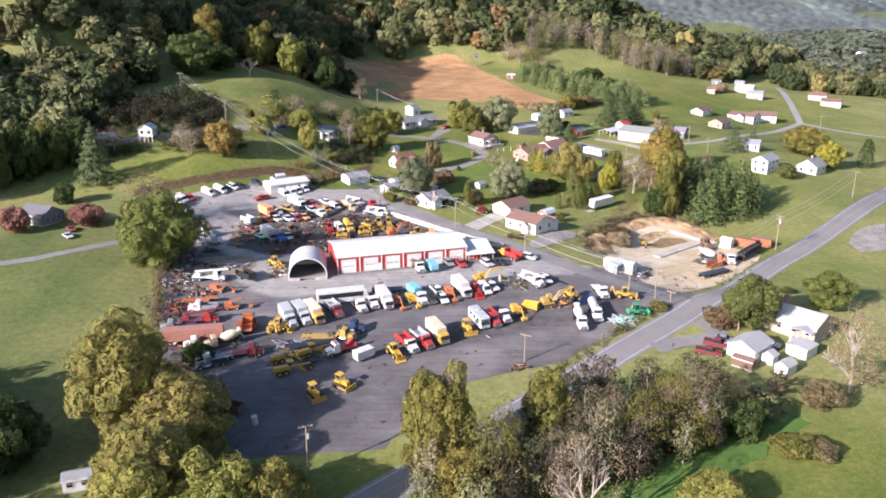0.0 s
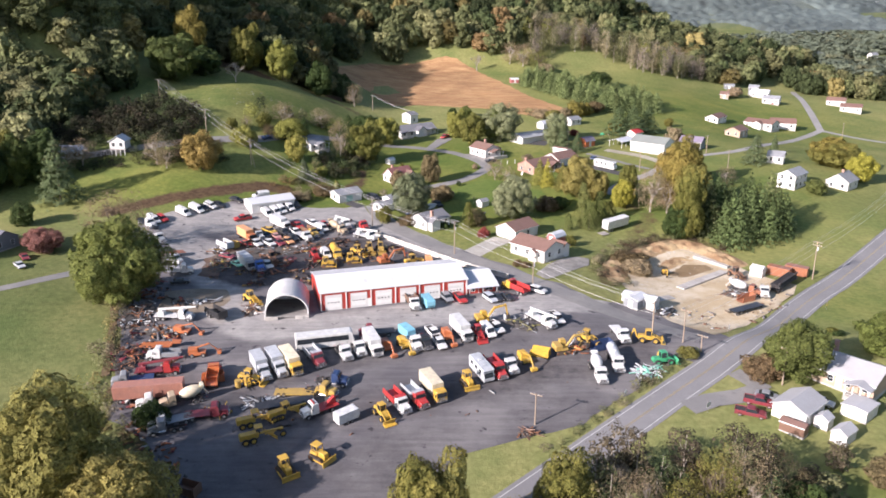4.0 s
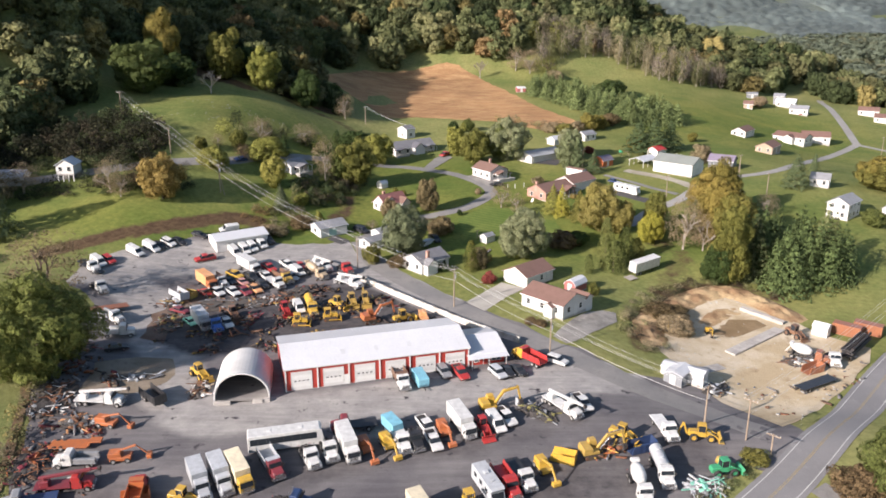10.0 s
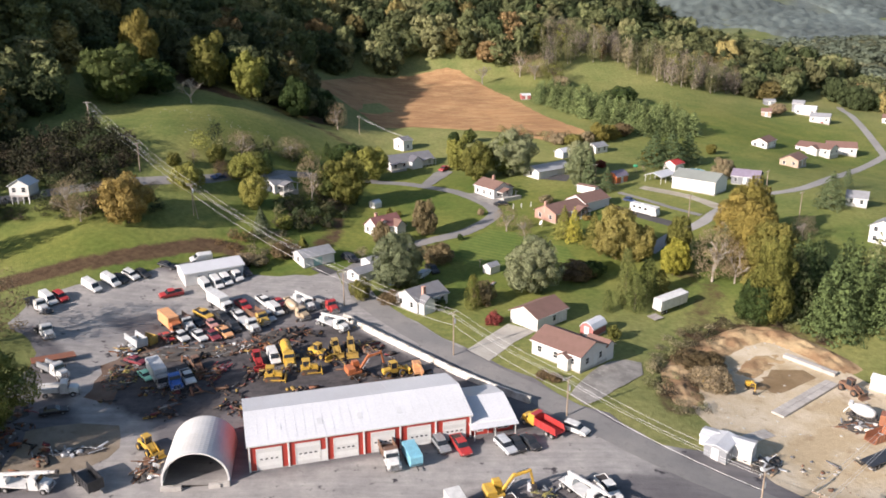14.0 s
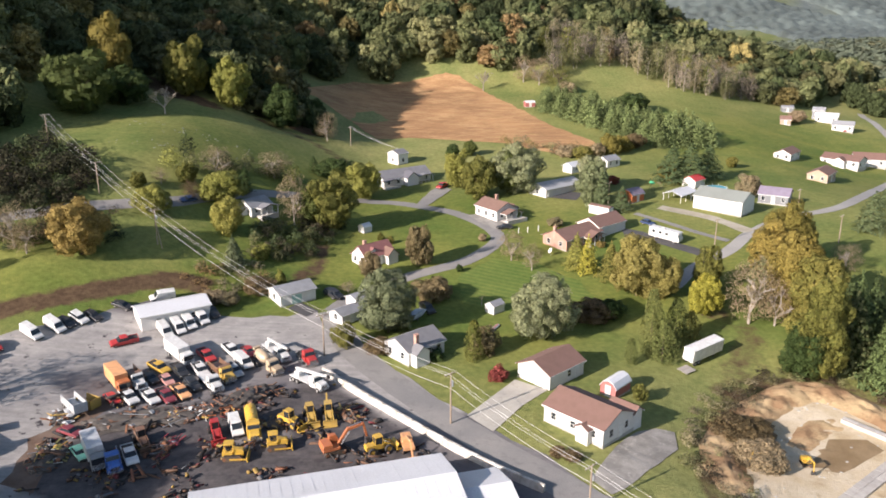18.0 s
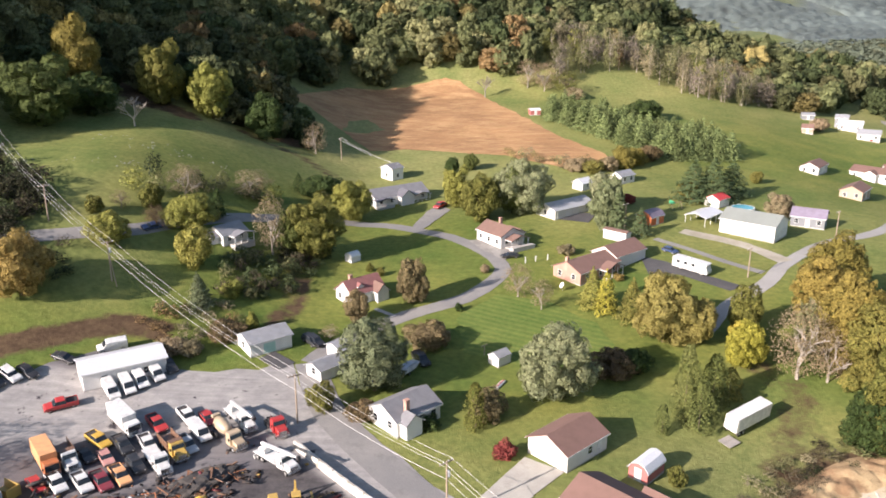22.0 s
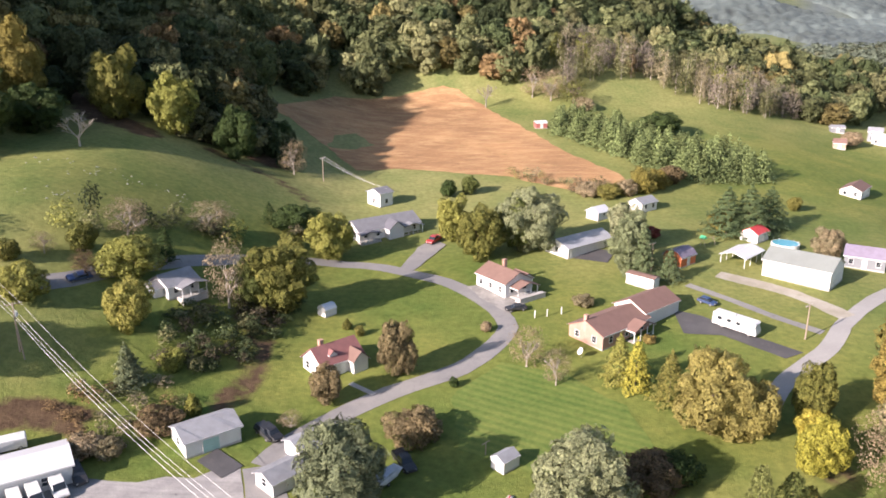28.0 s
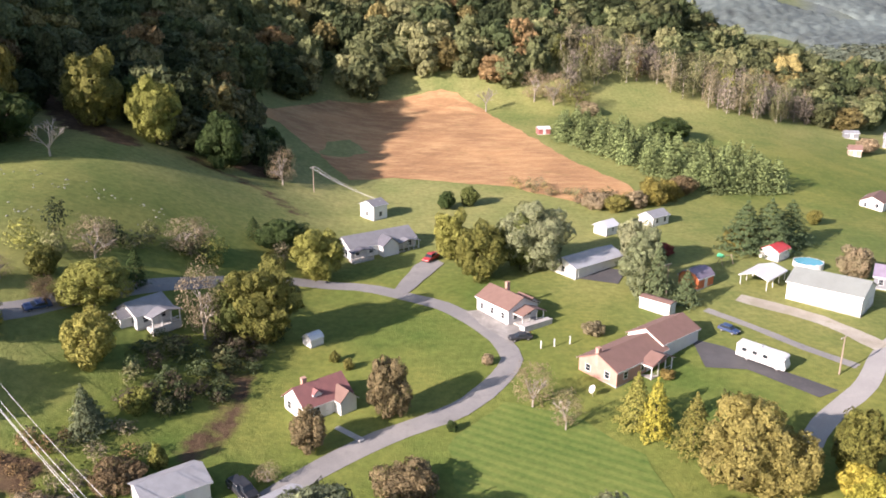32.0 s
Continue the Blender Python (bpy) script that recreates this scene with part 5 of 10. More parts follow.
tree("cone", "dark", -40.4, 390.0, 5.1, 5.0, "dark cedar by the lane")
tree("round", "dark", -33.2, 388.4, 7.5, 11.8, "dark tree by the lane")
tree("round", "lime", -22.6, 376.5, 11.3, 11.0, "yellow-green tree by the farmhouse")
tree("round", "olive", -67.8, 340.7, 5.8, 5.2, "olive tree above the lane")
tree("sparse", "tan", -62.4, 350.9, 9.6, 9.1, "pale bare shrub above the lane")
tree("sparse", "tan", -49.4, 368.4, 8.6, 12.1, "pale bare shrub above the lane")
tree("sparse", "rust", -65.0, 334.6, 4.2, 5.7, "pink-brown shrub above the lane")
tree("cone", "dark", -53.4, 347.5, 7.8, 4.7, "dark cedar above the lane")
tree("round", "lime", -71.2, 322.1, 7.5, 8.5, "yellow-green tree above the lane")
tree("sparse", "tan", -73.6, 336.4, 4.6, 4.8, "tan shrub above the lane")
tree("round", "olive", -78.1, 331.7, 4.1, 4.1, "olive shrub above the lane")
tree("round", "orange", -81.5, 301.3, 12.8, 12.8, "orange-tan autumn tree on the slope")
tree("sparse", "tan", -93.3, 299.1, 7.8, 7.7, "bare brown tree on the slope")
tree("shrub", "rust", 37.5, 288.1, 4.5, 9.9, "russet brush beneath the maple", "shrub", "shrub")
tree("shrub", "dark", 41.2, 288.4, 4.3, 6.6, "dark brush behind the maple", "shrub", "shrub")
tree("column", "cedar", 46.4, 272.3, 14.1, 4.8, "tall columnar cedar with a slender crown")
tree("column", "cedar", 48.1, 269.3, 9.0, 6.0, "columnar cedar with a slender crown")
tree("column", "cedar", 52.3, 275.5, 10.6, 5.3, "columnar cedar with a slender crown")
tree("column", "olive", 56.5, 279.0, 6.0, 5.0, "columnar cedar with a slender crown")
tree("column", "cedar", 41.4, 267.6, 5.4, 2.7, "small columnar cedar with a slender crown")
tree("round", "yellow", 62.5, 289.6, 9.6, 6.8, "bright yellow tree with a full crown")
tree("sparse", "tan", 71.4, 285.5, 15.4, 11.1, "grey bare thicket tree")
tree("sparse", "tan", 76.7, 284.4, 11.8, 7.9, "grey bare thicket tree")
tree("tall", "gold", 82.8, 302.5, 17.6, 11.9, "gold-tipped tall tree with a tall crown")
tree("tall", "gold", 84.1, 286.4, 17.6, 9.0, "gold-tipped tall tree with a tall crown")
tree("tall", "olive", 77.5, 264.0, 21.0, 9.2, "olive tall tree with a tall crown")
tree("tall", "dark", 74.5, 264.5, 11.0, 8.0, "dark green tree above the pit")
tree("shrub", "brown", 12.5, 271.7, 5.2, 6.3, "purple-brown shrub on the lawn", "shrub", "shrub")
tree("column", "olive", 10.1, 268.1, 8.6, 4.0, "tan-green conical shrub with a slender crown")
tree("shrub", "crimson", 14.3, 259.4, 3.1, 3.7, "round crimson shrub in rough grass", "shrub", "shrub")
tree("shrub", "olive", 39.8, 252.9, 3.1, 2.8, "small green shrub by the barn", "shrub", "shrub")
tree("shrub", "rust", 22.3, 233.7, 1.7, 2.6, "russet shrub before the house", "shrub", "shrub")
tree("shrub", "rust", 24.5, 232.7, 1.6, 2.6, "russet shrub before the house", "shrub", "shrub")
tree("tall", "spruce", -8.0, 280.9, 14.5, 12.0, "grey-green pine on the verge")
tree("shrub", "olive", -16.8, 274.3, 5.1, 4.8, "green-gold shrub by the road", "shrub", "shrub")
tree("shrub", "rust", -9.1, 271.3, 3.3, 6.2, "brown shrub before the grey house", "shrub", "shrub")
tree("shrub", "dark", 2.1, 268.5, 2.3, 4.0, "dark clipped shrub by the grey house", "shrub", "shrub")
tree("cone", "spruce", -47.3, 308.5, 6.4, 5.9, "young spruce by the wires")
tree("shrub", "tan", -48.5, 291.0, 3.2, 5.9, "tan roadside brush in rough grass", "shrub", "shrub")
tree("shrub", "tan", -45.0, 291.7, 2.8, 5.2, "tan roadside brush in rough grass", "shrub", "shrub")
tree("shrub", "rust", -39.4, 298.9, 3.4, 7.4, "russet brush by the garage", "shrub", "shrub")
tree("shrub", "lime", -35.3, 303.3, 3.5, 2.6, "narrow green shrub by the garage", "shrub", "shrub")
tree("tall", "olive", -1.6, 120.0, 19.5, 8.8, "olive tree at the creek")
tree("sparse", "tan", 8.4, 119.9, 11.7, 8.1, "bare tan creek tree")
tree("tall", "olive", 19.6, 128.7, 14.5, 8.0, "olive creek tree with a tall crown")
tree("bare", "tan", 26.5, 124.3, 14.0, 8.4, "bare pale creek tree")
tree("sparse", "tan", 31.2, 128.4, 11.5, 6.0, "pinkish bare creek tree")
tree("sparse", "olive", 36.1, 124.0, 13.3, 8.4, "thin olive creek tree with a tall crown")
tree("bare", "tan", 20.8, 114.8, 13.5, 12.1, "bare pale creek tree with drooping limbs")
tree("sparse", "olive", 41.1, 126.9, 16.3, 8.5, "olive creek tree with thin fading leaves")
tree("sparse", "tan", 46.3, 128.9, 14.2, 8.7, "bare tan creek tree")
tree("sparse", "brown", 53.5, 134.4, 10.4, 9.7, "brown creek tree with fading leaves")
tree("shrub", "dark", 55.5, 129.6, 7.2, 7.4, "dark creek thicket in rough grass", "shrub", "shrub")
tree("shrub", "olive", 47.3, 127.7, 7.1, 7.9, "olive creek thicket in rough grass", "shrub", "shrub")
tree("shrub", "rust", 43.2, 137.1, 5.2, 8.4, "russet creek thicket in rough grass", "shrub", "shrub")
tree("round", "green", 72.7, 173.2, 12.3, 11.4, "green maple beside the road")
tree("shrub", "rust", 66.6, 173.9, 4.6, 8.0, "russet shrub beneath the maple", "shrub", "shrub")
tree("tall", "maple", 95.3, 182.3, 9.5, 10.0, "green tree behind the cottage")
tree("sparse", "tan", 82.6, 144.2, 19.2, 12.5, "tall bare tan tree by the cottage")
tree("shrub", "brown", 75.0, 139.6, 5.0, 7.5, "russet shrub at the lawn edge", "shrub", "shrub")
tree("shrub", "dark", 90.7, 193.6, 1.3, 3.8, "dark round hedge in rough grass", "shrub", "shrub")
tree("shrub", "olive", 62.9, 123.5, 3.4, 7.6, "rough scrub in the green field", "shrub", "shrub")
tree("shrub", "brown", 66.6, 122.5, 2.6, 6.0, "rough scrub in the green field", "shrub", "shrub")
tree("shrub", "lime", 43.4, 107.9, 6.7, 10.7, "yellow-green tree in the low field", "shrub", "shrub")
tree("tall", "straw", -57.6, 132.2, 23.0, 16.5, "straw-gold tree at the meadow edge")
tree("tall", "straw", -45.4, 126.3, 15.2, 15.2, "straw-gold tree below the yard")
tree("round", "lime", -33.7, 104.3, 13.1, 13.1, "yellow-green tree below the yard")
tree("round", "olive", -25.2, 105.5, 12.2, 11.4, "olive tree below the yard")
tree("round", "straw", -47.3, 111.1, 14.5, 15.6, "straw-gold tree below the yard")
tree("sparse", "straw", -65.0, 140.5, 17.4, 13.5, "thin straw-gold tree at the meadow edge")
tree("sparse", "lime", -60.4, 146.4, 15.5, 11.5, "thin yellow-green tree at the meadow edge")
tree("round", "dark", -75.0, 121.6, 13.4, 11.8, "dark tree in the low meadow")
tree("round", "lime", -47.2, 103.1, 13.7, 12.9, "yellow-green tree below the yard")
tree("shrub", "dark", -52.0, 157.5, 4.5, 6.1, "dark bush at the yard edge", "shrub", "shrub")
tree("round", "olive", 0.3, 119.6, 19.6, 10.7, "olive tree at the creek")
tree("tall", "gold", 3.9, 110.7, 11.5, 8.2, "golden small creek tree")
tree("bare", "tan", 22.1, 102.0, 21.7, 12.9, "bare pale creek tree with drooping limbs")
tree("sparse", "olive", 8.5, 110.6, 20.0, 11.0, "olive-brown creek tree with thin fading leaves")
tree("cone", "pine", -120.8, 277.1, 20.3, 13.7, "tall dark pine on the west lawn")
tree("round", "rose", -107.3, 235.6, 6.4, 9.5, "pink-red small tree on the west lawn")
tree("round", "rose", -125.6, 228.6, 7.9, 8.3, "pink-red tree beside the west house")
tree("round", "dark", -124.5, 259.4, 7.2, 6.3, "dark small tree on the west lawn")
tree("sparse", "tan", -97.1, 301.1, 10.8, 9.5, "bare tan tree on the slope")
tree("sparse", "tan", -122.6, 300.2, 9.4, 11.5, "bare tan tree by the stilt house")
tree("sparse", "tan", -128.2, 292.0, 13.5, 12.6, "bare tan tree by the stilt house")
tree("round", "rose", -112.5, 241.5, 4.6, 5.0, "small pink-red tree at the lawn edge")
tree("sparse", "rust", -89.2, 303.9, 8.5, 7.3, "russet bare tree on the slope")
tree("cone", "pine", 127.9, 344.7, 11.1, 10.2, "dark pine by the far lane")
tree("cone", "pine", 149.1, 377.1, 7.0, 4.3, "slim dark pine by the far lane")
tree("round", "gold", 163.0, 352.9, 11.6, 16.4, "golden tree by the far houses")
tree("sparse", "tan", 106.5, 314.8, 7.5, 8.0, "bare tan tree by the lane")
tree("round", "yellow", 161.5, 325.9, 10.5, 9.8, "bright yellow tree by the far house")
tree("round", "olive", 163.7, 349.0, 10.7, 19.4, "olive-gold tree by the far house")
tree("column", "dark", 180.2, 331.1, 12.3, 6.7, "dark cedar by the far house")
tree("round", "tan", 106.2, 383.6, 6.9, 7.6, "tan round tree by the hall")
tree("round", "olive", 115.8, 428.5, 4.0, 3.5, "small green tree on the meadow")
tree("tall", "silver", 51.4, 369.7, 14.8, 9.3, "grey-green tree by the pole")
tree("tall", "gold", 81.5, 288.0, 20.0, 11.0, "gold-olive tree above the pit")
tree("tall", "olive", 84.0, 280.7, 18.1, 12.1, "olive tree above the pit")
tree("tall", "gold", 89.9, 312.0, 19.7, 12.4, "gold-olive tree above the pit")
tree("round", "tan", 189.7, 544.5, 6.3, 9.4, "tan tree by the far houses")
tree("round", "green", 135.5, 304.9, 5.2, 7.2, "green tree by the far houses")
tree("shrub", "olive", 90.2, 193.8, 1.7, 2.7, "round dark hedge in rough grass", "shrub", "shrub")
tree("shrub", "rust", 55.6, 244.5, 3.3, 10.4, "brown brush on the pit bank", "shrub", "shrub")
tree("shrub", "tan", 55.6, 235.6, 3.8, 8.1, "grey brush on the pit bank", "shrub", "shrub")
tree("shrub", "olive", 53.8, 182.1, 1.9, 4.3, "rough grass tussock by the gravel", "shrub", "shrub")

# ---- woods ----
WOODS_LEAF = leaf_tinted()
# green paled with grey, so the valley's haze sits in the base colour
HAZY_WOOD = (0.125, 0.148, 0.105)
# "thicket" is dark brush with the hollow's shade put into its colour
TONES = {"dark": (0.055, 0.072, 0.03), "green": (0.115, 0.128, 0.056), "olive": (0.168, 0.168, 0.078), "gold": (0.205, 0.17, 0.065), "orange": (0.185, 0.125, 0.058), "tan": (0.2, 0.175, 0.105), "grey": (0.205, 0.175, 0.14), "pine": (0.155, 0.195, 0.075), "grove": (0.075, 0.103, 0.038), "lime": (0.19, 0.195, 0.05), "brown": (0.068, 0.056, 0.036), "thicket": (0.032, 0.032, 0.018)}
BACK_WOOD = [(-140, 412), (-128, 436), (-98, 452), (-78, 436), (-60, 440), (-50, 458), (-62, 482), (-76, 506), (-52, 552), (4, 582), (28, 582), (44, 572), (62, 566), (72, 574), (86, 588), (104, 586), (122, 576), (140, 563), (160, 566), (181, 584), (207, 588), (255, 644), (292, 680), (322, 706), (312, 760), (240, 860), (-420, 860), (-420, 412)]
WEST_WOOD = [(-420, 240), (-170, 262), (-152, 284), (-142, 300), (-138, 322), (-132, 345), (-133, 372), (-140, 398), (-140, 412), (-420, 412)]


def fill_wood(poly, step, seed, keep=1.0):
    rng = np.random.default_rng(seed)
    px, py = [p[0] for p in poly], [p[1] for p in poly]
    gx, gy = np.meshgrid(np.arange(min(px), max(px), step), np.arange(min(py), max(py), step))
    gx = gx.ravel() + rng.uniform(-0.42, 0.42, gx.size) * step
    gy = gy.ravel() + rng.uniform(-0.42, 0.42, gy.size) * step
    ok = inside(poly, gx, gy) & (rng.uniform(size=gx.size) < keep)
    return np.stack([gx[ok], gy[ok]], 1)


def pick_tones(n, weights, rng):
    names = list(weights)
    p = np.array([weights[k] for k in names], float)
    return [names[i] for i in rng.choice(len(names), n, p=p / p.sum())]


def plant(name, poly, step, seed, weights, hi, wide, n, size, label, kinds=("round", "tall"), keep=1.0, where=None, core=True, stems=False):
    spots = fill_wood(poly, step, seed, keep)
    if where is not None:
        spots = spots[where(spots[:, 0], spots[:, 1])]
    rng = np.random.default_rng(seed + 5)
    m = len(spots)
    tone = [tuple(np.array(TONES[k]) * rng.uniform(0.62, 1.5)) for k in pick_tones(m, weights, rng)]
    kk = [kinds[i] for i in rng.integers(0, len(kinds), m)]
    tall = rng.uniform(hi[0], hi[1], m)
    if stems:
        edge_trunks(name + "_stems", spots, tall, "pale bare stems among " + label, PALE_BARK)
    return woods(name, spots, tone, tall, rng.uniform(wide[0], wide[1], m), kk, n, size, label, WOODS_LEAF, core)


MIXED = {"dark": 3.4, "green": 4.4, "olive": 2.8, "gold": 0.6, "orange": 0.4}


def in_sight(x, y):
    """The slope up to the height where the crowns close the view."""
    return (np.abs(x) < 0.58 * y + 12) & (land(x, y) < 66.0)


CORRIDOR = [(-126, 378), (-132, 402), (-135, 418)]
WEST_CLEARING = [(-166, 318), (-177, 340), (-184, 362)]
BARE_STRIP = [(-128, 465), (-114, 451), (-100, 433)]


def clear(x, y):
    """The grassy gap beside the oak, a small clearing and a bare bank stay free of trees."""
    return (line_gap(x, y, CORRIDOR) > 5.5) & (line_gap(x, y, WEST_CLEARING) > 2.5) & (line_gap(x, y, BARE_STRIP) > 7.0)


plant("hill_woods", BACK_WOOD, 11.2, 11, MIXED, (12, 22), (11.5, 17), 330, 0.03, "dense mixed autumn woods climbing the hillside", where=lambda x, y: (y < 640) & (x < 60) & in_sight(x, y) & clear(x, y))
plant("high_woods", BACK_WOOD, 11.8, 12, MIXED, (12, 23), (12, 18), 75, 0.05, "dense mixed autumn woods on the upper hillside", where=lambda x, y: (y >= 640) & (x < 470) & in_sight(x, y))
plant("crest_woods", BACK_WOOD, 13.0, 27, MIXED, (13, 21), (15, 20), 18, 0.22, "closed woods over the crest of the hill", where=lambda x, y: ~in_sight(x, y), core=False)
plant("bare_edge_woods", BACK_WOOD, 6.6, 13, {"tan": 2.2, "grey": 4.6, "olive": 3.2, "orange": 0.2, "lime": 0.8, "green": 0.8}, (13, 19), (6.5, 9.5), 950, 0.03, "half-bare tan and grey trees along the wood edge", kinds=("tall",), where=lambda x, y: (y < 610) & (x >= 60) & (x < 182), core=False, stems=True)
plant("east_woods", BACK_WOOD, 10.4, 14, MIXED, (11, 19), (11, 16), 260, 0.032, "mixed woods falling towards the valley", where=lambda x, y: (y < 640) & (x >= 60) & ((x >= 182) | (y >= 610)))
plant("west_woods", WEST_WOOD, 10.2, 15, {"dark": 2.0, "green": 4, "olive": 3, "tan": 0.1, "gold": 0.5}, (12, 19), (12, 17), 330, 0.03, "dense green woods on the western slope", where=lambda x, y: (x > -330) & (np.abs(x) < 0.64 * y + 12) & clear(x, y))
plant("slope_thicket", [(-156, 352), (-120, 343), (-114, 354), (-95, 342), (-86, 328), (-92, 317), (-104, 314), (-122, 317), (-140, 305)], 3.5, 16, {"brown": 2, "thicket": 6, "dark": 3, "olive": 0.5}, (3.5, 8.5), (4, 7), 420, 0.048, "tangled dark brown thicket below the pasture, its tone deepened for shade", kinds=("shrub", "tall"), keep=0.9, core=False)
# added to shade the stilt house; the outermost stand out of view
for _k, _t, _x, _y, _h, _w in (("tall", "dark", -132, 289, 16, 9), ("tall", "green", -138, 286, 18, 10), ("round", "dark", -146, 280, 20, 13), ("tall", "olive", -143, 291, 17, 10), ("tall", "dark", -134, 298, 14, 9), ("round", "green", -155, 272, 22, 15), ("round", "dark", -163, 262, 23, 16)):
    tree(_k, _t, _x, _y, _h, _w, "tall dark tree at the edge of the western wood", group="western wood edge")
plant("gully_woods", [(-79, 441), (-62, 447), (-48, 441), (-42, 441), (-41, 451), (-47, 460), (-61, 486), (-72, 489), (-82, 452)], 5.2, 28, {"dark": 5, "brown": 0.6, "green": 2, "olive": 0.6}, (5, 13), (4.5, 8), 380, 0.042, "dark trees and brush filling the gully", kinds=("tall", "shrub"), keep=0.85, stems=True)
plant("bank_top_brush", [(46, 226), (47, 240), (57, 254), (67, 261.5), (76, 264), (86, 256), (88, 253), (77, 267), (66, 266), (54, 258), (43, 242), (42, 226)], 2.6, 29, {"brown": 3, "olive": 2, "tan": 2}, (0.8, 2.6), (2, 3.6), 300, 0.045, "brown brush along the top of the clay cut", kinds=("shrub",), keep=0.8, core=False)
plant("pit_side_brush", [(48.5, 222), (49, 238), (55, 247), (58, 243), (53, 233), (52, 222)], 2.4, 30, {"brown": 4, "tan": 2, "olive": 1}, (0.6, 2.0), (1.8, 3.2), 280, 0.045, "brown brush and roots on the clay bank", kinds=("shrub",), keep=0.7, core=False)
plant("pine_belt", [(51, 511), (64, 487), (75, 473), (86, 457), (99, 453), (118, 460), (122, 474), (112, 484), (98, 490), (84, 505), (66, 524), (56, 530)], 4.5, 17, {"pine": 1}, (8.5, 11.5), (8, 10.5), 700, 0.04, "belt of planted blue-green pines beside the field", kinds=("cone",))
plant("pine_grove", [(84, 262), (90, 257), (97, 259), (109, 262), (112, 272), (106, 282), (92, 280), (83, 272)], 4.4, 18, {"grove": 5, "green": 1}, (13, 17), (7.5, 10), 1350, 0.03, "grove of tall green pines above the building site", kinds=("cone",))
plant("grove_edge", [(77, 262), (84, 264), (84, 280), (80, 300), (72, 302), (74, 290), (80, 282)], 6.4, 19, {"olive": 3, "green": 2, "gold": 1.5, "tan": 2}, (9, 15), (6, 9), 400, 0.034, "mixed olive and gold trees beside the grove", keep=0.8)
plant("creek_thicket", [(-6, 118), (4, 126), (16, 124), (32, 128), (44, 134), (58, 141), (70, 150), (74, 146), (62, 132), (44, 122), (26, 114), (4, 110)], 4.8, 20, {"olive": 3, "brown": 4, "dark": 3, "tan": 1}, (3.5, 8), (4, 6.5), 1008, 0.045, "tangled olive and tan thicket along the creek", kinds=("shrub", "tall"), keep=0.85, core=False)
plant("valley_trees", [(236, 606), (264, 640), (300, 650), (350, 645), (430, 690), (470, 700), (470, 640), (400, 590), (330, 572), (300, 588), (272, 588), (250, 596)], 10.0, 34, MIXED, (10, 17), (9, 14), 100, 0.042, "mixed trees where the valley opens", keep=0.75)
# two woods added out of view; their shadows darken the lower meadow
plant("meadow_wood_south", [(-125, 30), (-74, 48), (-73, 80), (-86, 92), (-125, 64)], 8.5, 48, {"green": 3, "olive": 3, "dark": 1}, (14, 20), (9, 13), 120, 0.05, "unseen tall wood added to shade the lower meadow from the south")
plant("meadow_wood", [(-135, 66), (-88, 80), (-84, 100), (-88, 122), (-98, 138), (-135, 138)], 8.5, 35, {"green": 3, "olive": 3, "dark": 1}, (14, 20), (9, 13), 200, 0.06, "unseen tall wood added along the lower meadow for its shade")
plant("creek_wood", [(-5, 110), (8, 122), (18, 131), (27, 139), (40, 143), (50, 143), (56, 138), (56, 130), (46, 122), (26, 112), (6, 103)], 4.7, 33, {"brown": 3.2, "dark": 2.2, "olive": 3.4, "tan": 1.6, "grey": 0.5, "gold": 0.6}, (7.5, 13), (4.5, 7.5), 1300, 0.028, "tall tangled creek wood of olive and brown trees", kinds=("tall", "shrub"), keep=0.95, stems=True, core=False)
plant("roadside_brush", [(19, 149.5), (33, 163), (48, 178), (54, 184), (57, 183.5), (41, 168.5), (25, 152.5)], 1.7, 21, {"olive": 3, "tan": 1, "green": 3}, (0.7, 2.1), (1.8, 3.0), 240, 0.05, "rough grass and brush between yard and road", kinds=("shrub",), keep=0.8, core=False)
# these three brushes carry part of the hollow's shade in their dark tones
plant("lane_thicket", [(-122, 327), (-97, 325), (-84, 317), (-82, 309), (-90, 303), (-100, 303), (-108, 314), (-120, 318)], 3.6, 36, {"brown": 2.5, "thicket": 4, "dark": 1.5, "olive": 0.8}, (2, 5.5), (3.2, 5.5), 456, 0.038, "low dark brown thicket below the lane, its tone deepened for shade", kinds=("shrub", "tall"), keep=0.7, core=False, where=lambda x, y: np.hypot(x + 113, y - 309) > 6)
plant("slope_brush", [(-150, 288), (-136, 291), (-125, 294), (-104, 298.5), (-88, 301.5), (-75, 307), (-74, 315), (-90, 308), (-106, 303.5), (-124, 302), (-146, 297)], 2.7, 41, {"thicket": 4, "dark": 2, "brown": 2.5, "olive": 0.6}, (1.2, 3.2), (2.8, 4.6), 456, 0.04, "low dark brush on the slope below the stilt house, deepened for shade", kinds=("shrub",), keep=0.8, core=False)
plant("hollow_brush", [(-156, 294), (-126, 299), (-100, 303.5), (-82, 306), (-76, 316), (-84, 325), (-100, 327), (-118, 324), (-156, 318)], 3.2, 47, {"thicket": 5, "dark": 2, "brown": 2, "olive": 0.4}, (1.6, 4.6), (3.2, 5.4), 260, 0.045, "dark tangled brush round the stilt house, its tone deepened for shade", kinds=("shrub",), keep=0.8, where=lambda x, y: (np.hypot(x + 112, y - 309) > 5.5) & (np.hypot(x + 129, y - 306) > 6.5) & (line_gap(x, y, LOOP[-3:]) > 4.0), core=False)
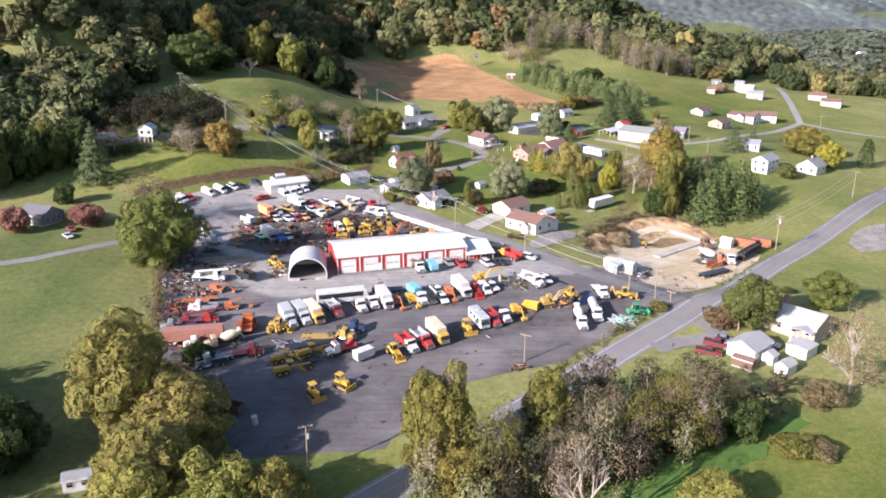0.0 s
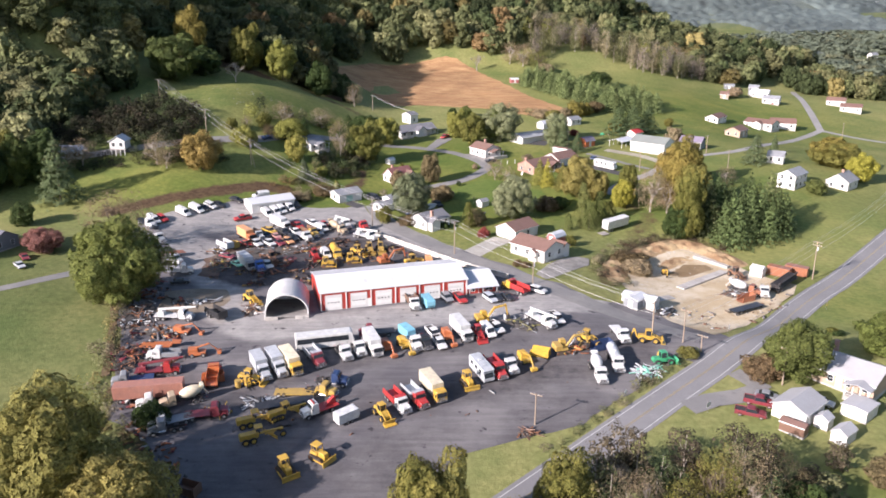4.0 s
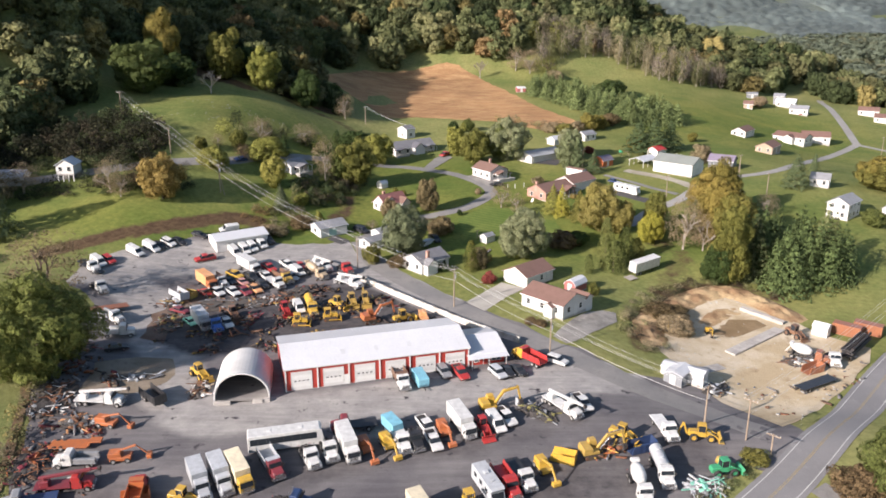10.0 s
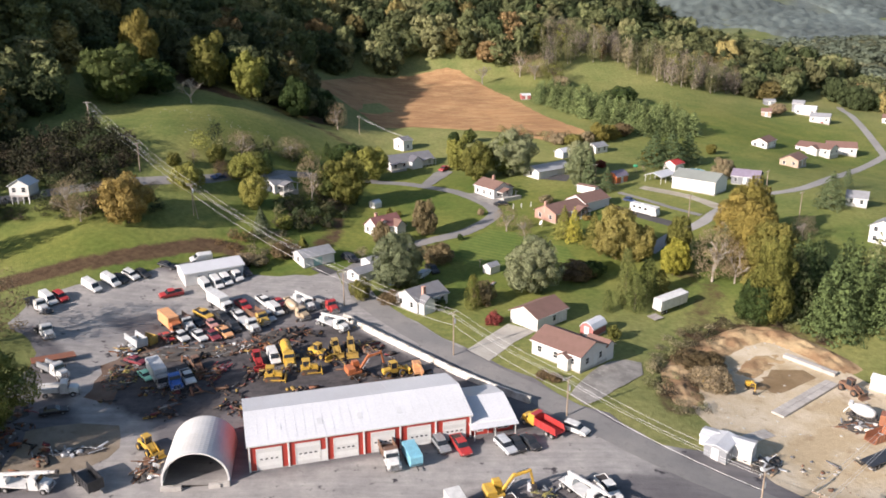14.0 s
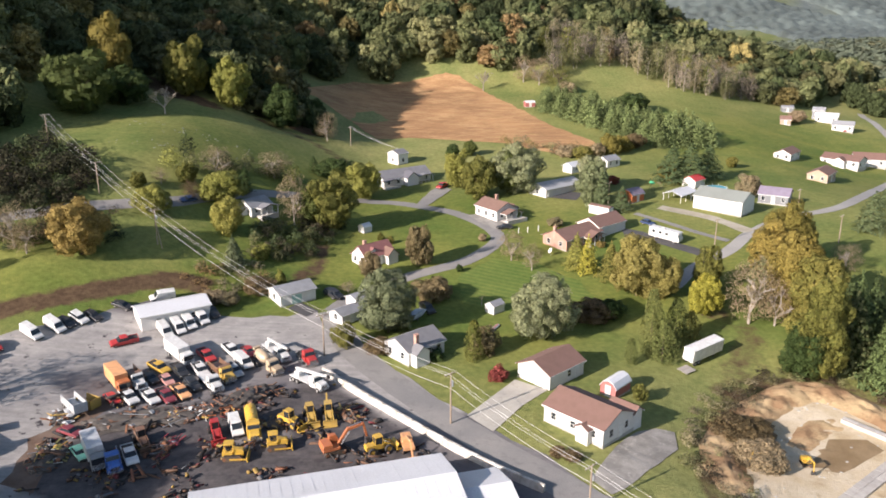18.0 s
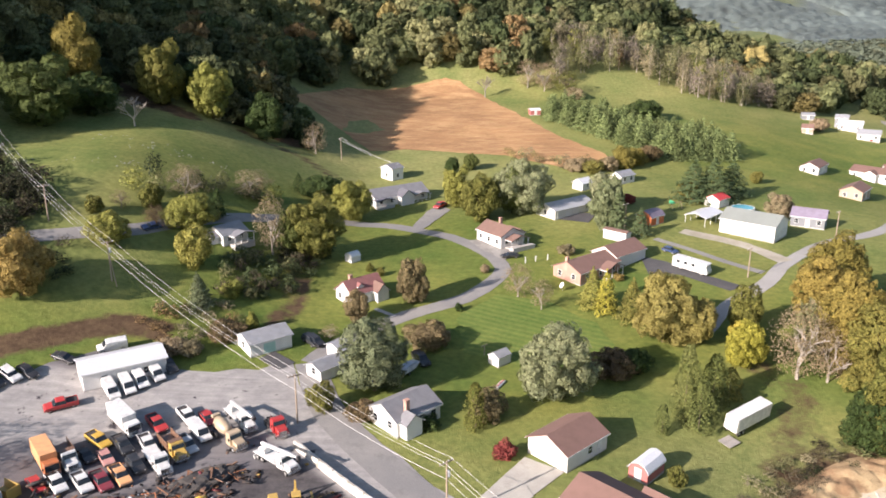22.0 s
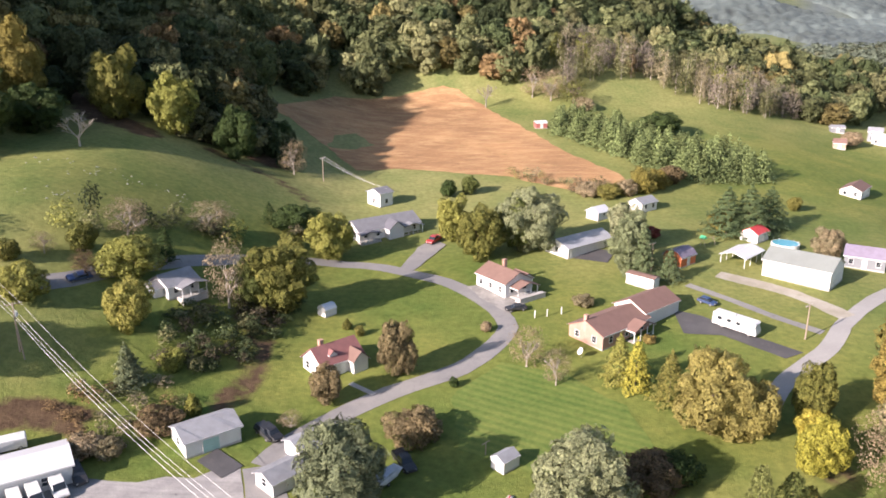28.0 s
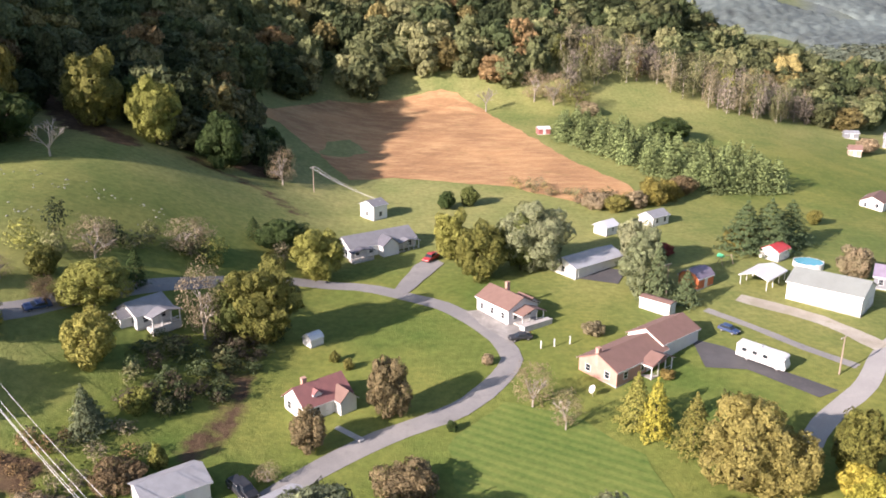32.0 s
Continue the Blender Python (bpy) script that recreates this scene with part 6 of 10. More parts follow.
plant("yard_edge_brush", [(-66, 160), (-72, 178), (-77, 200), (-84, 216), (-80, 222), (-74, 208), (-69, 190), (-64, 176), (-61, 164), (-52, 150), (-46, 137), (-42, 128), (-52, 128), (-60, 146)], 3.4, 22, {"olive": 3, "tan": 3, "gold": 1.5}, (1.5, 4.2), (2.5, 4.5), 320, 0.045, "olive and tan brush along the yard edge", kinds=("shrub",), keep=0.75, core=False)
plant("pit_brush", [(44, 222), (46.5, 238), (55, 252.5), (64, 261), (72, 264), (73, 261.5), (66, 258.5), (57.5, 250), (49.5, 237.5), (48.5, 223)], 2.4, 43, {"brown": 3, "tan": 2, "dark": 1.5, "olive": 1.5}, (0.8, 2.6), (2, 3.6), 416, 0.036, "dry brown brush on the lip of the pit", kinds=("shrub",), keep=0.7, core=False)
plant("gully_brush", [(-46, 316), (-38, 313), (-31, 317), (-28, 327), (-27, 338), (-24, 345), (-30, 352), (-38, 344), (-47, 330)], 3.1, 23, {"dark": 4, "olive": 2, "brown": 1.5}, (2, 4.5), (3, 5), 572, 0.045, "dark brush in the gully below the lane", kinds=("shrub",), keep=0.85, core=False)
plant("bank_brush", [(-58, 296), (-48, 292), (-38, 300), (-36, 310), (-46, 312), (-56, 308)], 3.4, 24, {"orange": 1.5, "tan": 2, "olive": 2}, (1.5, 3.5), (2.5, 4), 360, 0.045, "russet brush above the white shop", kinds=("shrub",), keep=0.8, core=False)
plant("field_hedge", [(26, 452), (44, 438), (61, 432), (68, 440), (62, 447), (46, 446), (30, 458)], 4.2, 25, {"tan": 3, "gold": 2, "olive": 2}, (2, 4), (3, 5), 340, 0.045, "tan and gold hedge below the bean field", kinds=("shrub",), keep=0.8, core=False)
plant("lane_woods", [(-82, 336), (-64, 346), (-50, 360), (-38, 374), (-26, 380), (-30, 386), (-46, 380), (-62, 366), (-78, 352)], 6.2, 26, {"olive": 3, "tan": 3, "dark": 2, "lime": 1.5}, (4, 8), (4, 7), 520, 0.045, "olive and tan trees above the loop lane", kinds=("round", "shrub"), keep=0.7, core=False)


def distant_woods():
    rng = np.random.default_rng(31)
    y = np.sqrt(rng.uniform(780**2, 1560**2, 1400))
    x = y * rng.uniform(0.3, 0.6, 1400) + 40
    patch = np.array([noise.noise(Vector((a * 0.0042, b * 0.0034, 3.0))) + 0.00004 * (b - 1300) for a, b in zip(x, y)])
    ok = (patch > -0.2) & ~inside(BACK_WOOD, x, y)
    s = np.stack([x[ok], y[ok]], 1)
    m = len(s)
    tone = np.array(HAZY_WOOD)[None] * rng.uniform(0.7, 1.25, (m, 1)) * np.where(rng.uniform(size=(m, 1)) < 0.14, (1.15, 1.0, 0.85), (1.0, 1.0, 1.0))
    woods("distant_woods", s, [tuple(t) for t in tone], rng.uniform(9, 15, m), rng.uniform(12, 19, m), ["round"] * m, 60, 0.19, "far valley woods with haze mixed into their grey-green", WOODS_LEAF, False)


def far_hill_canopy():
    """The closed woods on the hills across the valley: one knobbly sheet of crowns, open at the fields."""
    ys = np.arange(1460.0, 3000.0, 7.5)
    us = np.arange(0.2, 0.66, 0.003)
    gu, gy = np.meshgrid(us, ys)
    gx = gu * gy + 40.0
    rng = np.random.default_rng(61)
    gx = gx + rng.uniform(-2.2, 2.2, gx.shape)
    gy = gy + rng.uniform(-2.2, 2.2, gy.shape)
    flat = list(zip(gx.ravel(), gy.ravel()))
    patch = np.array([noise.noise(Vector((a * 0.0042, b * 0.0034, 3.0))) + 0.00004 * (b - 1300) for a, b in flat]).reshape(gx.shape)
    crown = np.array([noise.voronoi(Vector((a / 20.0, b / 20.0, 0.5)))[0][0] for a, b in flat]).reshape(gx.shape)
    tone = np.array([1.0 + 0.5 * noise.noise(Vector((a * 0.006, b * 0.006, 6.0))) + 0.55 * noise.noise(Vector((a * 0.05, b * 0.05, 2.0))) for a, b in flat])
    wood = _s((patch + 0.24) / 0.04)
    gz = land(gx, gy) - 5.0 + wood * (13.0 + 13.0 * (0.5 - crown))
    nx, ny = gx.shape[1], gx.shape[0]
    i = np.arange((nx - 1) * (ny - 1))
    a = (i // (nx - 1)) * nx + i % (nx - 1)
    me = bpy.data.meshes.new("far_hill_woods")
    fill_mesh(me, np.stack([gx, gy, gz], -1).reshape(-1, 3), np.stack([a, a + 1, a + nx + 1, a + nx], 1))
    # blue-grey instead of leaf green: the air's haze is painted into the tone
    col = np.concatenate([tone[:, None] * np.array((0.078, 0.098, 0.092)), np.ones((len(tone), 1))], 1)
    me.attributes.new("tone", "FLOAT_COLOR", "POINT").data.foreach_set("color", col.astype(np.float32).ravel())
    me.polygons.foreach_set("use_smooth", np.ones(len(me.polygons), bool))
    me.materials.append(leaf_tinted("hazy_foliage", False))
    return tagged(new("far_hill_woods", me), "woods on the hills across the valley with haze in their grey-green", "woods", kind="stuff")


distant_woods()
far_hill_canopy()

# ---- houses, garages and sheds ----
house("white garage with brown shingle roof and wide concrete drive", 23.6, 255.1, 43, 10.1, 7.9, 2.9, 1.9, WALL_WHITE, ROOF_BROWN, wins="F1 R1", doors="F0.8", garages="L0.28 L0.72", name="garage", category="garage")
_h = house("white bungalow with brown shingle roof", 21.3, 244.5, -46, 12.2, 8.8, 3.1, 1.9, WALL_WHITE, ROOF_BROWN, wins="F3 R2 B2", doors="R0.55")
wing(_h, 7.2, 8.6, 0, 5.0, 2.6, 2.7, 0.9, WALL_WHITE, ROOF_BROWN)
wing(_h, 7.6, -1.2, 0, 2.4, 1.3, 2.5, 0.7, WALL_WHITE, ROOF_BROWN, "y")
house("white metal workshop with shallow white roof", -59.7, 277.4, 32, 14.6, 7.6, 3.3, 1.1, WALL_WHITE, ROOF_METAL, wins="F2 L1", garages="L0.6", name="workshop", category="workshop")
house("white garage with grey roof and pale green door", -33.2, 292.0, 38, 9.0, 6.4, 2.7, 1.3, WALL_WHITE, ROOF_GREY, wins="L1", garages="F0.45", door_mat=DOOR_GREEN, name="garage", category="garage")
house("small faded red barn with white gambrel roof", 35.2, 252.3, 47, 5.2, 3.2, 1.9, 1.2, WALL_PINK, ROOF_METAL, doors="L0.5", over=0.15, gambrel=True, name="shed", category="shed")
_h = house("white cottage with slate-grey roof and brick chimney", -2.9, 265.0, 43, 9.6, 7.6, 2.9, 1.9, WALL_WHITE, ROOF_SLATE, wins="F3 L2", doors="F0.4", chimney=(2.6, 0.6))
wing(_h, 0.6, -1.7, 0, 3.4, 2.0, 2.7, 1.3, WALL_WHITE, ROOF_SLATE, "y")
house("small white outbuilding with grey roof", -18.2, 283.7, 47, 5.8, 4.4, 2.3, 0.9, WALL_WHITE, ROOF_GREY, doors="F0.5", wins="L1", name="outbuilding", category="outbuilding")
house("small white outbuilding with weathered grey roof", -15.6, 291.8, 43, 5.0, 4.6, 2.3, 0.9, WALL_WHITE, ROOF_GREY, doors="F0.5", name="outbuilding", category="outbuilding")
_h = house("small white house with maroon roof, dormer and porch", -15.9, 316.6, 42, 9.2, 6.4, 2.8, 2.5, WALL_WHITE, ROOF_RED, wins="F2 L2 R1", doors="F0.5", chimney=(2.2, 3.6))
wing(_h, 5.8, -1.8, 0, 3.2, 3.0, 2.7, 1.5, WALL_WHITE, ROOF_TAN, "y")
wing(_h, 2.4, 0.9, 0, 1.5, 2.0, 4.0, 0.6, WALL_WHITE, ROOF_RED, "y", 0.12)
house("white rounded plastic garden shed", -18.9, 341.9, 48, 3.1, 2.5, 1.5, 0.9, WALL_WHITE, ROOF_METAL, over=0.06, gambrel=True, doors="L0.5", name="shed", category="shed")
_h = house("white house with grey roof and front porch", -48.9, 334.3, 52, 7.2, 6.4, 2.7, 1.8, WALL_WHITE, ROOF_GREY, wins="F2 L2", doors="F0.5")
porch(_h, 1.6, 7.6, -2.4, 0.0, 2.4, 0.7, ROOF_SLATE, 4)
wing(_h, -2.2, 1.5, 0, 2.4, 4.2, 2.4, 0.9, WALL_WHITE, ROOF_SLATE)
_h = house("long white farmhouse with grey roof", -16.5, 389.4, 36, 19.5, 8.0, 2.9, 2.2, WALL_WHITE, ROOF_SLATE, wins="F5 L2", doors="F0.55")
wing(_h, 8.0, -2.6, 0, 4.6, 4.0, 2.9, 1.8, WALL_WHITE, ROOF_DARK, "y")
porch(_h, 12.7, 19.2, -2.2, 0.0, 2.5, 0.8, ROOF_SLATE, 5)
porch(_h, -0.6, 5.4, -2.4, 0.0, 2.4, 0.6, ROOF_DARK, 4)
house("tall white outbuilding behind the farmhouse", -13.3, 420.3, 45, 5.0, 6.0, 4.2, 1.2, WALL_WHITE, ROOF_SLATE, wins="F1 L1", name="outbuilding", category="outbuilding")
_h = house("white and brick bungalow with russet roof", 19.9, 352.6, 36, 7.6, 10.4, 3.3, 2.0, WALL_WHITE, ROOF_TAN, ridge="y", wins="F2 L3", doors="R0.3", chimney=(5.6, 7.0))
wing(_h, 6.4, 1.4, 0, 3.0, 4.2, 2.9, 1.0, WALL_WHITE, ROOF_TAN, "y")
porch(_h, 1.4, 7.4, -2.8, 0.0, 2.5, 1.0, ROOF_TAN, 4)
_bm = bmesh.new()
box(_bm, 0.6, 8.2, -4.4, -2.82, -1.4, 0.9)
box(_bm, 0.6, 8.2, -4.5, -4.3, 0.9, 1.05)
part("terrace", _bm, CONCRETE, _h)
house("low white ranch house with blue-grey roof and two garage doors", 37.6, 377.6, 39, 17.0, 8.0, 2.7, 1.6, WALL_WHITE, surf("blue_grey_shingle", (0.33, 0.345, 0.37), (0.26, 0.27, 0.29), 0.7, 16.0, 0.7, 0.9, 0, 0.35), wins="L1 R1", garages="F0.14 F0.34", doors="F0.6")
_h = house("brick house with brown shingle roof and white gable", 37.2, 328.1, 41, 15.2, 8.6, 3.0, 2.0, WALL_BRICK, ROOF_BROWN, wins="F3 L2", doors="F0.62", chimney=(0.35, 4.6))
wing(_h, 14.6, 0.6, 0, 12.0, 8.0, 3.9, 2.0, WALL_WHITE, ROOF_BROWN)
porch(_h, 7.0, 13.6, -2.4, 0.0, 2.7, 1.3, ROOF_BROWN, 4)
house("long narrow white shed with reddish roof", 49.0, 362.2, -44, 7.2, 2.6, 2.4, 0.3, WALL_WHITE, ROOF_TAN, over=0.15, doors="R0.5", name="shed", category="shed")
house("orange-red barn with purple-grey roof", 64.5, 371.5, 40, 6.2, 5.2, 2.5, 1.5, WALL_ORANGE, ROOF_PURPLE, gambrel=True, over=0.2, doors="F0.5", name="barn", category="barn")
house("large white metal hall with sage-grey roof", 83.1, 367.9, -41, 15.5, 10.0, 4.2, 2.2, WALL_WHITE, ROOF_GREEN, wins="R1", doors="R0.3", garages="R0.65", name="hall", category="hall")
house("small white shed with bright red roof", 90.7, 391.5, 43, 6.4, 5.0, 2.4, 1.4, WALL_WHITE, ROOF_SCARLET, over=0.2, doors="F0.6", name="shed", category="shed")
house("grey-sided house with purple-grey roof", 106.5, 375.5, -30, 9.2, 8.0, 3.0, 1.8, WALL_GREY, ROOF_PURPLE, wins="F3", doors="F0.5")
house("white house with brown roof on the far meadow", 148.9, 451.9, 50, 12.0, 7.0, 2.8, 1.7, WALL_WHITE, ROOF_BROWN, wins="F3 L2", doors="F0.5")
house("tan brick house with brown roof", 147.2, 414.2, 50, 11.0, 7.4, 3.0, 1.8, WALL_TAN, ROOF_BROWN, wins="F3 L2", doors="F0.5")
_h = house("long white house with brown roof", 168.4, 466.5, -48, 16.0, 9.0, 3.0, 1.8, WALL_WHITE, ROOF_BROWN, wins="F4 R2", doors="F0.5")
wing(_h, 6.0, -2.4, 0, 5.0, 3.5, 2.9, 1.4, WALL_WHITE, ROOF_TAN, "y")
house("white house with grey roof by the far lane", 204.0, 534.0, -30, 10.0, 7.5, 3.0, 1.8, WALL_WHITE, ROOF_GREY, wins="F3", doors="F0.5")
house("white house with pale roof by the far lane", 203.0, 552.0, -30, 11.0, 7.5, 3.0, 1.8, WALL_WHITE, ROOF_METAL, wins="F3", doors="F0.5")
house("small grey shed at the meadow edge", 192.0, 569.0, -10, 6.0, 4.0, 2.4, 1.0, WALL_GREY, ROOF_GREY, doors="F0.5", name="shed", category="shed")
house("small tan barn on the far meadow", 178.0, 536.0, -20, 5.0, 4.5, 2.6, 1.6, WALL_TAN, ROOF_TAN, doors="F0.5", name="barn", category="barn")
house("white house with brown roof across the far lane", 251.0, 547.0, -30, 11.0, 8.0, 3.0, 1.9, WALL_WHITE, ROOF_TAN, wins="F3", doors="F0.5")
house("white house with russet roof across the far lane", 252.0, 530.0, -30, 12.0, 8.0, 3.0, 1.9, WALL_WHITE, ROOF_BROWN, wins="F3", doors="F0.5")
house("tall two-storey white house", 129.5, 309.0, 44, 10.0, 6.6, 5.2, 1.8, WALL_WHITE, ROOF_GREY, wins="F3 L2", doors="F0.3")
house("white house with tan porch and steep roof", 150.0, 311.0, 44, 9.5, 8.0, 3.2, 2.6, WALL_WHITE, ROOF_GREY, wins="F2 L2", doors="L0.4", chimney=(4.5, 4.0))
house("small white house with grey roof by the pine", 134.0, 347.0, -30, 6.2, 6.0, 2.8, 1.8, WALL_WHITE, ROOF_GREY, wins="F2 R1", doors="F0.5")
_h = house("tan brick cottage with pale grey roof and porch", 75.1, 173.5, -48, 13.2, 10.4, 2.9, 2.1, WALL_TAN, ROOF_PALE, wins="F4 L2", doors="F0.5", chimney=(2.0, 9.0))
porch(_h, 8.6, 13.2, -2.6, 0.0, 2.5, 0.6, ROOF_PALE, 4)
house("white two-car garage with pale metal roof", 67.4, 155.3, 42, 7.8, 6.4, 2.9, 1.5, WALL_WHITE, ROOF_PALE, garages="L0.5", doors="F0.7", name="garage", category="garage")
house("dark brown lean-to shed beside the garage", 62.6, 155.2, -45, 4.4, 2.2, 1.9, 0.4, DOOR_BROWN, ROOF_BROWN, over=0.15, name="shed", category="shed")
house("small white garden shed", 71.1, 154.6, 42, 2.5, 2.5, 1.9, 0.8, WALL_WHITE, ROOF_PALE, over=0.1, doors="L0.5", name="shed", category="shed")
house("white garden shed with pale roof", 72.2, 149.8, 40, 4.0, 2.8, 2.0, 0.9, WALL_WHITE, ROOF_PALE, over=0.12, doors="L0.5", name="shed", category="shed")
house("low white flat-roofed outbuilding", 79.2, 156.8, 41, 5.2, 4.6, 2.3, 0.3, WALL_WHITE, ROOF_PALE, over=0.15, doors="F0.5", name="outbuilding", category="outbuilding")
house("grey-blue house with dark roof", -129.0, 238.0, -25, 10.0, 8.0, 3.0, 2.2, WALL_GREY, ROOF_DARK, wins="F3 R2", doors="F0.5")
house("white weathered house among bare trees", -132.6, 303.5, 5, 8.0, 6.5, 2.8, 1.6, WALL_WHITE, ROOF_METAL, wins="F2", doors="F0.5")
house("small white house behind the ranch house", 50.6, 408.0, 40, 5.0, 4.4, 2.5, 1.2, WALL_WHITE, ROOF_METAL, wins="F1", doors="F0.7", name="outbuilding", category="outbuilding")
house("small white house below the field hedge", 65.0, 415.6, 38, 7.0, 5.0, 2.7, 1.3, WALL_WHITE, ROOF_GREY, wins="F2", doors="F0.5")
house("small white garden shed with grey roof", 15.3, 289.5, 43, 3.5, 2.7, 1.8, 0.8, WALL_WHITE, ROOF_GREY, over=0.1, doors="L0.5", name="shed", category="shed")
house("small red field shed with white roof", 44.3, 518.0, 12, 4.8, 3.4, 2.2, 0.7, WALL_PINK, ROOF_METAL, over=0.15, doors="F0.5", name="shed", category="shed")
house("white site hut on the building site", 87.3, 236.6, -42, 3.4, 2.6, 2.3, 0.6, WALL_WHITE, ROOF_METAL, over=0.1, doors="F0.5", name="site_hut", category="hut")
house("long low white site shed", 46.6, 213.9, -35, 8.6, 3.2, 2.3, 0.4, WALL_WHITE, ROOF_METAL, over=0.1, doors="F0.6", name="site_shed", category="shed")
house("weathered grey metal site shed", 49.2, 208.2, 50, 5.6, 3.8, 2.3, 0.5, WALL_GREY, ROOF_METAL, over=0.1, doors="L0.5", name="site_shed", category="shed")

house("small white garden shed with grey roof beneath the trees", -62.4, 114.6, 20, 4.6, 3.2, 2.2, 0.7, WALL_WHITE, ROOF_GREY, over=0.15, wins="F2", name="shed", category="shed")
house("long house with broad brown roof and white gable", 184.0, 468.5, -20, 13.0, 9.0, 3.0, 2.2, WALL_WHITE, ROOF_BROWN, wins="F3 R2", doors="F0.5")
house("tall grey house behind the far lane", 203.5, 557.0, -30, 6.0, 6.0, 4.8, 1.6, WALL_GREY, ROOF_GREY, wins="F2", doors="F0.5")
house("pale house half hidden in the valley trees", 289.0, 613.0, -20, 10.0, 7.0, 3.0, 1.6, WALL_WHITE, ROOF_PALE, wins="F2", doors="F0.5")

# the house on stilts
_h = house("small white house raised on tall stilts", -115.0, 306.1, 2, 5.2, 6.0, 2.9, 1.6, WALL_WHITE, ROOF_METAL, ridge="y", wins="F2", name="house", lift=2.3, base=0.0)
for _x in (0.3, 1.8, 3.4, 4.9):
    for _y in (0.3, 5.7):
        shared("stilt", 1, lambda bm: box(bm, -0.13, 0.13, -0.13, 0.13, -3.4, 0.0), TRIM, _h, at=pose(_x, _y, 0))

# open carport
_c = thing("carport", pose(80.3, 371.8, ground_z(80.3, 371.8) + 0.1, 0, 0, 46), "white metal carport on thin posts", "carport")
gable_roof(_c, 10.4, 6.4, 2.5, 1.0, 0.3, ROOF_METAL, name="roof")
for _x in (0.1, 3.5, 7.0, 10.3):
    for _y in (0.1, 6.3):
        shared("post", 1, lambda bm: box(bm, -0.07, 0.07, -0.07, 0.07, -0.5, 2.55), TRIM, _c, at=pose(_x, _y, 0))


# ---- the red truck shop ----
def truck_shop():
    L, W, h, rise = 36.4, 15.8, 4.6, 1.7
    z = -0.3
    root = thing("truck_shop", pose(-27.2, 203.1, z, 0, 0, 16), "long red metal truck shop with white roof and six white doors", "workshop")
    gable_walls(root, L, W, h, rise, WALL_RED, base=-1.0)
    r = gable_roof(root, L, W, h, rise, 0.25, ROOF_METAL)
    for k in range(25):
        for s in (0, 1):
            x = 0.2 + k * 1.5
            sl = math.degrees(math.atan2(rise, W / 2)) * (1 if s == 0 else -1)
            shared("roof_seam", 1, lambda bm: box(bm, -0.02, 0.02, 0.0, 8.2, 0.0, 0.022), ROOF_METAL, r, at=pose(x, -0.2, h + 0.1, sl, 0, 0) if s == 0 else pose(x, W + 0.2, h + 0.1, -sl, 0, 180) @ pose(0, 0, 0, 0, 0, 0))
    for k in range(6):
        x = (k + 0.5) * L / 6 + 0.1
        d = shared("overhead_door", 1, shop_door, TRIM, root, at=pose(x, 0, 0.1, 0, 0, 180))
        for i in range(6):
            shared("door_panel", "shop", lambda bm: box(bm, -1.83, 1.83, 0.04, 0.06, 0.02, 0.58), TRIM, d, at=pose(0, 0, 0.6 * i))
        for i in range(4):
            shared("pane", "shop", lambda bm: box(bm, -0.2, 0.2, 0.03, 0.085, 0, 0.22), GLASS, d, at=pose(-1.2 + 0.8 * i, 0, 1.75))
        shared("door_frame", "shop", lambda bm: (box(bm, -2.0, -1.85, -0.02, 0.1, 0, 3.75), box(bm, 1.85, 2.0, -0.02, 0.1, 0, 3.75), box(bm, -1.85, 1.85, -0.02, 0.1, 3.6, 3.75)), TRIM, d)
    for k in range(7):
        shared("downpipe", 1, lambda bm: box(bm, -0.13, 0.13, -0.16, 0.0, -0.2, 4.5), TRIM, root, at=pose(0.14 + k * (L - 0.28) / 6, 0, 0))
    add_door(root, "F", 0.315, L, W, mat=TRIM)
    bm = bmesh.new()
    box(bm, -0.05, L + 0.05, -0.05, W + 0.05, -1.4, 0.15)
    part("foundation", bm, CONCRETE, root)
    for k in range(5):
        shared("roof_light", 1, lambda bm: box(bm, -0.4, 0.4, 0, 1.5, 0, 0.03), surf("roof_light", (0.57, 0.58, 0.59), None, 0.5, 4.0, 0.3, 0.4), r, at=pose(5.0 + k * 6.6, 2.5, h + 0.16 + 2.5 * rise / (W / 2), math.degrees(math.atan2(rise, W / 2)), 0, 0))
    # low office wing
    o = new("office")
    o.parent = root
    o.matrix_basis = pose(L, 0.3, 0)
    gable_walls(o, 7.6, 12.0, 2.9, 1.5, WALL_RED, base=-1.0)
    gable_roof(o, 7.6, 12.0, 2.9, 1.5, 0.4, ROOF_METAL, name="office_roof")
    for f in (0.22, 0.7, 0.84):
        add_window(o, "F", f, 7.6, 12.0, 0.9, 1.1, 1.1)
    add_door(o, "F", 0.48, 7.6, 12.0, mat=WALL_RED)
    bm = bmesh.new()
    prism(bm, [(-1.9, 2.45), (-0.42, 2.72), (-0.42, 2.84), (-1.9, 2.57)], -0.4, 8.0)
    a = part("awning", bm, ROOF_METAL, o)
    a.matrix_basis = pose(7.6, 0, 0, 0, 0, 90)
    for x in (0.2, 3.8, 7.4):
        shared("awning_post", 1, lambda bm: box(bm, -0.06, 0.06, -0.06, 0.06, -0.3, 2.48), TRIM, o, at=pose(x, -1.75, 0))
    return root


def shop_door(bm):
    box(bm, -1.85, 1.85, -0.02, 0.04, 0, 3.6)


truck_shop()


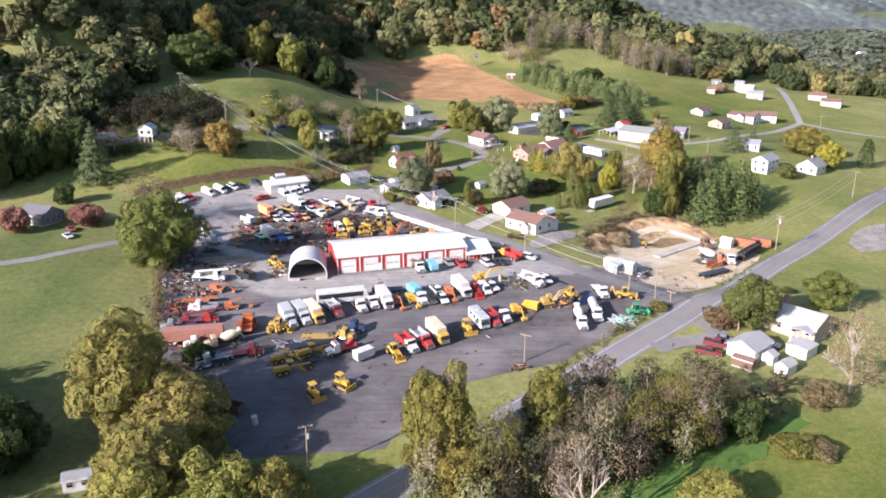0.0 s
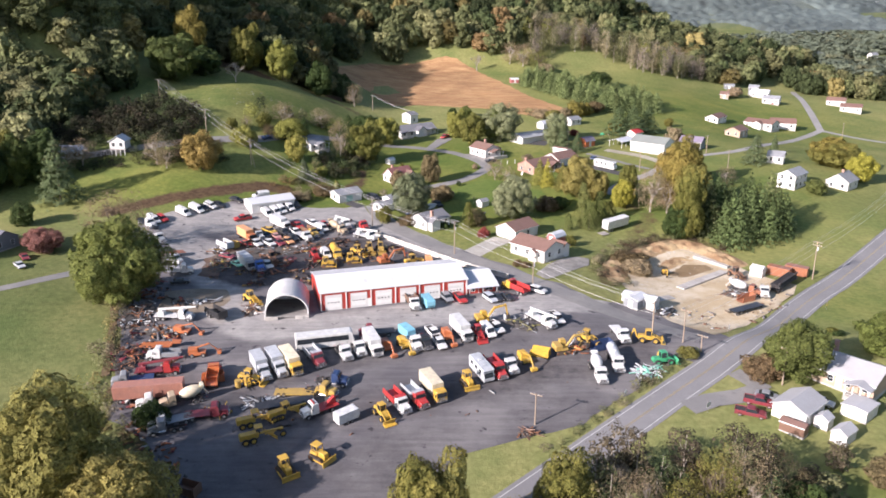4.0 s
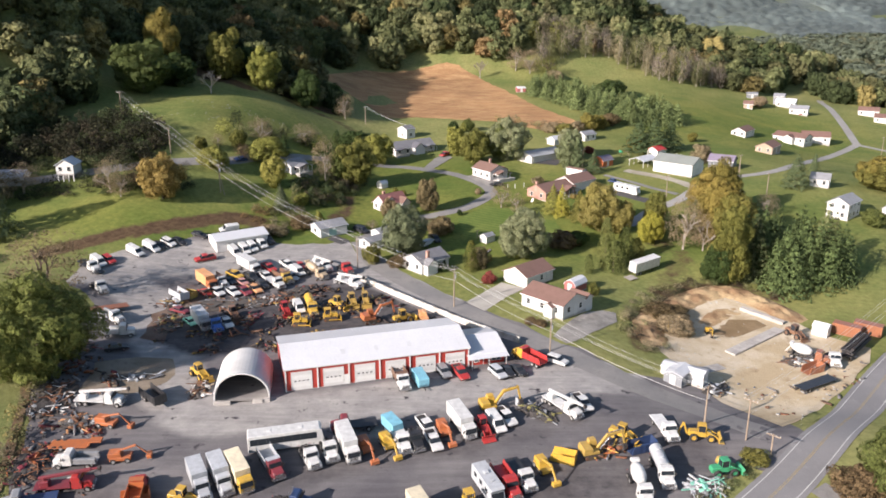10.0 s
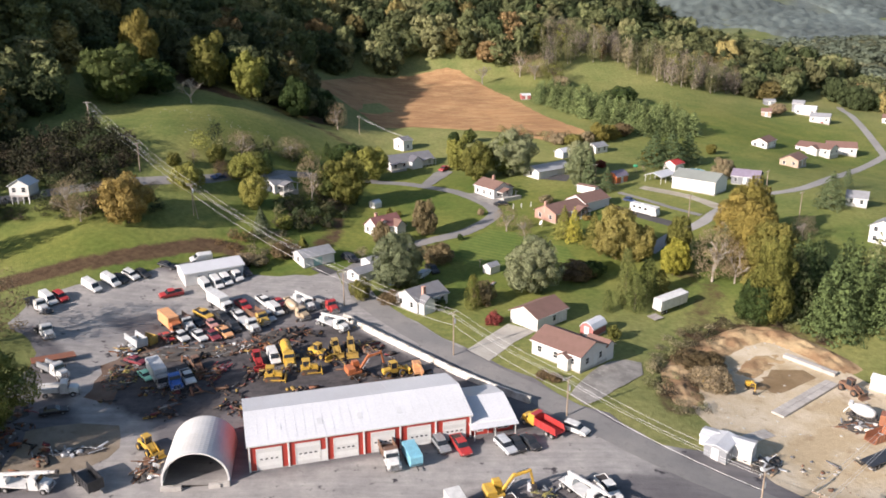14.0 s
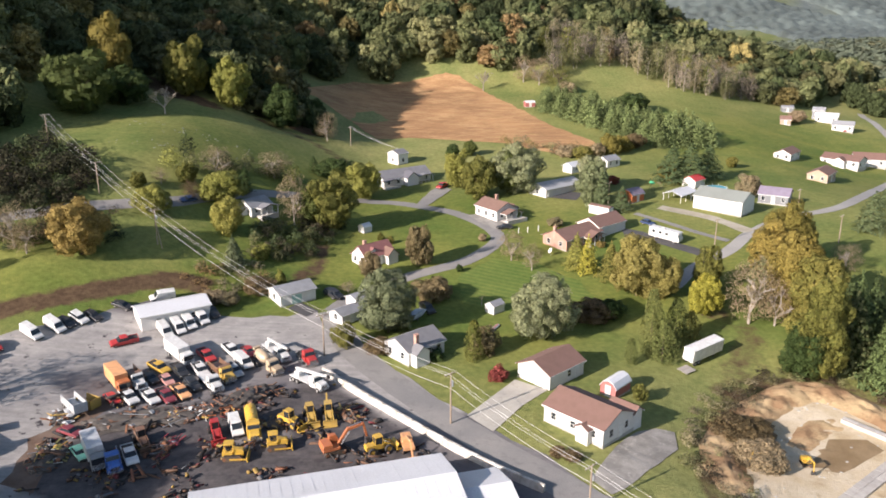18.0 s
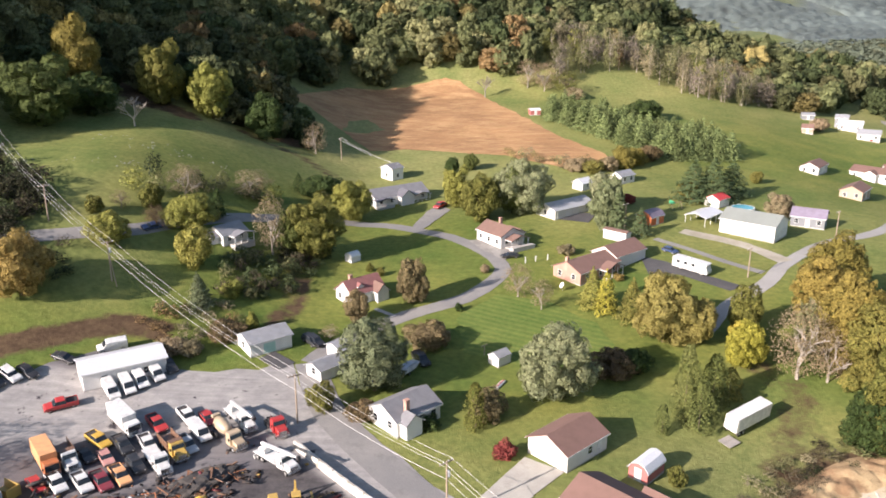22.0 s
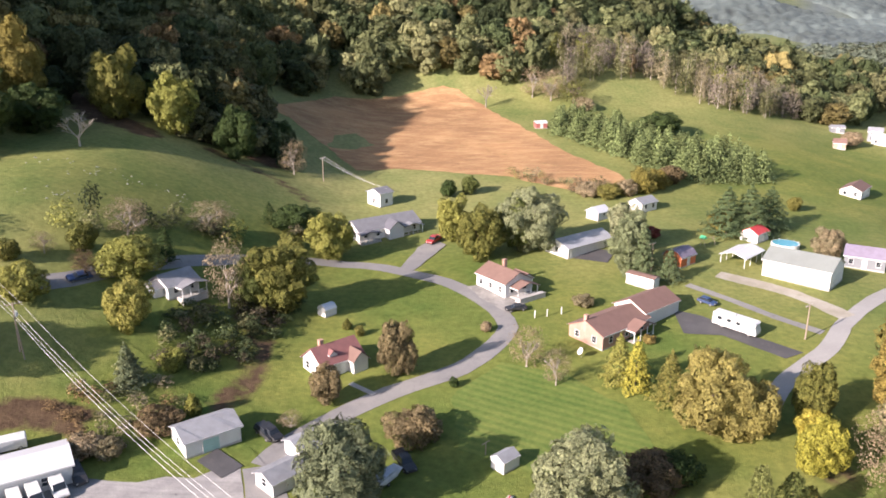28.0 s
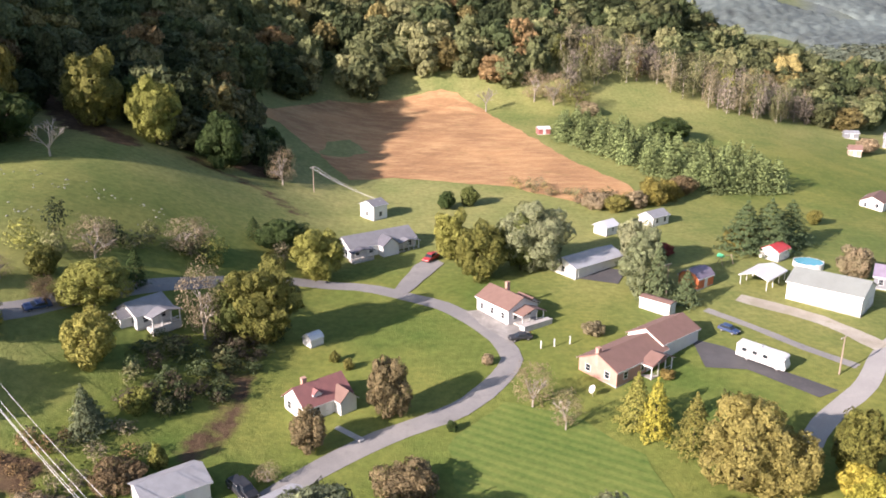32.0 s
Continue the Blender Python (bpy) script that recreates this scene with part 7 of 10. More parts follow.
def quonset():
    """The half-round steel store with an open front."""
    m = pose(-34.6, 199.6, -0.6, 0, 0, 8)
    root = thing("quonset_hut", m, "rounded galvanized steel quonset hut with open front", "hut")
    steel = surf("galvanized_steel", (0.6, 0.6, 0.59), (0.46, 0.45, 0.43), 0.25, 5.0, 0.6, 0.62, 0.0, 0.08)
    R, H, D = 5.0, 5.8, 11.5
    ribs = 40
    bm = bmesh.new()
    arcs = []
    for k in range(25):
        a = math.pi * k / 24
        arcs.append((-R * math.cos(a), 1.2 + (H - 1.2) * math.sin(a)))
    arcs = [(-R, -0.8)] + arcs + [(R, -0.8)]
    rows = []
    for j in range(ribs + 1):
        bulge = 0.035 * (j % 2)
        rows.append([[bm.verts.new((x * (1 + s * 0.012) + (bulge * x / R), D * j / ribs, z + s * 0.06 + bulge * 0.5)) for x, z in arcs] for s in (0, 1)])
    for a, b in zip(rows, rows[1:]):
        for s in (0, 1):
            for i in range(len(arcs) - 1):
                bm.faces.new((a[s][i], a[s][i + 1], b[s][i + 1], b[s][i]))
    for row in (rows[0], rows[-1]):
        for i in range(len(arcs) - 1):
            bm.faces.new((row[0][i], row[0][i + 1], row[1][i + 1], row[1][i]))
    bmesh.ops.recalc_face_normals(bm, faces=bm.faces[:])
    part("shell", bm, steel, root, smooth=False)
    bm = bmesh.new()
    v = [bm.verts.new((x * 0.99, D - 0.3, z)) for x, z in arcs]
    w = [bm.verts.new((x * 0.99, D - 0.2, z)) for x, z in arcs]
    bm.faces.new(v)
    bm.faces.new(w[::-1])
    part("end_wall", bm, steel, root)
    bm = bmesh.new()
    for i in range(len(arcs) - 1):
        (x0, z0), (x1, z1) = arcs[i], arcs[i + 1]
        f = [bm.verts.new(p) for p in ((x0 * 1.015, -0.05, z0 + 0.05), (x1 * 1.015, -0.05, z1 + 0.05), (x1 * 0.96, -0.05, z1 - 0.12), (x0 * 0.96, -0.05, z0 - 0.12))]
        bm.faces.new(f)
    part("rim", bm, steel, root)
    for s in (-1, 1):
        for k in range(2):
            shared("concrete_block", 1, lambda bm: box(bm, -0.9, 0.9, -0.3, 0.3, 0, 0.75, 0.04), CONCRETE, root, at=pose(s * (4.2 - k * 1.3), -0.4 - 0.2 * k, 0))
    bm = bmesh.new()
    box(bm, -R + 0.1, R - 0.1, 0, D - 0.4, -0.1, 0.08)
    part("floor", bm, OIL_MAT, root)
    return root


quonset()

# the white-faced retaining wall along the side road
ROAD_WALL = [(-19.4, 262.6), (-12.0, 254.0), (-4.0, 245.4), (4.0, 237.0), (12.0, 229.6), (19.0, 224.2)]


def road_wall():
    root = thing("retaining_wall", pose(0, 0, 0), "long low white-painted concrete retaining wall", "wall", kind="structure")
    line = smooth_line(ROAD_WALL, 3.0)
    for a, b in zip(line, line[1:]):
        d = b - a
        shared("wall_block", round(d.length, 1), lambda bm: box(bm, 0.01, d.length - 0.01, -0.55, 0.25, -0.6, 1.25, 0.03, (0, 0, 0.35, 0)), surf("whitewashed_concrete", (0.62, 0.6, 0.55), (0.27, 0.23, 0.18), 0.5, 4.0, 0.85, 0.9, 0, 0.5), root, at=pose(a.x, a.y, ground_z(a.x, a.y), 0, 0, math.degrees(math.atan2(d.y, d.x))))


road_wall()

# the small houses scattered down the far valley
for _x, _y, _a, _l, _r in ((699, 1568, 20, 17, ROOF_PALE), (602, 1339, -30, 18, ROOF_METAL), (620, 1334, 15, 12, ROOF_GREY), (564, 1231, -20, 16, ROOF_METAL), (585, 1196, 40, 13, ROOF_PALE), (598, 1172, 10, 14, ROOF_BROWN), (575, 1102, -15, 13, ROOF_METAL), (534, 1034, 30, 12, ROOF_GREY), (560, 1120, 50, 12, ROOF_PALE), (610, 1215, -40, 14, ROOF_METAL), (652, 1475, 0, 18, ROOF_METAL), (664, 1379, 25, 15, ROOF_PALE), (692, 1329, -10, 17, ROOF_METAL), (730, 1420, 35, 15, ROOF_GREY), (956, 1855, 10, 22, ROOF_METAL), (1081, 2130, -20, 24, ROOF_PALE), (791, 1685, 15, 18, ROOF_METAL), (1055, 2776, 15, 28, ROOF_METAL), (1108, 2842, -25, 24, ROOF_PALE), (1161, 2879, 30, 26, ROOF_METAL), (832, 2298, 15, 20, ROOF_PALE)):
    house("small pale house far down the valley", _x, _y, _a, _l, _l * 0.6, 4.0, 2.4, WALL_WHITE, _r, wins="F3", doors="F0.5")

# ---- vehicles and machines ----
COLOURS = {
    "white": (0.64, 0.64, 0.62), "cream": (0.72, 0.64, 0.46), "silver": (0.46, 0.48, 0.5), "grey": (0.24, 0.25, 0.26), "black": (0.02, 0.02, 0.022), "navy": (0.025, 0.05, 0.13),
    "blue": (0.04, 0.12, 0.4), "sky": (0.22, 0.5, 0.62), "teal": (0.06, 0.36, 0.4), "red": (0.4, 0.032, 0.03), "maroon": (0.2, 0.03, 0.04), "orange": (0.45, 0.145, 0.05), "peach": (0.7, 0.36, 0.16),
    "yellow": (0.55, 0.345, 0.045), "mustard": (0.45, 0.3, 0.07), "tan": (0.42, 0.33, 0.22), "brown": (0.18, 0.1, 0.06), "rust": (0.3, 0.12, 0.06), "salmon": (0.4, 0.19, 0.14), "pink": (0.55, 0.28, 0.24),
    "green": (0.06, 0.35, 0.16), "mint": (0.25, 0.6, 0.45), "olive": (0.22, 0.2, 0.06),
}
TYRE = surf("tyre_rubber", (0.022, 0.022, 0.023), (0.05, 0.045, 0.04), 2.0, 12.0, 0.6, 0.9, 0, 0.2)
RIM = surf("wheel_rim", (0.45, 0.45, 0.44), (0.25, 0.22, 0.2), 2.0, 12.0, 0.6, 0.5, 0.4, 0.1)
CHASSIS = surf("chassis_black", (0.03, 0.03, 0.032), (0.08, 0.06, 0.05), 1.0, 9.0, 0.6, 0.75, 0, 0.2)
CHROME = surf("chrome", (0.6, 0.6, 0.6), (0.45, 0.44, 0.42), 1.0, 9.0, 0.4, 0.25, 0.9, 0.02)
LAMP = surf("lamp_glass", (0.7, 0.68, 0.6), None, 2.0, 9.0, 0.3, 0.2)
TAIL = surf("tail_lamp", (0.4, 0.03, 0.02), None, 2.0, 9.0, 0.3, 0.3)
TRACK = surf("track_steel", (0.07, 0.06, 0.05), (0.13, 0.09, 0.06), 1.5, 9.0, 0.7, 0.8, 0.3, 0.3)
RUST = surf("rusty_steel", (0.2, 0.09, 0.045), (0.1, 0.055, 0.035), 0.8, 7.0, 0.8, 0.9, 0.1, 0.4)


def col(name):
    return paint(name, COLOURS[name])


def _wheel(bm, r, w):
    pr = [(0.62 * r, -w / 2), (0.93 * r, -w / 2), (r, -w * 0.32), (r, w * 0.32), (0.93 * r, w / 2), (0.62 * r, w / 2)]
    rows = []
    for i in range(14):
        a = 2 * math.pi * i / 14
        rows.append([bm.verts.new((q * math.cos(a), y, q * math.sin(a))) for q, y in pr])
    for a, b in zip(rows, rows[1:] + rows[:1]):
        for i in range(len(pr)):
            bm.faces.new((a[i], b[i], b[(i + 1) % len(pr)], a[(i + 1) % len(pr)]))
    bmesh.ops.recalc_face_normals(bm, faces=bm.faces[:])


def _rim(bm, r, w):
    tube(bm, (0, -w * 0.34, 0), (0, w * 0.34, 0), r * 0.63, None, 12)
    tube(bm, (0, -w * 0.44, 0), (0, w * 0.44, 0), r * 0.2, None, 8)


def wheels(root, xs, track, r=0.34, w=0.22, mat=None):
    for x in xs:
        for s in (-1, 1):
            t = shared("wheel", (r, w), lambda bm: _wheel(bm, r, w), TYRE, root, at=pose(x, s * (track / 2 - w / 2), r))
            shared("rim", (r, w), lambda bm: _rim(bm, r, w), mat or RIM, t)


def lamps(root, x, y, z, mat=None, name="headlight", size=0.16):
    for s in (-1, 1):
        shared(name, size, lambda bm: box(bm, -0.03, 0.03, -size / 2, size / 2, -size * 0.35, size * 0.35, 0.01), mat or LAMP, root, at=pose(x, s * y, z))


def small_car(kind, paint_name, m, label):
    """A car, estate, pickup or van: body pressed to a side outline, glass, wheels and lamps."""
    L, W, H = {"car": (4.7, 1.8, 1.42), "suv": (4.8, 1.9, 1.75), "pickup": (5.6, 1.95, 1.85), "van": (5.5, 2.0, 2.15), "hatch": (4.2, 1.75, 1.5)}[kind]
    c = col(paint_name)
    root = thing({"car": "car", "hatch": "car", "suv": "suv", "pickup": "pickup_truck", "van": "van"}[kind], m, label, {"pickup": "pickup", "hatch": "car"}.get(kind, kind))
    f, b = L / 2, -L / 2
    belt = 0.92 if kind in ("car", "hatch") else 1.1
    low = [(b, 0.38), (f - 0.1, 0.38), (f, 0.5), (f - 0.03, belt * 0.72), (f - 0.25, belt * 0.86)]
    if kind == "van":
        body = low + [(f - 1.0, belt), (f - 1.65, H - 0.1), (f - 2.1, H), (b + 0.1, H), (b, H - 0.15)]
    elif kind == "pickup":
        body = low + [(f - 1.35, belt), (b + 0.05, belt), (b, belt - 0.1)]
    else:
        body = low + [(f - 1.3, belt), (b + (0.75 if kind == "car" else 0.1), belt + 0.03), (b + 0.03, belt - 0.05)]
    shared("body", kind, lambda bm: prism(bm, body, -W / 2, W / 2, 0.06, 0.16, belt + 0.02), c, root)
    if kind == "van":
        shared("windshield", kind, lambda bm: prism(bm, [(f - 1.02, belt + 0.06), (f - 1.6, H - 0.16), (f - 1.66, H - 0.16), (f - 1.12, belt + 0.06)], -W / 2 + 0.16, W / 2 - 0.16), GLASS, root)
        for s in (-1, 1):
            shared("side_window", kind, lambda bm: box(bm, f - 2.5, f - 1.65, -0.02, 0.02, belt + 0.1, H - 0.45), GLASS, root, at=pose(0, s * (W / 2 - 0.05), 0, s * 9))
        shared("rear_window", kind, lambda bm: box(bm, b - 0.005, b + 0.03, -0.7, 0.7, belt + 0.25, H - 0.4), GLASS, root)
    else:
        x1, x0, x2, x3 = {"car": (f - 1.3, f - 2.0, b + 1.3, b + 0.65), "hatch": (f - 1.1, f - 1.75, b + 0.7, b + 0.2), "suv": (f - 1.25, f - 1.85, b + 0.5, b + 0.12), "pickup": (f - 1.45, f - 2.05, b + 2.1, b + 1.95)}[kind]
        shared("cabin_glass", kind, lambda bm: prism(bm, [(x1 + 0.02, belt - 0.02), (x0, H - 0.1), (x2, H - 0.1), (x3, belt - 0.02)], -W / 2 + 0.07, W / 2 - 0.07, 0.03, 0.14, belt + 0.1), GLASS, root)
        shared("roof", kind, lambda bm: prism(bm, [(x0 + 0.1, H - 0.12), (x0 - 0.08, H - 0.02), (x2 + 0.1, H), (x2 - 0.06, H - 0.12)], -W / 2 + 0.2, W / 2 - 0.2, 0.03), c, root)
        for xx in ((x0 + x2) / 2,):
            for s in (-1, 1):
                shared("door_pillar", kind, lambda bm: box(bm, -0.06, 0.06, -0.02, 0.02, belt, H - 0.08), c, root, at=pose(xx, s * (W / 2 - 0.12), 0, s * 12))
    if kind == "pickup":
        shared("cargo_bed", kind, lambda bm: box(bm, b + 0.1, b + 1.85, -W / 2 + 0.1, W / 2 - 0.1, belt - 0.02, belt + 0.012), CHASSIS, root)
        for s in (-1, 1):
            shared("bed_side", kind, lambda bm: box(bm, b + 0.02, b + 1.95, -0.05, 0.05, belt - 0.02, belt + 0.16, 0.02), c, root, at=pose(0, s * (W / 2 - 0.06), 0))
        shared("tailgate", kind, lambda bm: box(bm, b, b + 0.08, -W / 2 + 0.1, W / 2 - 0.1, belt - 0.3, belt + 0.16, 0.02), c, root)
    shared("bumper", kind, lambda bm: box(bm, f - 0.12, f + 0.06, -W / 2 + 0.06, W / 2 - 0.06, 0.36, 0.56, 0.03), CHASSIS, root)
    shared("rear_bumper", kind, lambda bm: box(bm, b - 0.06, b + 0.1, -W / 2 + 0.06, W / 2 - 0.06, 0.36, 0.56, 0.03), CHASSIS, root)
    wheels(root, (f - 0.9, b + 0.95), W, 0.33 if kind in ("car", "hatch") else 0.39)
    lamps(root, f - 0.02, W / 2 - 0.28, 0.72)
    lamps(root, b + 0.01, W / 2 - 0.2, 0.85, TAIL, "tail_light", 0.14)
    return root


def truck_cab(root, c, front, style="hood", W=2.3):
    """A lorry's cab whose nose is at x = front; returns where the cab ends."""
    if style == "hood":
        shared("hood", (style, W), lambda bm: prism(bm, [(-1.5, 0.75), (0, 0.75), (0, 1.55), (-0.3, 1.75), (-1.5, 1.9)], -W * 0.36, W * 0.36, 0.06), c, root, at=pose(front, 0, 0))
        for s in (-1, 1):
            shared("fender", (style, W), lambda bm: prism(bm, [(-1.35, 0.75), (-1.2, 1.12), (-0.9, 1.28), (-0.45, 1.22), (-0.1, 0.95), (-0.08, 0.75), (-0.2, 0.75), (-0.4, 1.02), (-0.85, 1.12), (-1.1, 0.98), (-1.25, 0.75)], -0.2, 0.2), c, root, at=pose(front, s * W * 0.42, 0))
        x0 = front - 1.5
        shared("cab", (style, W), lambda bm: prism(bm, [(-1.55, 0.7), (0, 0.7), (0, 1.85), (-0.28, 2.7), (-0.5, 2.82), (-1.45, 2.82), (-1.55, 2.7)], -W / 2, W / 2, 0.06, 0.1, 1.9), c, root, at=pose(x0, 0, 0))
        shared("windshield", (style, W), lambda bm: prism(bm, [(0.02, 1.92), (-0.26, 2.62), (-0.3, 2.62), (-0.06, 1.92)], -W / 2 + 0.16, W / 2 - 0.16), GLASS, root, at=pose(x0, 0, 0))
        end = x0 - 1.55
    else:
        x0 = front
        shared("cab", (style, W), lambda bm: prism(bm, [(-1.7, 0.7), (0, 0.7), (0.05, 1.4), (-0.12, 2.55), (-0.3, 2.7), (-1.6, 2.7), (-1.7, 2.6)], -W / 2, W / 2, 0.06, 0.08, 1.5), c, root, at=pose(x0, 0, 0))
        shared("windshield", (style, W), lambda bm: prism(bm, [(0.065, 1.5), (-0.06, 2.42), (-0.1, 2.42), (-0.04, 1.5)], -W / 2 + 0.14, W / 2 - 0.14), GLASS, root, at=pose(x0, 0, 0))
        end = x0 - 1.7
    for s in (-1, 1):
        shared("side_window", (style, W), lambda bm: box(bm, -1.15, -0.35, -0.02, 0.02, 1.85, 2.5), GLASS, root, at=pose(x0, s * (W / 2 - 0.045), 0, s * 4))
        shared("mirror", style, lambda bm: box(bm, -0.05, 0.05, -0.1, 0.1, 1.8, 2.3), CHASSIS, root, at=pose(x0 - 0.1, s * (W / 2 + 0.16), 0))
    shared("grille", (style, W), lambda bm: [box(bm, 0.0, 0.05, -W * 0.28, W * 0.28, 0.85 + 0.13 * i, 0.94 + 0.13 * i) for i in range(5)], CHROME, root, at=pose(front, 0, 0))
    shared("bumper", (style, W), lambda bm: box(bm, -0.1, 0.14, -W / 2, W / 2, 0.45, 0.76, 0.03), CHROME, root, at=pose(front, 0, 0))
    lamps(root, front + 0.04, W * 0.4, 1.0, size=0.2)
    return end


def frame_rails(root, a, b, z=0.78):
    shared("chassis", round(a - b, 1), lambda bm: (box(bm, b - a, 0, -0.45, -0.3, z, z + 0.2), box(bm, b - a, 0, 0.3, 0.45, z, z + 0.2), [box(bm, x, x + 0.12, -0.3, 0.3, z + 0.03, z + 0.17) for x in np.linspace(b - a + 0.1, -0.2, 5)]), CHASSIS, root, at=pose(a, 0, 0))


def _open_bed(bm, L, W, h, t=0.08, slope=0.3):
    """A tipper body: floor, sides, headboard and slanted tail."""
    box(bm, 0, L, -W / 2, W / 2, 0, t)
    for y in (-W / 2, W / 2 - t):
        prism(bm, [(0, t), (L, t), (L, h + 0.15), (slope, h)], y, y + t)
    box(bm, L - t, L, -W / 2 + t, W / 2 - t, t, h + 0.3)
    for k in range(5):
        for y in (-W / 2 - 0.06, W / 2):
            x = L * (k + 0.5) / 5
            box(bm, x - 0.05, x + 0.05, y, y + 0.06, t, h)


def lorry(kind, cab, body, m, label, L=None, style="hood"):
    """A lorry: cab, chassis, wheels and the body that its kind calls for."""
    L = L or {"box": 8.2, "dump": 8.0, "flat": 8.0, "tractor": 6.6, "mixer": 8.6, "tank": 8.4, "crane": 8.8, "tow": 7.2, "service": 7.0}[kind]
    root = thing({"box": "box_truck", "dump": "dump_truck", "flat": "flatbed_truck", "tractor": "tractor_unit", "mixer": "mixer_truck", "tank": "tank_truck", "crane": "crane_truck", "tow": "tow_truck", "service": "service_truck"}[kind], m, label, "truck")
    f, b = L / 2, -L / 2
    cb, bc = col(cab), col(body)
    end = truck_cab(root, cb, f, style)
    frame_rails(root, f - 0.6, b)
    r = 0.48
    heavy = kind in ("dump", "tractor", "mixer", "tank", "crane")
    xs = (f - 0.85, b + 1.0, b + 2.15) if heavy else (f - 0.85, b + 1.5)
    wheels(root, xs, 2.35, r, 0.32)
    d = end - 0.12 - b
    if kind == "box":
        shared("cargo_box", (kind, round(d, 1)), lambda bm: box(bm, b, b + d, -1.22, 1.22, 1.0, 3.55, 0.04), bc, root)
        shared("rear_door", kind, lambda bm: [box(bm, b - 0.04, b, -1.1, 1.1, 1.1 + 0.46 * i, 1.53 + 0.46 * i) for i in range(5)], bc, root)
    elif kind == "dump":
        shared("dump_bed", (kind, round(d, 1)), lambda bm: _open_bed(bm, d, 2.4, 1.25), bc, root, at=pose(b, 0, 1.05))
        shared("cab_guard", kind, lambda bm: box(bm, -0.1, 0.9, -1.1, 1.1, 2.6, 2.68), bc, root, at=pose(end - 0.1, 0, 0.2))
    elif kind in ("flat", "tow", "service", "crane"):
        shared("deck", (kind, round(d, 1)), lambda bm: (box(bm, b, b + d, -1.2, 1.2, 1.02, 1.16, 0.02), box(bm, b + d - 0.08, b + d, -1.15, 1.15, 1.16, 2.1)), bc, root)
        if kind == "service":
            for s in (-1, 1):
                shared("tool_locker", kind, lambda bm: (box(bm, b + 0.1, b + d - 0.2, -0.25, 0.25, 1.16, 1.95, 0.03), [box(bm, b + 0.2 + 0.75 * i, b + 0.85 + 0.75 * i, -0.27, 0.27, 1.22, 1.88) for i in range(int((d - 0.4) / 0.75))]), bc, root, at=pose(0, s * 0.92, 0))
        if kind == "crane":
            shared("turret", kind, lambda bm: (box(bm, -0.7, 0.7, -0.7, 0.7, 1.16, 2.1, 0.08), tube(bm, (0, 0, 1.1), (0, 0, 2.5), 0.42, 0.36, 10)), bc, root, at=pose(b + 1.6, 0, 0))
            bo = shared("boom", kind, lambda bm: (box(bm, -0.6, 7.4, -0.22, 0.22, -0.2, 0.24, 0.03), box(bm, 6.4, 8.6, -0.15, 0.15, -0.12, 0.16, 0.02)), bc, root, at=pose(b + 1.4, 0, 2.5, 0, -7, 0))
            shared("boom_tip", kind, lambda bm: (box(bm, 8.4, 8.9, -0.3, 0.3, -0.3, 0.3, 0.05), tube(bm, (8.6, 0, -0.3), (8.6, 0, -0.9), 0.05)), CHASSIS, bo)
            for s in (-1, 1):
                shared("outrigger", kind, lambda bm: (box(bm, -0.1, 0.1, -0.25, 0.25, 0.5, 0.75), box(bm, -0.15, 0.15, -0.1, 0.1, 0.05, 0.6)), bc, root, at=pose(b + 0.5, s * 1.25, 0))
        if kind == "tow":
            shared("tow_boom", kind, lambda bm: (prism(bm, [(b + 0.3, 1.2), (b + 2.6, 1.2), (b + 0.6, 2.7), (b + 0.4, 2.6)], -0.35, 0.35, 0.03), tube(bm, (b + 0.5, 0, 2.6), (b - 0.4, 0, 2.2), 0.08)), bc, root)
            shared("light_bar", kind, lambda bm: box(bm, -0.15, 0.15, -0.8, 0.8, 2.85, 3.02, 0.03), TAIL, root, at=pose(end + 0.8, 0, 0))
    elif kind == "tractor":
        shared("fifth_wheel", kind, lambda bm: (tube(bm, (b + 1.6, 0, 1.0), (b + 1.6, 0, 1.12), 0.5, None, 12), box(bm, b + 0.2, b + 3.0, -1.1, 1.1, 0.62, 0.72)), CHASSIS, root)
        for s in (-1, 1):
            shared("fuel_tank", kind, lambda bm: tube(bm, (-0.6, 0, 0), (0.6, 0, 0), 0.32, None, 12), CHROME, root, at=pose(end + 0.6, s * 0.95, 0.72))
            shared("exhaust_stack", kind, lambda bm: tube(bm, (0, 0, 0.8), (0, 0, 3.3), 0.08, None, 8), CHROME, root, at=pose(end - 0.15, s * 0.85, 0))
    elif kind == "mixer":
        def drum(bm):
            prof = [(0, 0.35), (0.5, 0.75), (1.6, 1.12), (2.9, 1.12), (3.9, 0.8), (4.3, 0.5)]
            rows = [[bm.verts.new((x, q * math.cos(a), q * math.sin(a))) for a in np.linspace(0, 2 * math.pi, 17)[:-1]] for x, q in prof]
            for a, c in zip(rows, rows[1:]):
                for i in range(16):
                    bm.faces.new((a[i], a[(i + 1) % 16], c[(i + 1) % 16], c[i]))
            bm.faces.new(rows[0])
            bm.faces.new(rows[-1])
            bmesh.ops.recalc_face_normals(bm, faces=bm.faces[:])
        shared("drum", kind, drum, bc, root, smooth=True, at=pose(b + 0.5, 0, 2.65, 0, 9, 0))
        shared("chute", kind, lambda bm: (prism(bm, [(b - 0.5, 1.2), (b + 0.4, 2.6), (b + 0.5, 2.5), (b - 0.35, 1.1)], -0.28, 0.28), box(bm, b + 0.2, b + 0.9, -0.7, 0.7, 3.0, 3.5, 0.05)), bc, root)
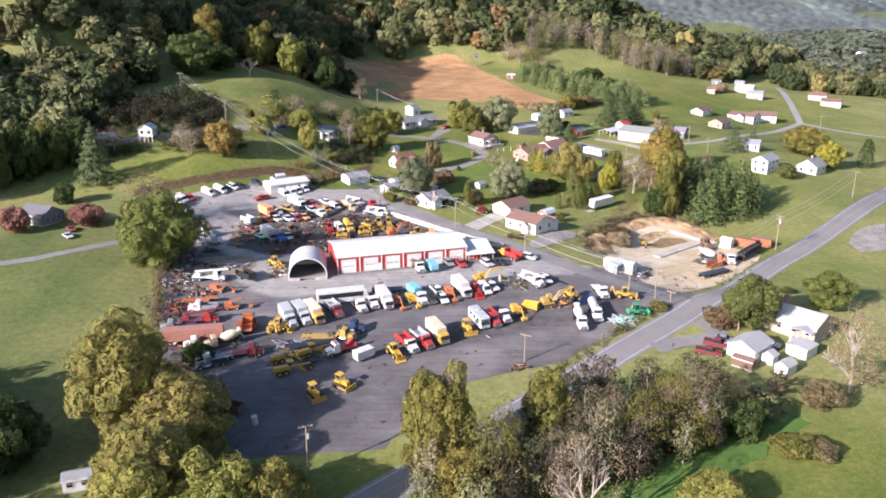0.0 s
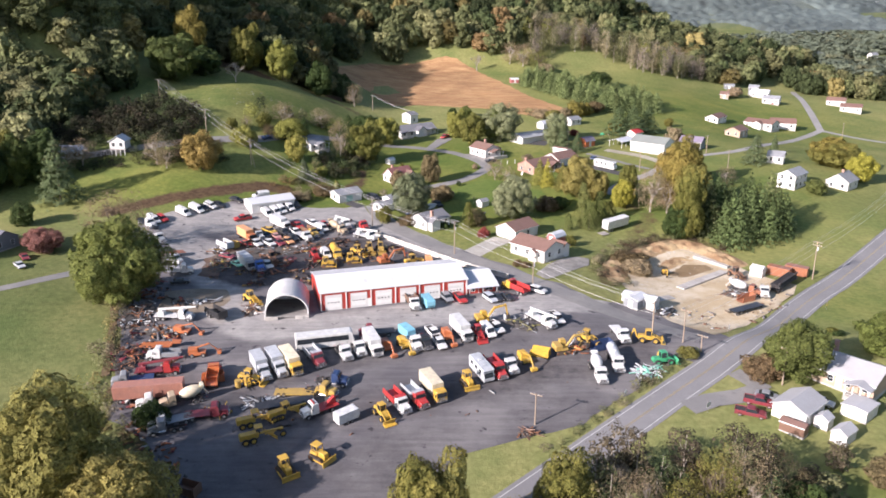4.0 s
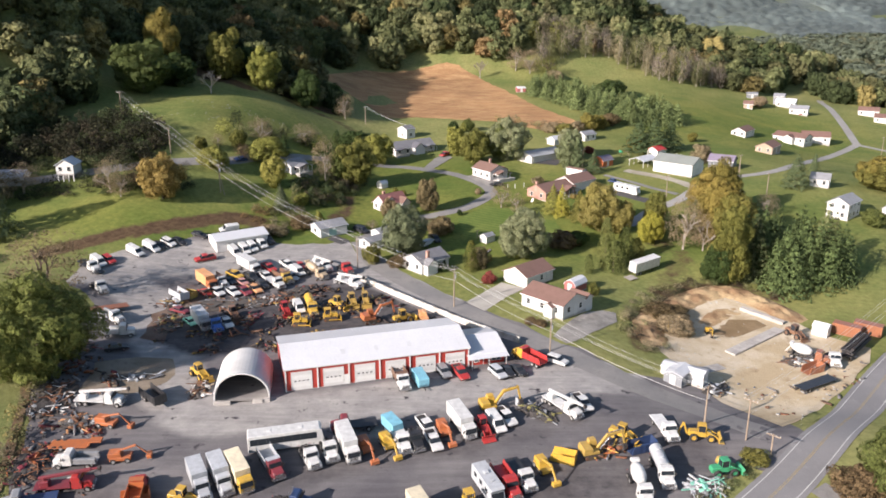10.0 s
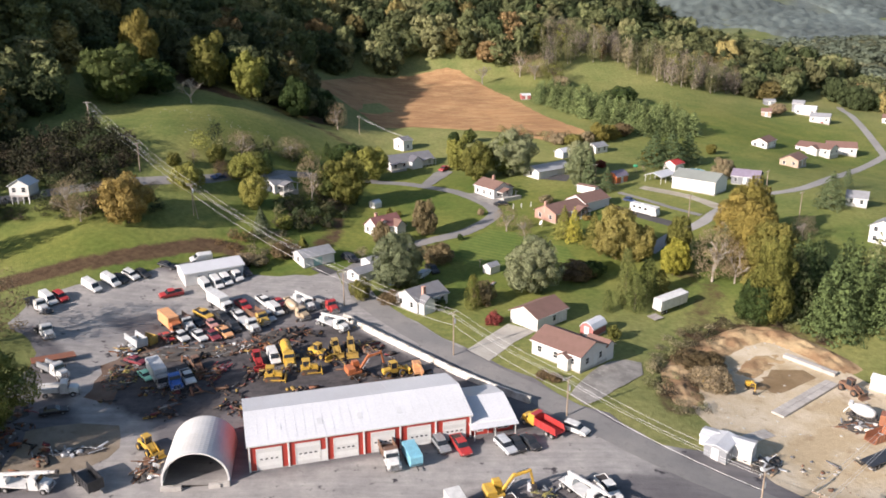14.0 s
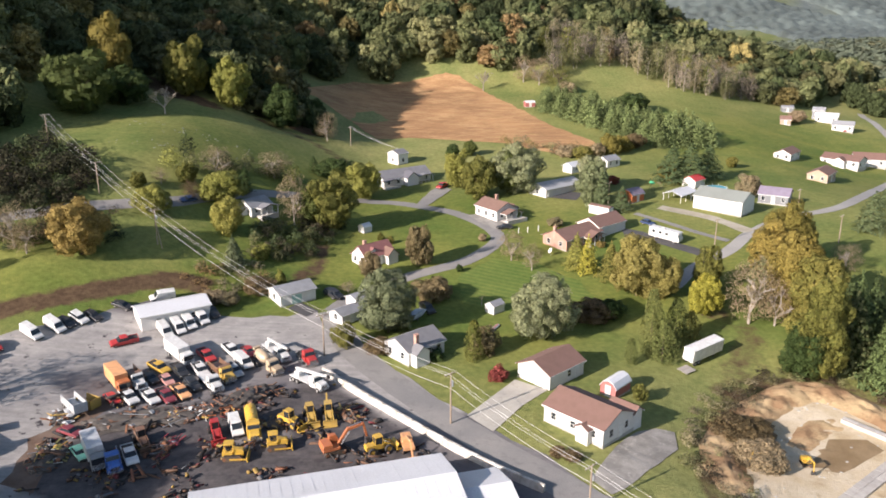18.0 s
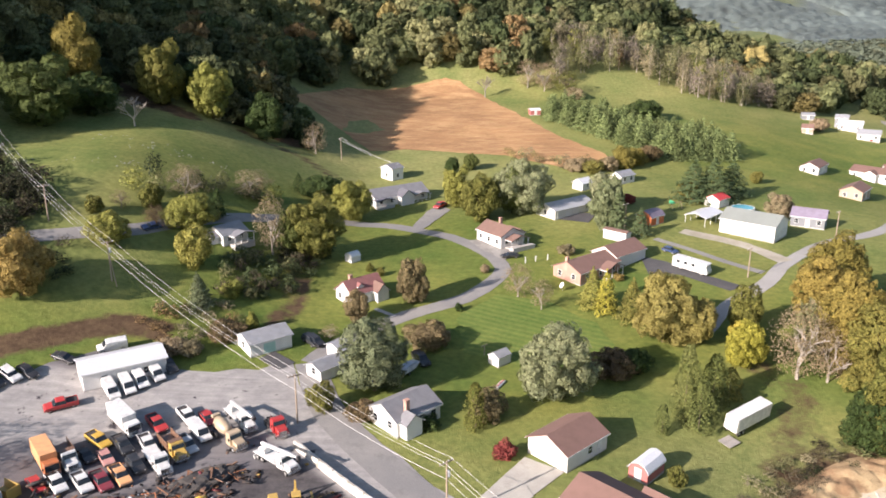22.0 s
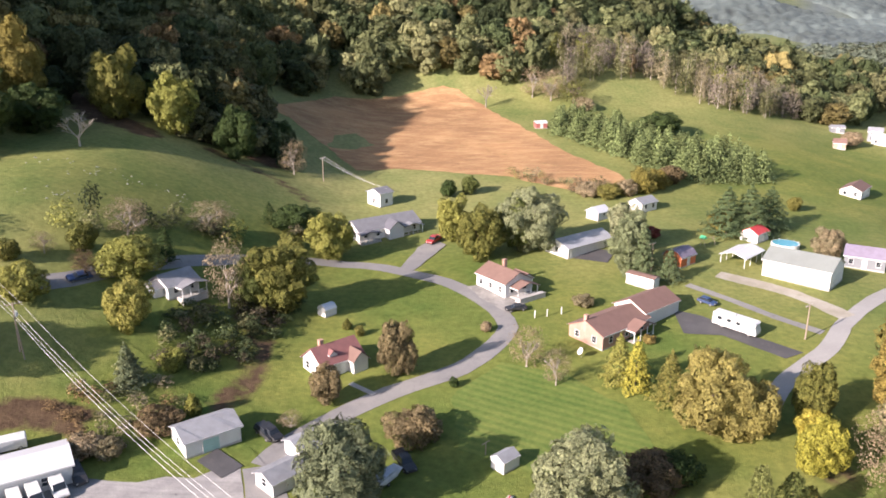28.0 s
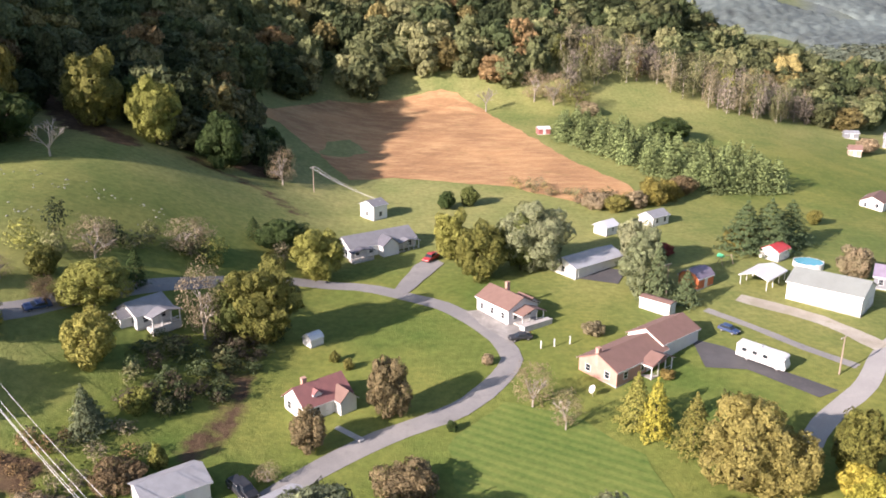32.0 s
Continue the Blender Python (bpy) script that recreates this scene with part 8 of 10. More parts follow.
        shared("drum_stand", kind, lambda bm: (box(bm, b + 0.8, b + 1.1, -0.8, 0.8, 0.95, 2.0), box(bm, end - 0.7, end - 0.4, -0.8, 0.8, 0.95, 1.7)), CHASSIS, root)
    elif kind == "tank":
        shared("tank", kind, lambda bm: (tube(bm, (b, 0, 1.95), (b + d, 0, 1.95), 1.05, None, 18), tube(bm, (b + d * 0.3, 0, 2.9), (b + d * 0.3, 0, 3.15), 0.3, None, 10), tube(bm, (b + d * 0.7, 0, 2.9), (b + d * 0.7, 0, 3.15), 0.3, None, 10)), bc, root, smooth=False)
        shared("tank_saddle", kind, lambda bm: (box(bm, b + 0.4, b + 0.7, -0.8, 0.8, 0.95, 1.4), box(bm, b + d - 0.9, b + d - 0.6, -0.8, 0.8, 0.95, 1.4)), CHASSIS, root)
    lamps(root, b - 0.02, 0.9, 0.9, TAIL, "tail_light", 0.15)
    return root


def trailer(kind, paint_name, m, label, L):
    """A trailer: van body, flat deck, low loader or small cargo box."""
    c = col(paint_name)
    root = thing({"van": "semi_trailer", "flat": "flatbed_trailer", "low": "lowboy_trailer", "cargo": "cargo_trailer", "open": "dump_trailer"}[kind], m, label, "trailer")
    f, b = L / 2, -L / 2
    if kind == "van":
        shared("trailer_box", round(L, 1), lambda bm: box(bm, b, f, -1.25, 1.25, 1.05, 3.75, 0.04), c, root)
        for x in np.arange(b + 0.4, f - 0.2, 0.9):
            shared("side_rib", "van", lambda bm: box(bm, 0, 0.05, -1.28, 1.28, 1.15, 3.65), c, root, at=pose(x, 0, 0))
        shared("landing_leg", 1, lambda bm: (box(bm, -0.08, 0.08, -0.85, -0.65, 0.05, 1.05), box(bm, -0.08, 0.08, 0.65, 0.85, 0.05, 1.05)), CHASSIS, root, at=pose(f - 2.2, 0, 0))
        shared("rear_door", "van", lambda bm: (box(bm, -0.04, 0, -1.15, -0.03, 1.15, 3.6), box(bm, -0.04, 0, 0.03, 1.15, 1.15, 3.6)), c, root, at=pose(b, 0, 0))
        wheels(root, (b + 1.2, b + 2.35), 2.4, 0.5, 0.36)
    elif kind == "cargo":
        shared("cargo_box", round(L, 1), lambda bm: prism(bm, [(b, 0.5), (f - 0.4, 0.5), (f, 1.2), (f - 0.1, 2.3), (f - 0.4, 2.45), (b, 2.45)], -1.05, 1.05, 0.05), c, root)
        shared("drawbar", 1, lambda bm: prism(bm, [(-0.2, 0.5), (1.1, 0.5), (1.1, 0.62), (-0.2, 0.62)], -0.08, 0.08), CHASSIS, root, at=pose(f - 0.2, 0, 0))
        shared("side_door", 1, lambda bm: box(bm, -0.4, 0.4, -1.08, -1.05, 0.65, 2.25), c, root, at=pose(f - 1.2, 0, 0))
        wheels(root, (-0.4, 0.45), 2.3, 0.34, 0.2)
    elif kind == "open":
        shared("open_body", round(L, 1), lambda bm: _open_bed(bm, L, 2.4, 1.5), c, root, at=pose(b, 0, 1.0))
        frame_rails(root, f, b)
        wheels(root, (b + 1.0, b + 2.1), 2.35, 0.48, 0.34)
    else:
        z = 1.15 if kind == "flat" else 0.75
        shared("deck", (kind, round(L, 1)), lambda bm: (box(bm, b, f - (2.2 if kind == "low" else 0), -1.22, 1.22, z - 0.14, z, 0.02), [box(bm, x, x + 0.08, -1.1, 1.1, z - 0.3, z - 0.14) for x in np.arange(b + 0.3, f - 2.4, 0.8)], box(bm, b, f - 2.2, -0.5, -0.35, z - 0.5, z - 0.14), box(bm, b, f - 2.2, 0.35, 0.5, z - 0.5, z - 0.14)), c, root)
        if kind == "low":
            shared("gooseneck", 1, lambda bm: prism(bm, [(-2.3, 0.6), (-2.0, 0.6), (-1.7, 1.2), (0, 1.2), (0, 1.5), (-1.9, 1.5), (-2.3, 0.8)], -0.7, 0.7, 0.03), c, root, at=pose(f, 0, 0))
        wheels(root, (b + 0.9, b + 1.95), 2.4, 0.46, 0.34)
    return root


def coach(m, label, L=12.6):
    root = thing("coach", m, label, "bus")
    f, b = L / 2, -L / 2
    w = col("white")
    shared("body", "coach", lambda bm: prism(bm, [(b, 0.4), (f - 0.1, 0.4), (f, 1.0), (f - 0.35, 3.25), (f - 0.7, 3.5), (b + 0.15, 3.5), (b, 3.3)], -1.28, 1.28, 0.08), w, root)
    for s in (-1, 1):
        shared("side_window", "coach", lambda bm: box(bm, b + 0.4, f - 1.2, -0.015, 0.015, 1.75, 2.95), GLASS, root, at=pose(0, s * 1.285, 0))
        for k in range(7):
            shared("window_post", "coach", lambda bm: box(bm, -0.03, 0.03, -0.02, 0.02, 1.75, 2.95), CHASSIS, root, at=pose(b + 1.7 + 1.4 * k, s * 1.29, 0))
        for k in range(3):
            shared("luggage_hatch", "coach", lambda bm: box(bm, -0.75, 0.75, -0.01, 0.01, 0.6, 1.45), w, root, at=pose(-1.8 + 1.7 * k, s * 1.29, 0))
    shared("windshield", "coach", lambda bm: prism(bm, [(f + 0.01, 1.15), (f - 0.3, 3.05), (f - 0.36, 3.05), (f - 0.06, 1.15)], -1.12, 1.12), GLASS, root)
    for x in (-2.8, 2.4):
        shared("roof_hatch", "coach", lambda bm: box(bm, -0.4, 0.4, -0.4, 0.4, 3.5, 3.58), w, root, at=pose(x, 0, 0))
    wheels(root, (f - 2.6, b + 2.9, b + 4.0), 2.5, 0.5, 0.34)
    lamps(root, f + 0.0, 0.9, 0.8, size=0.24)
    return root


def motorhome(m, label, L=9.5, paint_name="white"):
    root = thing("motorhome", m, label, "camper")
    f, b = L / 2, -L / 2
    w = col(paint_name)
    shared("body", ("mh", round(L, 1)), lambda bm: prism(bm, [(b, 0.5), (f - 0.1, 0.5), (f, 1.2), (f - 0.5, 2.4), (f - 0.2, 2.9), (f - 0.6, 3.15), (b + 0.1, 3.15), (b, 3.0)], -1.2, 1.2, 0.07), w, root)
    shared("windshield", "mh", lambda bm: prism(bm, [(f - 0.03, 1.35), (f - 0.42, 2.3), (f - 0.5, 2.3), (f - 0.12, 1.35)], -1.0, 1.0), GLASS, root)
    for s in (-1, 1):
        for k in range(3):
            shared("side_window", "mh", lambda bm: box(bm, -0.45, 0.45, -0.015, 0.015, 1.8, 2.5), GLASS, root, at=pose(b + 1.6 + 2.0 * k, s * 1.205, 0))
    shared("roof_unit", "mh", lambda bm: box(bm, -1.2, -0.4, -0.4, 0.4, 3.15, 3.4, 0.05), w, root)
    shared("roof_vent", "mh", lambda bm: box(bm, 1.2, 1.7, -0.3, 0.3, 3.15, 3.28, 0.03), w, root)
    wheels(root, (f - 1.6, b + 2.2), 2.3, 0.42, 0.3)
    lamps(root, f - 0.02, 0.85, 0.9, size=0.2)
    return root


def _tracks(root, L, W, tw, h):
    for s in (-1, 1):
        t = shared("track", (L, tw, h), lambda bm: (prism(bm, [(-L / 2 + h * 0.4, 0), (L / 2 - h * 0.4, 0), (L / 2, h * 0.5), (L / 2 - h * 0.4, h)] + [(x + o, h + e) for x in np.arange(L / 2 - h * 0.5, -L / 2 + h * 0.5, -0.26) for o, e in ((0, 0), (-0.02, 0.05), (-0.1, 0.05), (-0.12, 0))] + [(-L / 2 + h * 0.4, h), (-L / 2, h * 0.5)], -tw / 2, tw / 2),), TRACK, root, at=pose(0, s * (W / 2 - tw / 2), 0))
        for e in (-1, 1):
            shared("track_wheel", (tw, h), lambda bm: tube(bm, (0, -tw * 0.55, h / 2), (0, tw * 0.55, h / 2), h * 0.33, None, 12), RUST, t, at=pose(e * (L / 2 - h * 0.5), 0, 0))


def dozer(m, label, paint_name="yellow"):
    c = col(paint_name)
    root = thing("bulldozer", m, label, "bulldozer")
    _tracks(root, 3.4, 2.5, 0.55, 0.95)
    shared("hood", "dozer", lambda bm: prism(bm, [(0.0, 0.6), (1.7, 0.6), (1.75, 1.5), (1.6, 1.7), (0.0, 1.85)], -0.5, 0.5, 0.05), c, root)
    shared("body", "dozer", lambda bm: box(bm, -1.6, 0.05, -0.72, 0.72, 0.55, 1.45, 0.05), c, root)
    shared("canopy", "dozer", lambda bm: (box(bm, -1.35, 0.25, -0.75, 0.75, 2.75, 2.88, 0.03), [box(bm, x, x + 0.09, y, y + 0.09, 1.4, 2.76) for x in (-1.25, 0.1) for y in (-0.7, 0.61)]), c, root)
    shared("seat", "dozer", lambda bm: (box(bm, -1.0, -0.45, -0.3, 0.3, 1.45, 1.75, 0.04), box(bm, -1.1, -0.95, -0.3, 0.3, 1.7, 2.3, 0.04)), CHASSIS, root)
    shared("blade", "dozer", lambda bm: prism(bm, [(2.35, 0.05), (2.5, 0.05), (2.38, 0.5), (2.45, 1.05), (2.3, 1.1), (2.22, 0.5)], -1.6, 1.6), c, root)
    for s in (-1, 1):
        shared("push_arm", "dozer", lambda bm: prism(bm, [(-0.4, 0.4), (2.3, 0.3), (2.3, 0.5), (-0.4, 0.6)], -0.08, 0.08), c, root, at=pose(0, s * 1.3, 0))
    shared("exhaust_stack", "dozer", lambda bm: tube(bm, (0.9, 0.2, 1.7), (0.9, 0.2, 2.5), 0.06), CHASSIS, root)
    return root


def excavator(m, label, paint_name="yellow", swing=0.0, reach=0.0):
    c = col(paint_name)
    root = thing("excavator", m, label, "excavator")
    _tracks(root, 3.6, 2.6, 0.55, 0.85)
    shared("undercarriage", 1, lambda bm: (box(bm, -0.9, 0.9, -0.8, 0.8, 0.35, 0.8), tube(bm, (0, 0, 0.75), (0, 0, 1.0), 0.7, None, 14)), CHASSIS, root)
    h = shared("house", 1, lambda bm: (box(bm, -2.0, 0.9, -1.25, 1.25, 1.0, 1.5, 0.06), prism(bm, [(-2.05, 1.5), (-0.3, 1.5), (-0.35, 2.25), (-1.9, 2.25)], -1.25, 1.2, 0.08)), c, root, at=pose(0, 0, 0, 0, 0, swing))
    shared("operator_cab", 1, lambda bm: prism(bm, [(-0.5, 1.5), (1.0, 1.5), (1.05, 2.0), (0.75, 2.85), (-0.45, 2.85)], 0.35, 1.25, 0.05), c, h)
    shared("cab_glass", 1, lambda bm: (prism(bm, [(1.03, 1.7), (1.07, 2.0), (0.8, 2.75), (0.76, 2.75), (1.0, 1.98)], 0.45, 1.15), box(bm, -0.35, 0.75, 1.24, 1.27, 2.0, 2.7)), GLASS, h)
    shared("boom", 1, lambda bm: prism(bm, [(0.5, 1.4), (0.9, 1.3), (2.6, 3.5), (5.2, 3.9), (5.2, 4.2), (2.4, 4.0)], -0.42, 0.0, 0.04), c, h)
    shared("stick", 1, lambda bm: prism(bm, [(4.9, 4.4), (5.3, 4.35), (5.9, 1.6), (5.6, 1.5)], -0.36, -0.06, 0.03), c, h, at=pose(0, 0, 0) if not reach else pose(5.1, 0, 4.1, 0, -reach, 0) @ pose(-5.1, 0, -4.1))
    shared("bucket", 1, lambda bm: prism(bm, [(5.3, 1.6), (6.1, 1.6), (6.2, 1.0), (5.9, 0.5), (5.2, 0.45), (5.5, 0.8)], -0.75, 0.35, 0.03), CHASSIS, h, at=pose(0, 0, 0) if not reach else pose(5.1, 0, 4.1, 0, -reach, 0) @ pose(-5.1, 0, -4.1))
    shared("cylinder", 1, lambda bm: (tube(bm, (1.2, -0.55, 1.4), (2.7, -0.55, 3.4), 0.09), tube(bm, (1.2, 0.13, 1.4), (2.7, 0.13, 3.4), 0.09), tube(bm, (2.8, -0.2, 4.1), (4.9, -0.2, 4.5), 0.08)), CHROME, h)
    return root


def loader(m, label, paint_name="yellow", hoe=False):
    """A wheeled loader; with hoe, a backhoe arm folded behind."""
    c = col(paint_name)
    root = thing("backhoe_loader" if hoe else "wheel_loader", m, label, "loader")
    shared("body", "loader", lambda bm: prism(bm, [(-2.4, 0.8), (0.6, 0.7), (0.6, 1.5), (-0.6, 1.7), (-2.3, 1.7), (-2.45, 1.4)], -0.6, 0.6, 0.06), c, root)
    shared("front_frame", "loader", lambda bm: prism(bm, [(0.5, 0.6), (1.9, 0.6), (1.8, 1.2), (0.7, 1.9)], -0.45, 0.45, 0.05), c, root)
    shared("operator_cab", "loader", lambda bm: (box(bm, -0.9, 0.5, -0.65, 0.65, 2.85, 3.0, 0.04), [box(bm, x, x + 0.08, y, y + 0.08, 1.6, 2.86) for x in (-0.85, 0.38) for y in (-0.62, 0.54)]), c, root)
    shared("cab_glass", "loader", lambda bm: box(bm, -0.8, 0.42, -0.58, 0.58, 1.68, 2.84), GLASS, root)
    for s in (-1, 1):
        shared("lift_arm", "loader", lambda bm: prism(bm, [(0.6, 1.7), (0.8, 1.9), (2.2, 1.2), (2.9, 0.5), (2.7, 0.4), (2.0, 1.0)], -0.08, 0.08), c, root, at=pose(0, s * 0.62, 0))
    shared("bucket", "loader", lambda bm: prism(bm, [(2.6, 0.1), (3.6, 0.1), (3.6, 0.16), (2.85, 0.3), (2.75, 0.8), (3.1, 1.15), (3.0, 1.2), (2.6, 0.85)], -1.2, 1.2), c, root)
    if hoe:
        shared("hoe_arm", "loader", lambda bm: (prism(bm, [(-2.4, 0.9), (-2.7, 0.9), (-3.4, 2.9), (-3.1, 3.0)], -0.15, 0.15, 0.02), prism(bm, [(-3.4, 3.1), (-3.1, 2.9), (-3.9, 1.0), (-4.1, 1.1)], -0.12, 0.12, 0.02), prism(bm, [(-4.2, 1.1), (-3.7, 1.0), (-3.6, 0.5), (-4.1, 0.4)], -0.3, 0.3)), c, root)
    wheels(root, (1.35, -1.5), 2.2, 0.68, 0.5, c)
    return root


def grader(m, label, paint_name="yellow"):
    c = col(paint_name)
    root = thing("road_grader", m, label, "grader")
    shared("frame", "grader", lambda bm: (prism(bm, [(-0.6, 1.5), (3.9, 1.35), (4.1, 1.0), (3.9, 0.95), (3.6, 1.15), (-0.6, 1.2)], -0.2, 0.2, 0.03), tube(bm, (0.6, 0, 0.75), (2.6, 0, 0.95), 0.12)), c, root)
    shared("engine_housing", "grader", lambda bm: prism(bm, [(-3.9, 0.8), (-0.5, 0.8), (-0.5, 1.8), (-3.7, 1.9), (-3.9, 1.6)], -0.6, 0.6, 0.06), c, root)
    shared("operator_cab", "grader", lambda bm: (box(bm, -1.1, 0.3, -0.7, 0.7, 2.75, 2.88, 0.03), [box(bm, x, x + 0.08, y, y + 0.08, 1.4, 2.76) for x in (-1.05, 0.2) for y in (-0.66, 0.58)]), c, root)
    shared("seat", "grader", lambda bm: (box(bm, -0.7, -0.2, -0.3, 0.3, 1.4, 1.8, 0.03), box(bm, -0.8, -0.65, -0.3, 0.3, 1.7, 2.2, 0.03)), CHASSIS, root)
    shared("blade", "grader", lambda bm: prism(bm, [(0, 0.1), (0.08, 0.1), (-0.02, 0.45), (0.1, 0.75), (0.02, 0.75), (-0.12, 0.45)], -1.8, 1.8), c, root, at=pose(1.7, 0, 0, 0, 0, 25))
    shared("blade_ring", "grader", lambda bm: tube(bm, (1.7, 0, 0.78), (1.7, 0, 0.9), 0.65, None, 16), c, root)
    wheels(root, (3.7, -1.6, -3.0), 2.3, 0.62, 0.4, c)
    return root


def boom_machine(m, label, paint_name="orange"):
    """A machine with a long folded arm on a carrier."""
    c = col(paint_name)
    root = thing("boom_lift", m, label, "lift machine")
    shared("carrier", "boom", lambda bm: (box(bm, -1.7, 1.7, -0.95, 0.95, 0.5, 1.1, 0.06), prism(bm, [(-1.9, 1.1), (0.3, 1.1), (0.1, 1.9), (-1.8, 1.9)], -0.8, 0.8, 0.06)), c, root)
    shared("arm", "boom", lambda bm: (prism(bm, [(-1.4, 1.7), (-1.1, 1.6), (2.6, 2.6), (2.6, 2.9)], -0.18, 0.18, 0.03), prism(bm, [(2.4, 2.9), (2.7, 2.7), (4.5, 0.9), (4.3, 0.7)], -0.14, 0.14, 0.02)), c, root)
    shared("basket", "boom", lambda bm: box(bm, 4.1, 4.9, -0.7, 0.7, 0.3, 0.95, 0.04), c, root)
    wheels(root, (1.15, -1.15), 2.1, 0.48, 0.36)
    return root


def forklift(m, label, paint_name="yellow"):
    c = col(paint_name)
    root = thing("forklift", m, label, "forklift")
    shared("body", "fork", lambda bm: prism(bm, [(-1.2, 0.3), (0.9, 0.3), (0.9, 0.9), (0.2, 0.95), (-0.4, 1.3), (-1.15, 1.25)], -0.6, 0.6, 0.05), c, root)
    shared("mast", "fork", lambda bm: (box(bm, 0.95, 1.1, -0.5, -0.38, 0.1, 2.7), box(bm, 0.95, 1.1, 0.38, 0.5, 0.1, 2.7), box(bm, 0.97, 1.07, -0.4, 0.4, 1.3, 1.42), box(bm, 0.97, 1.07, -0.4, 0.4, 2.5, 2.62)), CHASSIS, root)
    shared("fork", "fork", lambda bm: (box(bm, 1.1, 2.2, -0.4, -0.28, 0.1, 0.16), box(bm, 1.1, 2.2, 0.28, 0.4, 0.1, 0.16)), CHASSIS, root)
    shared("roll_cage", "fork", lambda bm: (box(bm, -0.8, 0.7, -0.55, 0.55, 2.1, 2.2), [box(bm, x, x + 0.07, y, y + 0.07, 0.9, 2.12) for x in (-0.75, 0.6) for y in (-0.52, 0.45)]), c, root)
    wheels(root, (0.65, -0.75), 1.3, 0.34, 0.22)
    return root


def dumpster(m, label, paint_name, L=5.0, h=1.5):
    root = thing("dumpster", m, label, "dumpster")
    shared("container", (round(L, 1), h), lambda bm: _open_bed(bm, L, 2.2, h), col(paint_name), root, at=pose(-L / 2, 0, 0.12))
    shared("skid", round(L, 1), lambda bm: (box(bm, -L / 2, L / 2, -0.6, -0.45, 0, 0.12), box(bm, -L / 2, L / 2, 0.45, 0.6, 0, 0.12)), CHASSIS, root)
    return root


def tank(m, label, paint_name, r=0.9, L=2.6, upright=False):
    root = thing("storage_tank", m, label, "tank")
    p, q = ((0, 0, 0), (0, 0, L)) if upright else ((-L / 2, 0, r + 0.25), (L / 2, 0, r + 0.25))
    shared("vessel", (r, L, upright), lambda bm: tube(bm, p, q, r, None, 18), col(paint_name), root)
    if not upright:
        shared("cradle", (r, L), lambda bm: (box(bm, -L * 0.35, -L * 0.25, -r * 0.8, r * 0.8, 0, r * 0.7), box(bm, L * 0.25, L * 0.35, -r * 0.8, r * 0.8, 0, r * 0.7)), CHASSIS, root)
    return root


def container(m, label, paint_name, L=6.0):
    root = thing("shipping_container", m, label, "container")
    c = col(paint_name)
    shared("box", round(L, 1), lambda bm: box(bm, -L / 2, L / 2, -1.22, 1.22, 0.05, 2.6), c, root)
    for x in np.arange(-L / 2 + 0.2, L / 2 - 0.2, 0.28):
        shared("corrugation", "box", lambda bm: box(bm, 0, 0.14, -1.26, 1.26, 0.2, 2.45), c, root, at=pose(x, 0, 0))
    shared("door", 1, lambda bm: (box(bm, -0.05, 0, -1.15, -0.03, 0.2, 2.45), box(bm, -0.05, 0, 0.03, 1.15, 0.2, 2.45)), c, root, at=pose(-L / 2, 0, 0))
    return root


def scrap_piece(bm, rnd, s):
    """One bent beam, plate, pipe or block of scrap."""
    k = rnd.random()
    p = Vector((0, 0, 0.12))
    if k < 0.35:
        box(bm, -s, s, -0.08, 0.08, 0, 0.14)
        box(bm, -s, s, -0.16, 0.16, 0.14, 0.18)
    elif k < 0.6:
        tube(bm, (-s, 0, 0.1), (s, rnd.uniform(-0.3, 0.3), rnd.uniform(0.1, 0.6)), rnd.uniform(0.06, 0.16), None, 8)
    elif k < 0.8:
        box(bm, -s * 0.5, s * 0.5, -s * 0.35, s * 0.35, 0, rnd.uniform(0.2, 0.7), 0.04)
        tube(bm, (-s * 0.3, 0, 0.3), (s * 0.4, 0.1, 0.9), 0.08, None, 6)
    else:
        prism(bm, [(-s * 0.6, 0), (s * 0.6, 0.05), (s * 0.5, 0.3), (0, 0.55), (-s * 0.5, 0.35)], -s * 0.3, s * 0.3, 0.03)


def scrap_heap(x, y, rx, ry, high, n, tones, label, seed, rz=0.0):
    """A heap of separate scrap pieces over a low mound of debris."""
    rnd = random.Random(seed)
    root = thing("scrap_heap", on_ground(x, y, rz), label, "scrap heap")
    mats = [RUST if t == "rusty" else TYRE if t == "tyre" else col(t) for t in tones]
    for k in range(n):
        a, q = rnd.uniform(0, 2 * math.pi), math.sqrt(rnd.random())
        px, py = q * rx * math.cos(a), q * ry * math.sin(a)
        pz = high * (1 - q) * rnd.uniform(0.3, 1.0)
        mt = rnd.choice(mats)
        if mt is TYRE:
            shared("tyre", "loose", lambda bm: _wheel(bm, 0.5, 0.28), TYRE, root, at=pose(px, py, pz + 0.15, 90 + rnd.uniform(-25, 25), rnd.uniform(-20, 20), 0))
            continue
        v = rnd.randrange(9)
        shared("scrap_piece", v, lambda bm: scrap_piece(bm, random.Random(v * 7 + 1), 0.5 + 0.22 * v), mt, root, at=pose(px, py, pz, rnd.uniform(-18, 18), rnd.uniform(-16, 16), rnd.uniform(0, 360)))
    bm = bmesh.new()
    bmesh.ops.create_icosphere(bm, subdivisions=4, radius=1.0)
    for v in bm.verts:
        w = 1 + 0.35 * noise.noise(v.co * 2.6 + Vector((seed, 0, 0)))
        v.co = Vector((v.co.x * rx * w, v.co.y * ry * w, max(v.co.z, -0.1) * high * 0.7 * w + 0.25 * noise.noise(v.co * 9)))
    part("debris", bm, OIL_MAT, root)
    return root

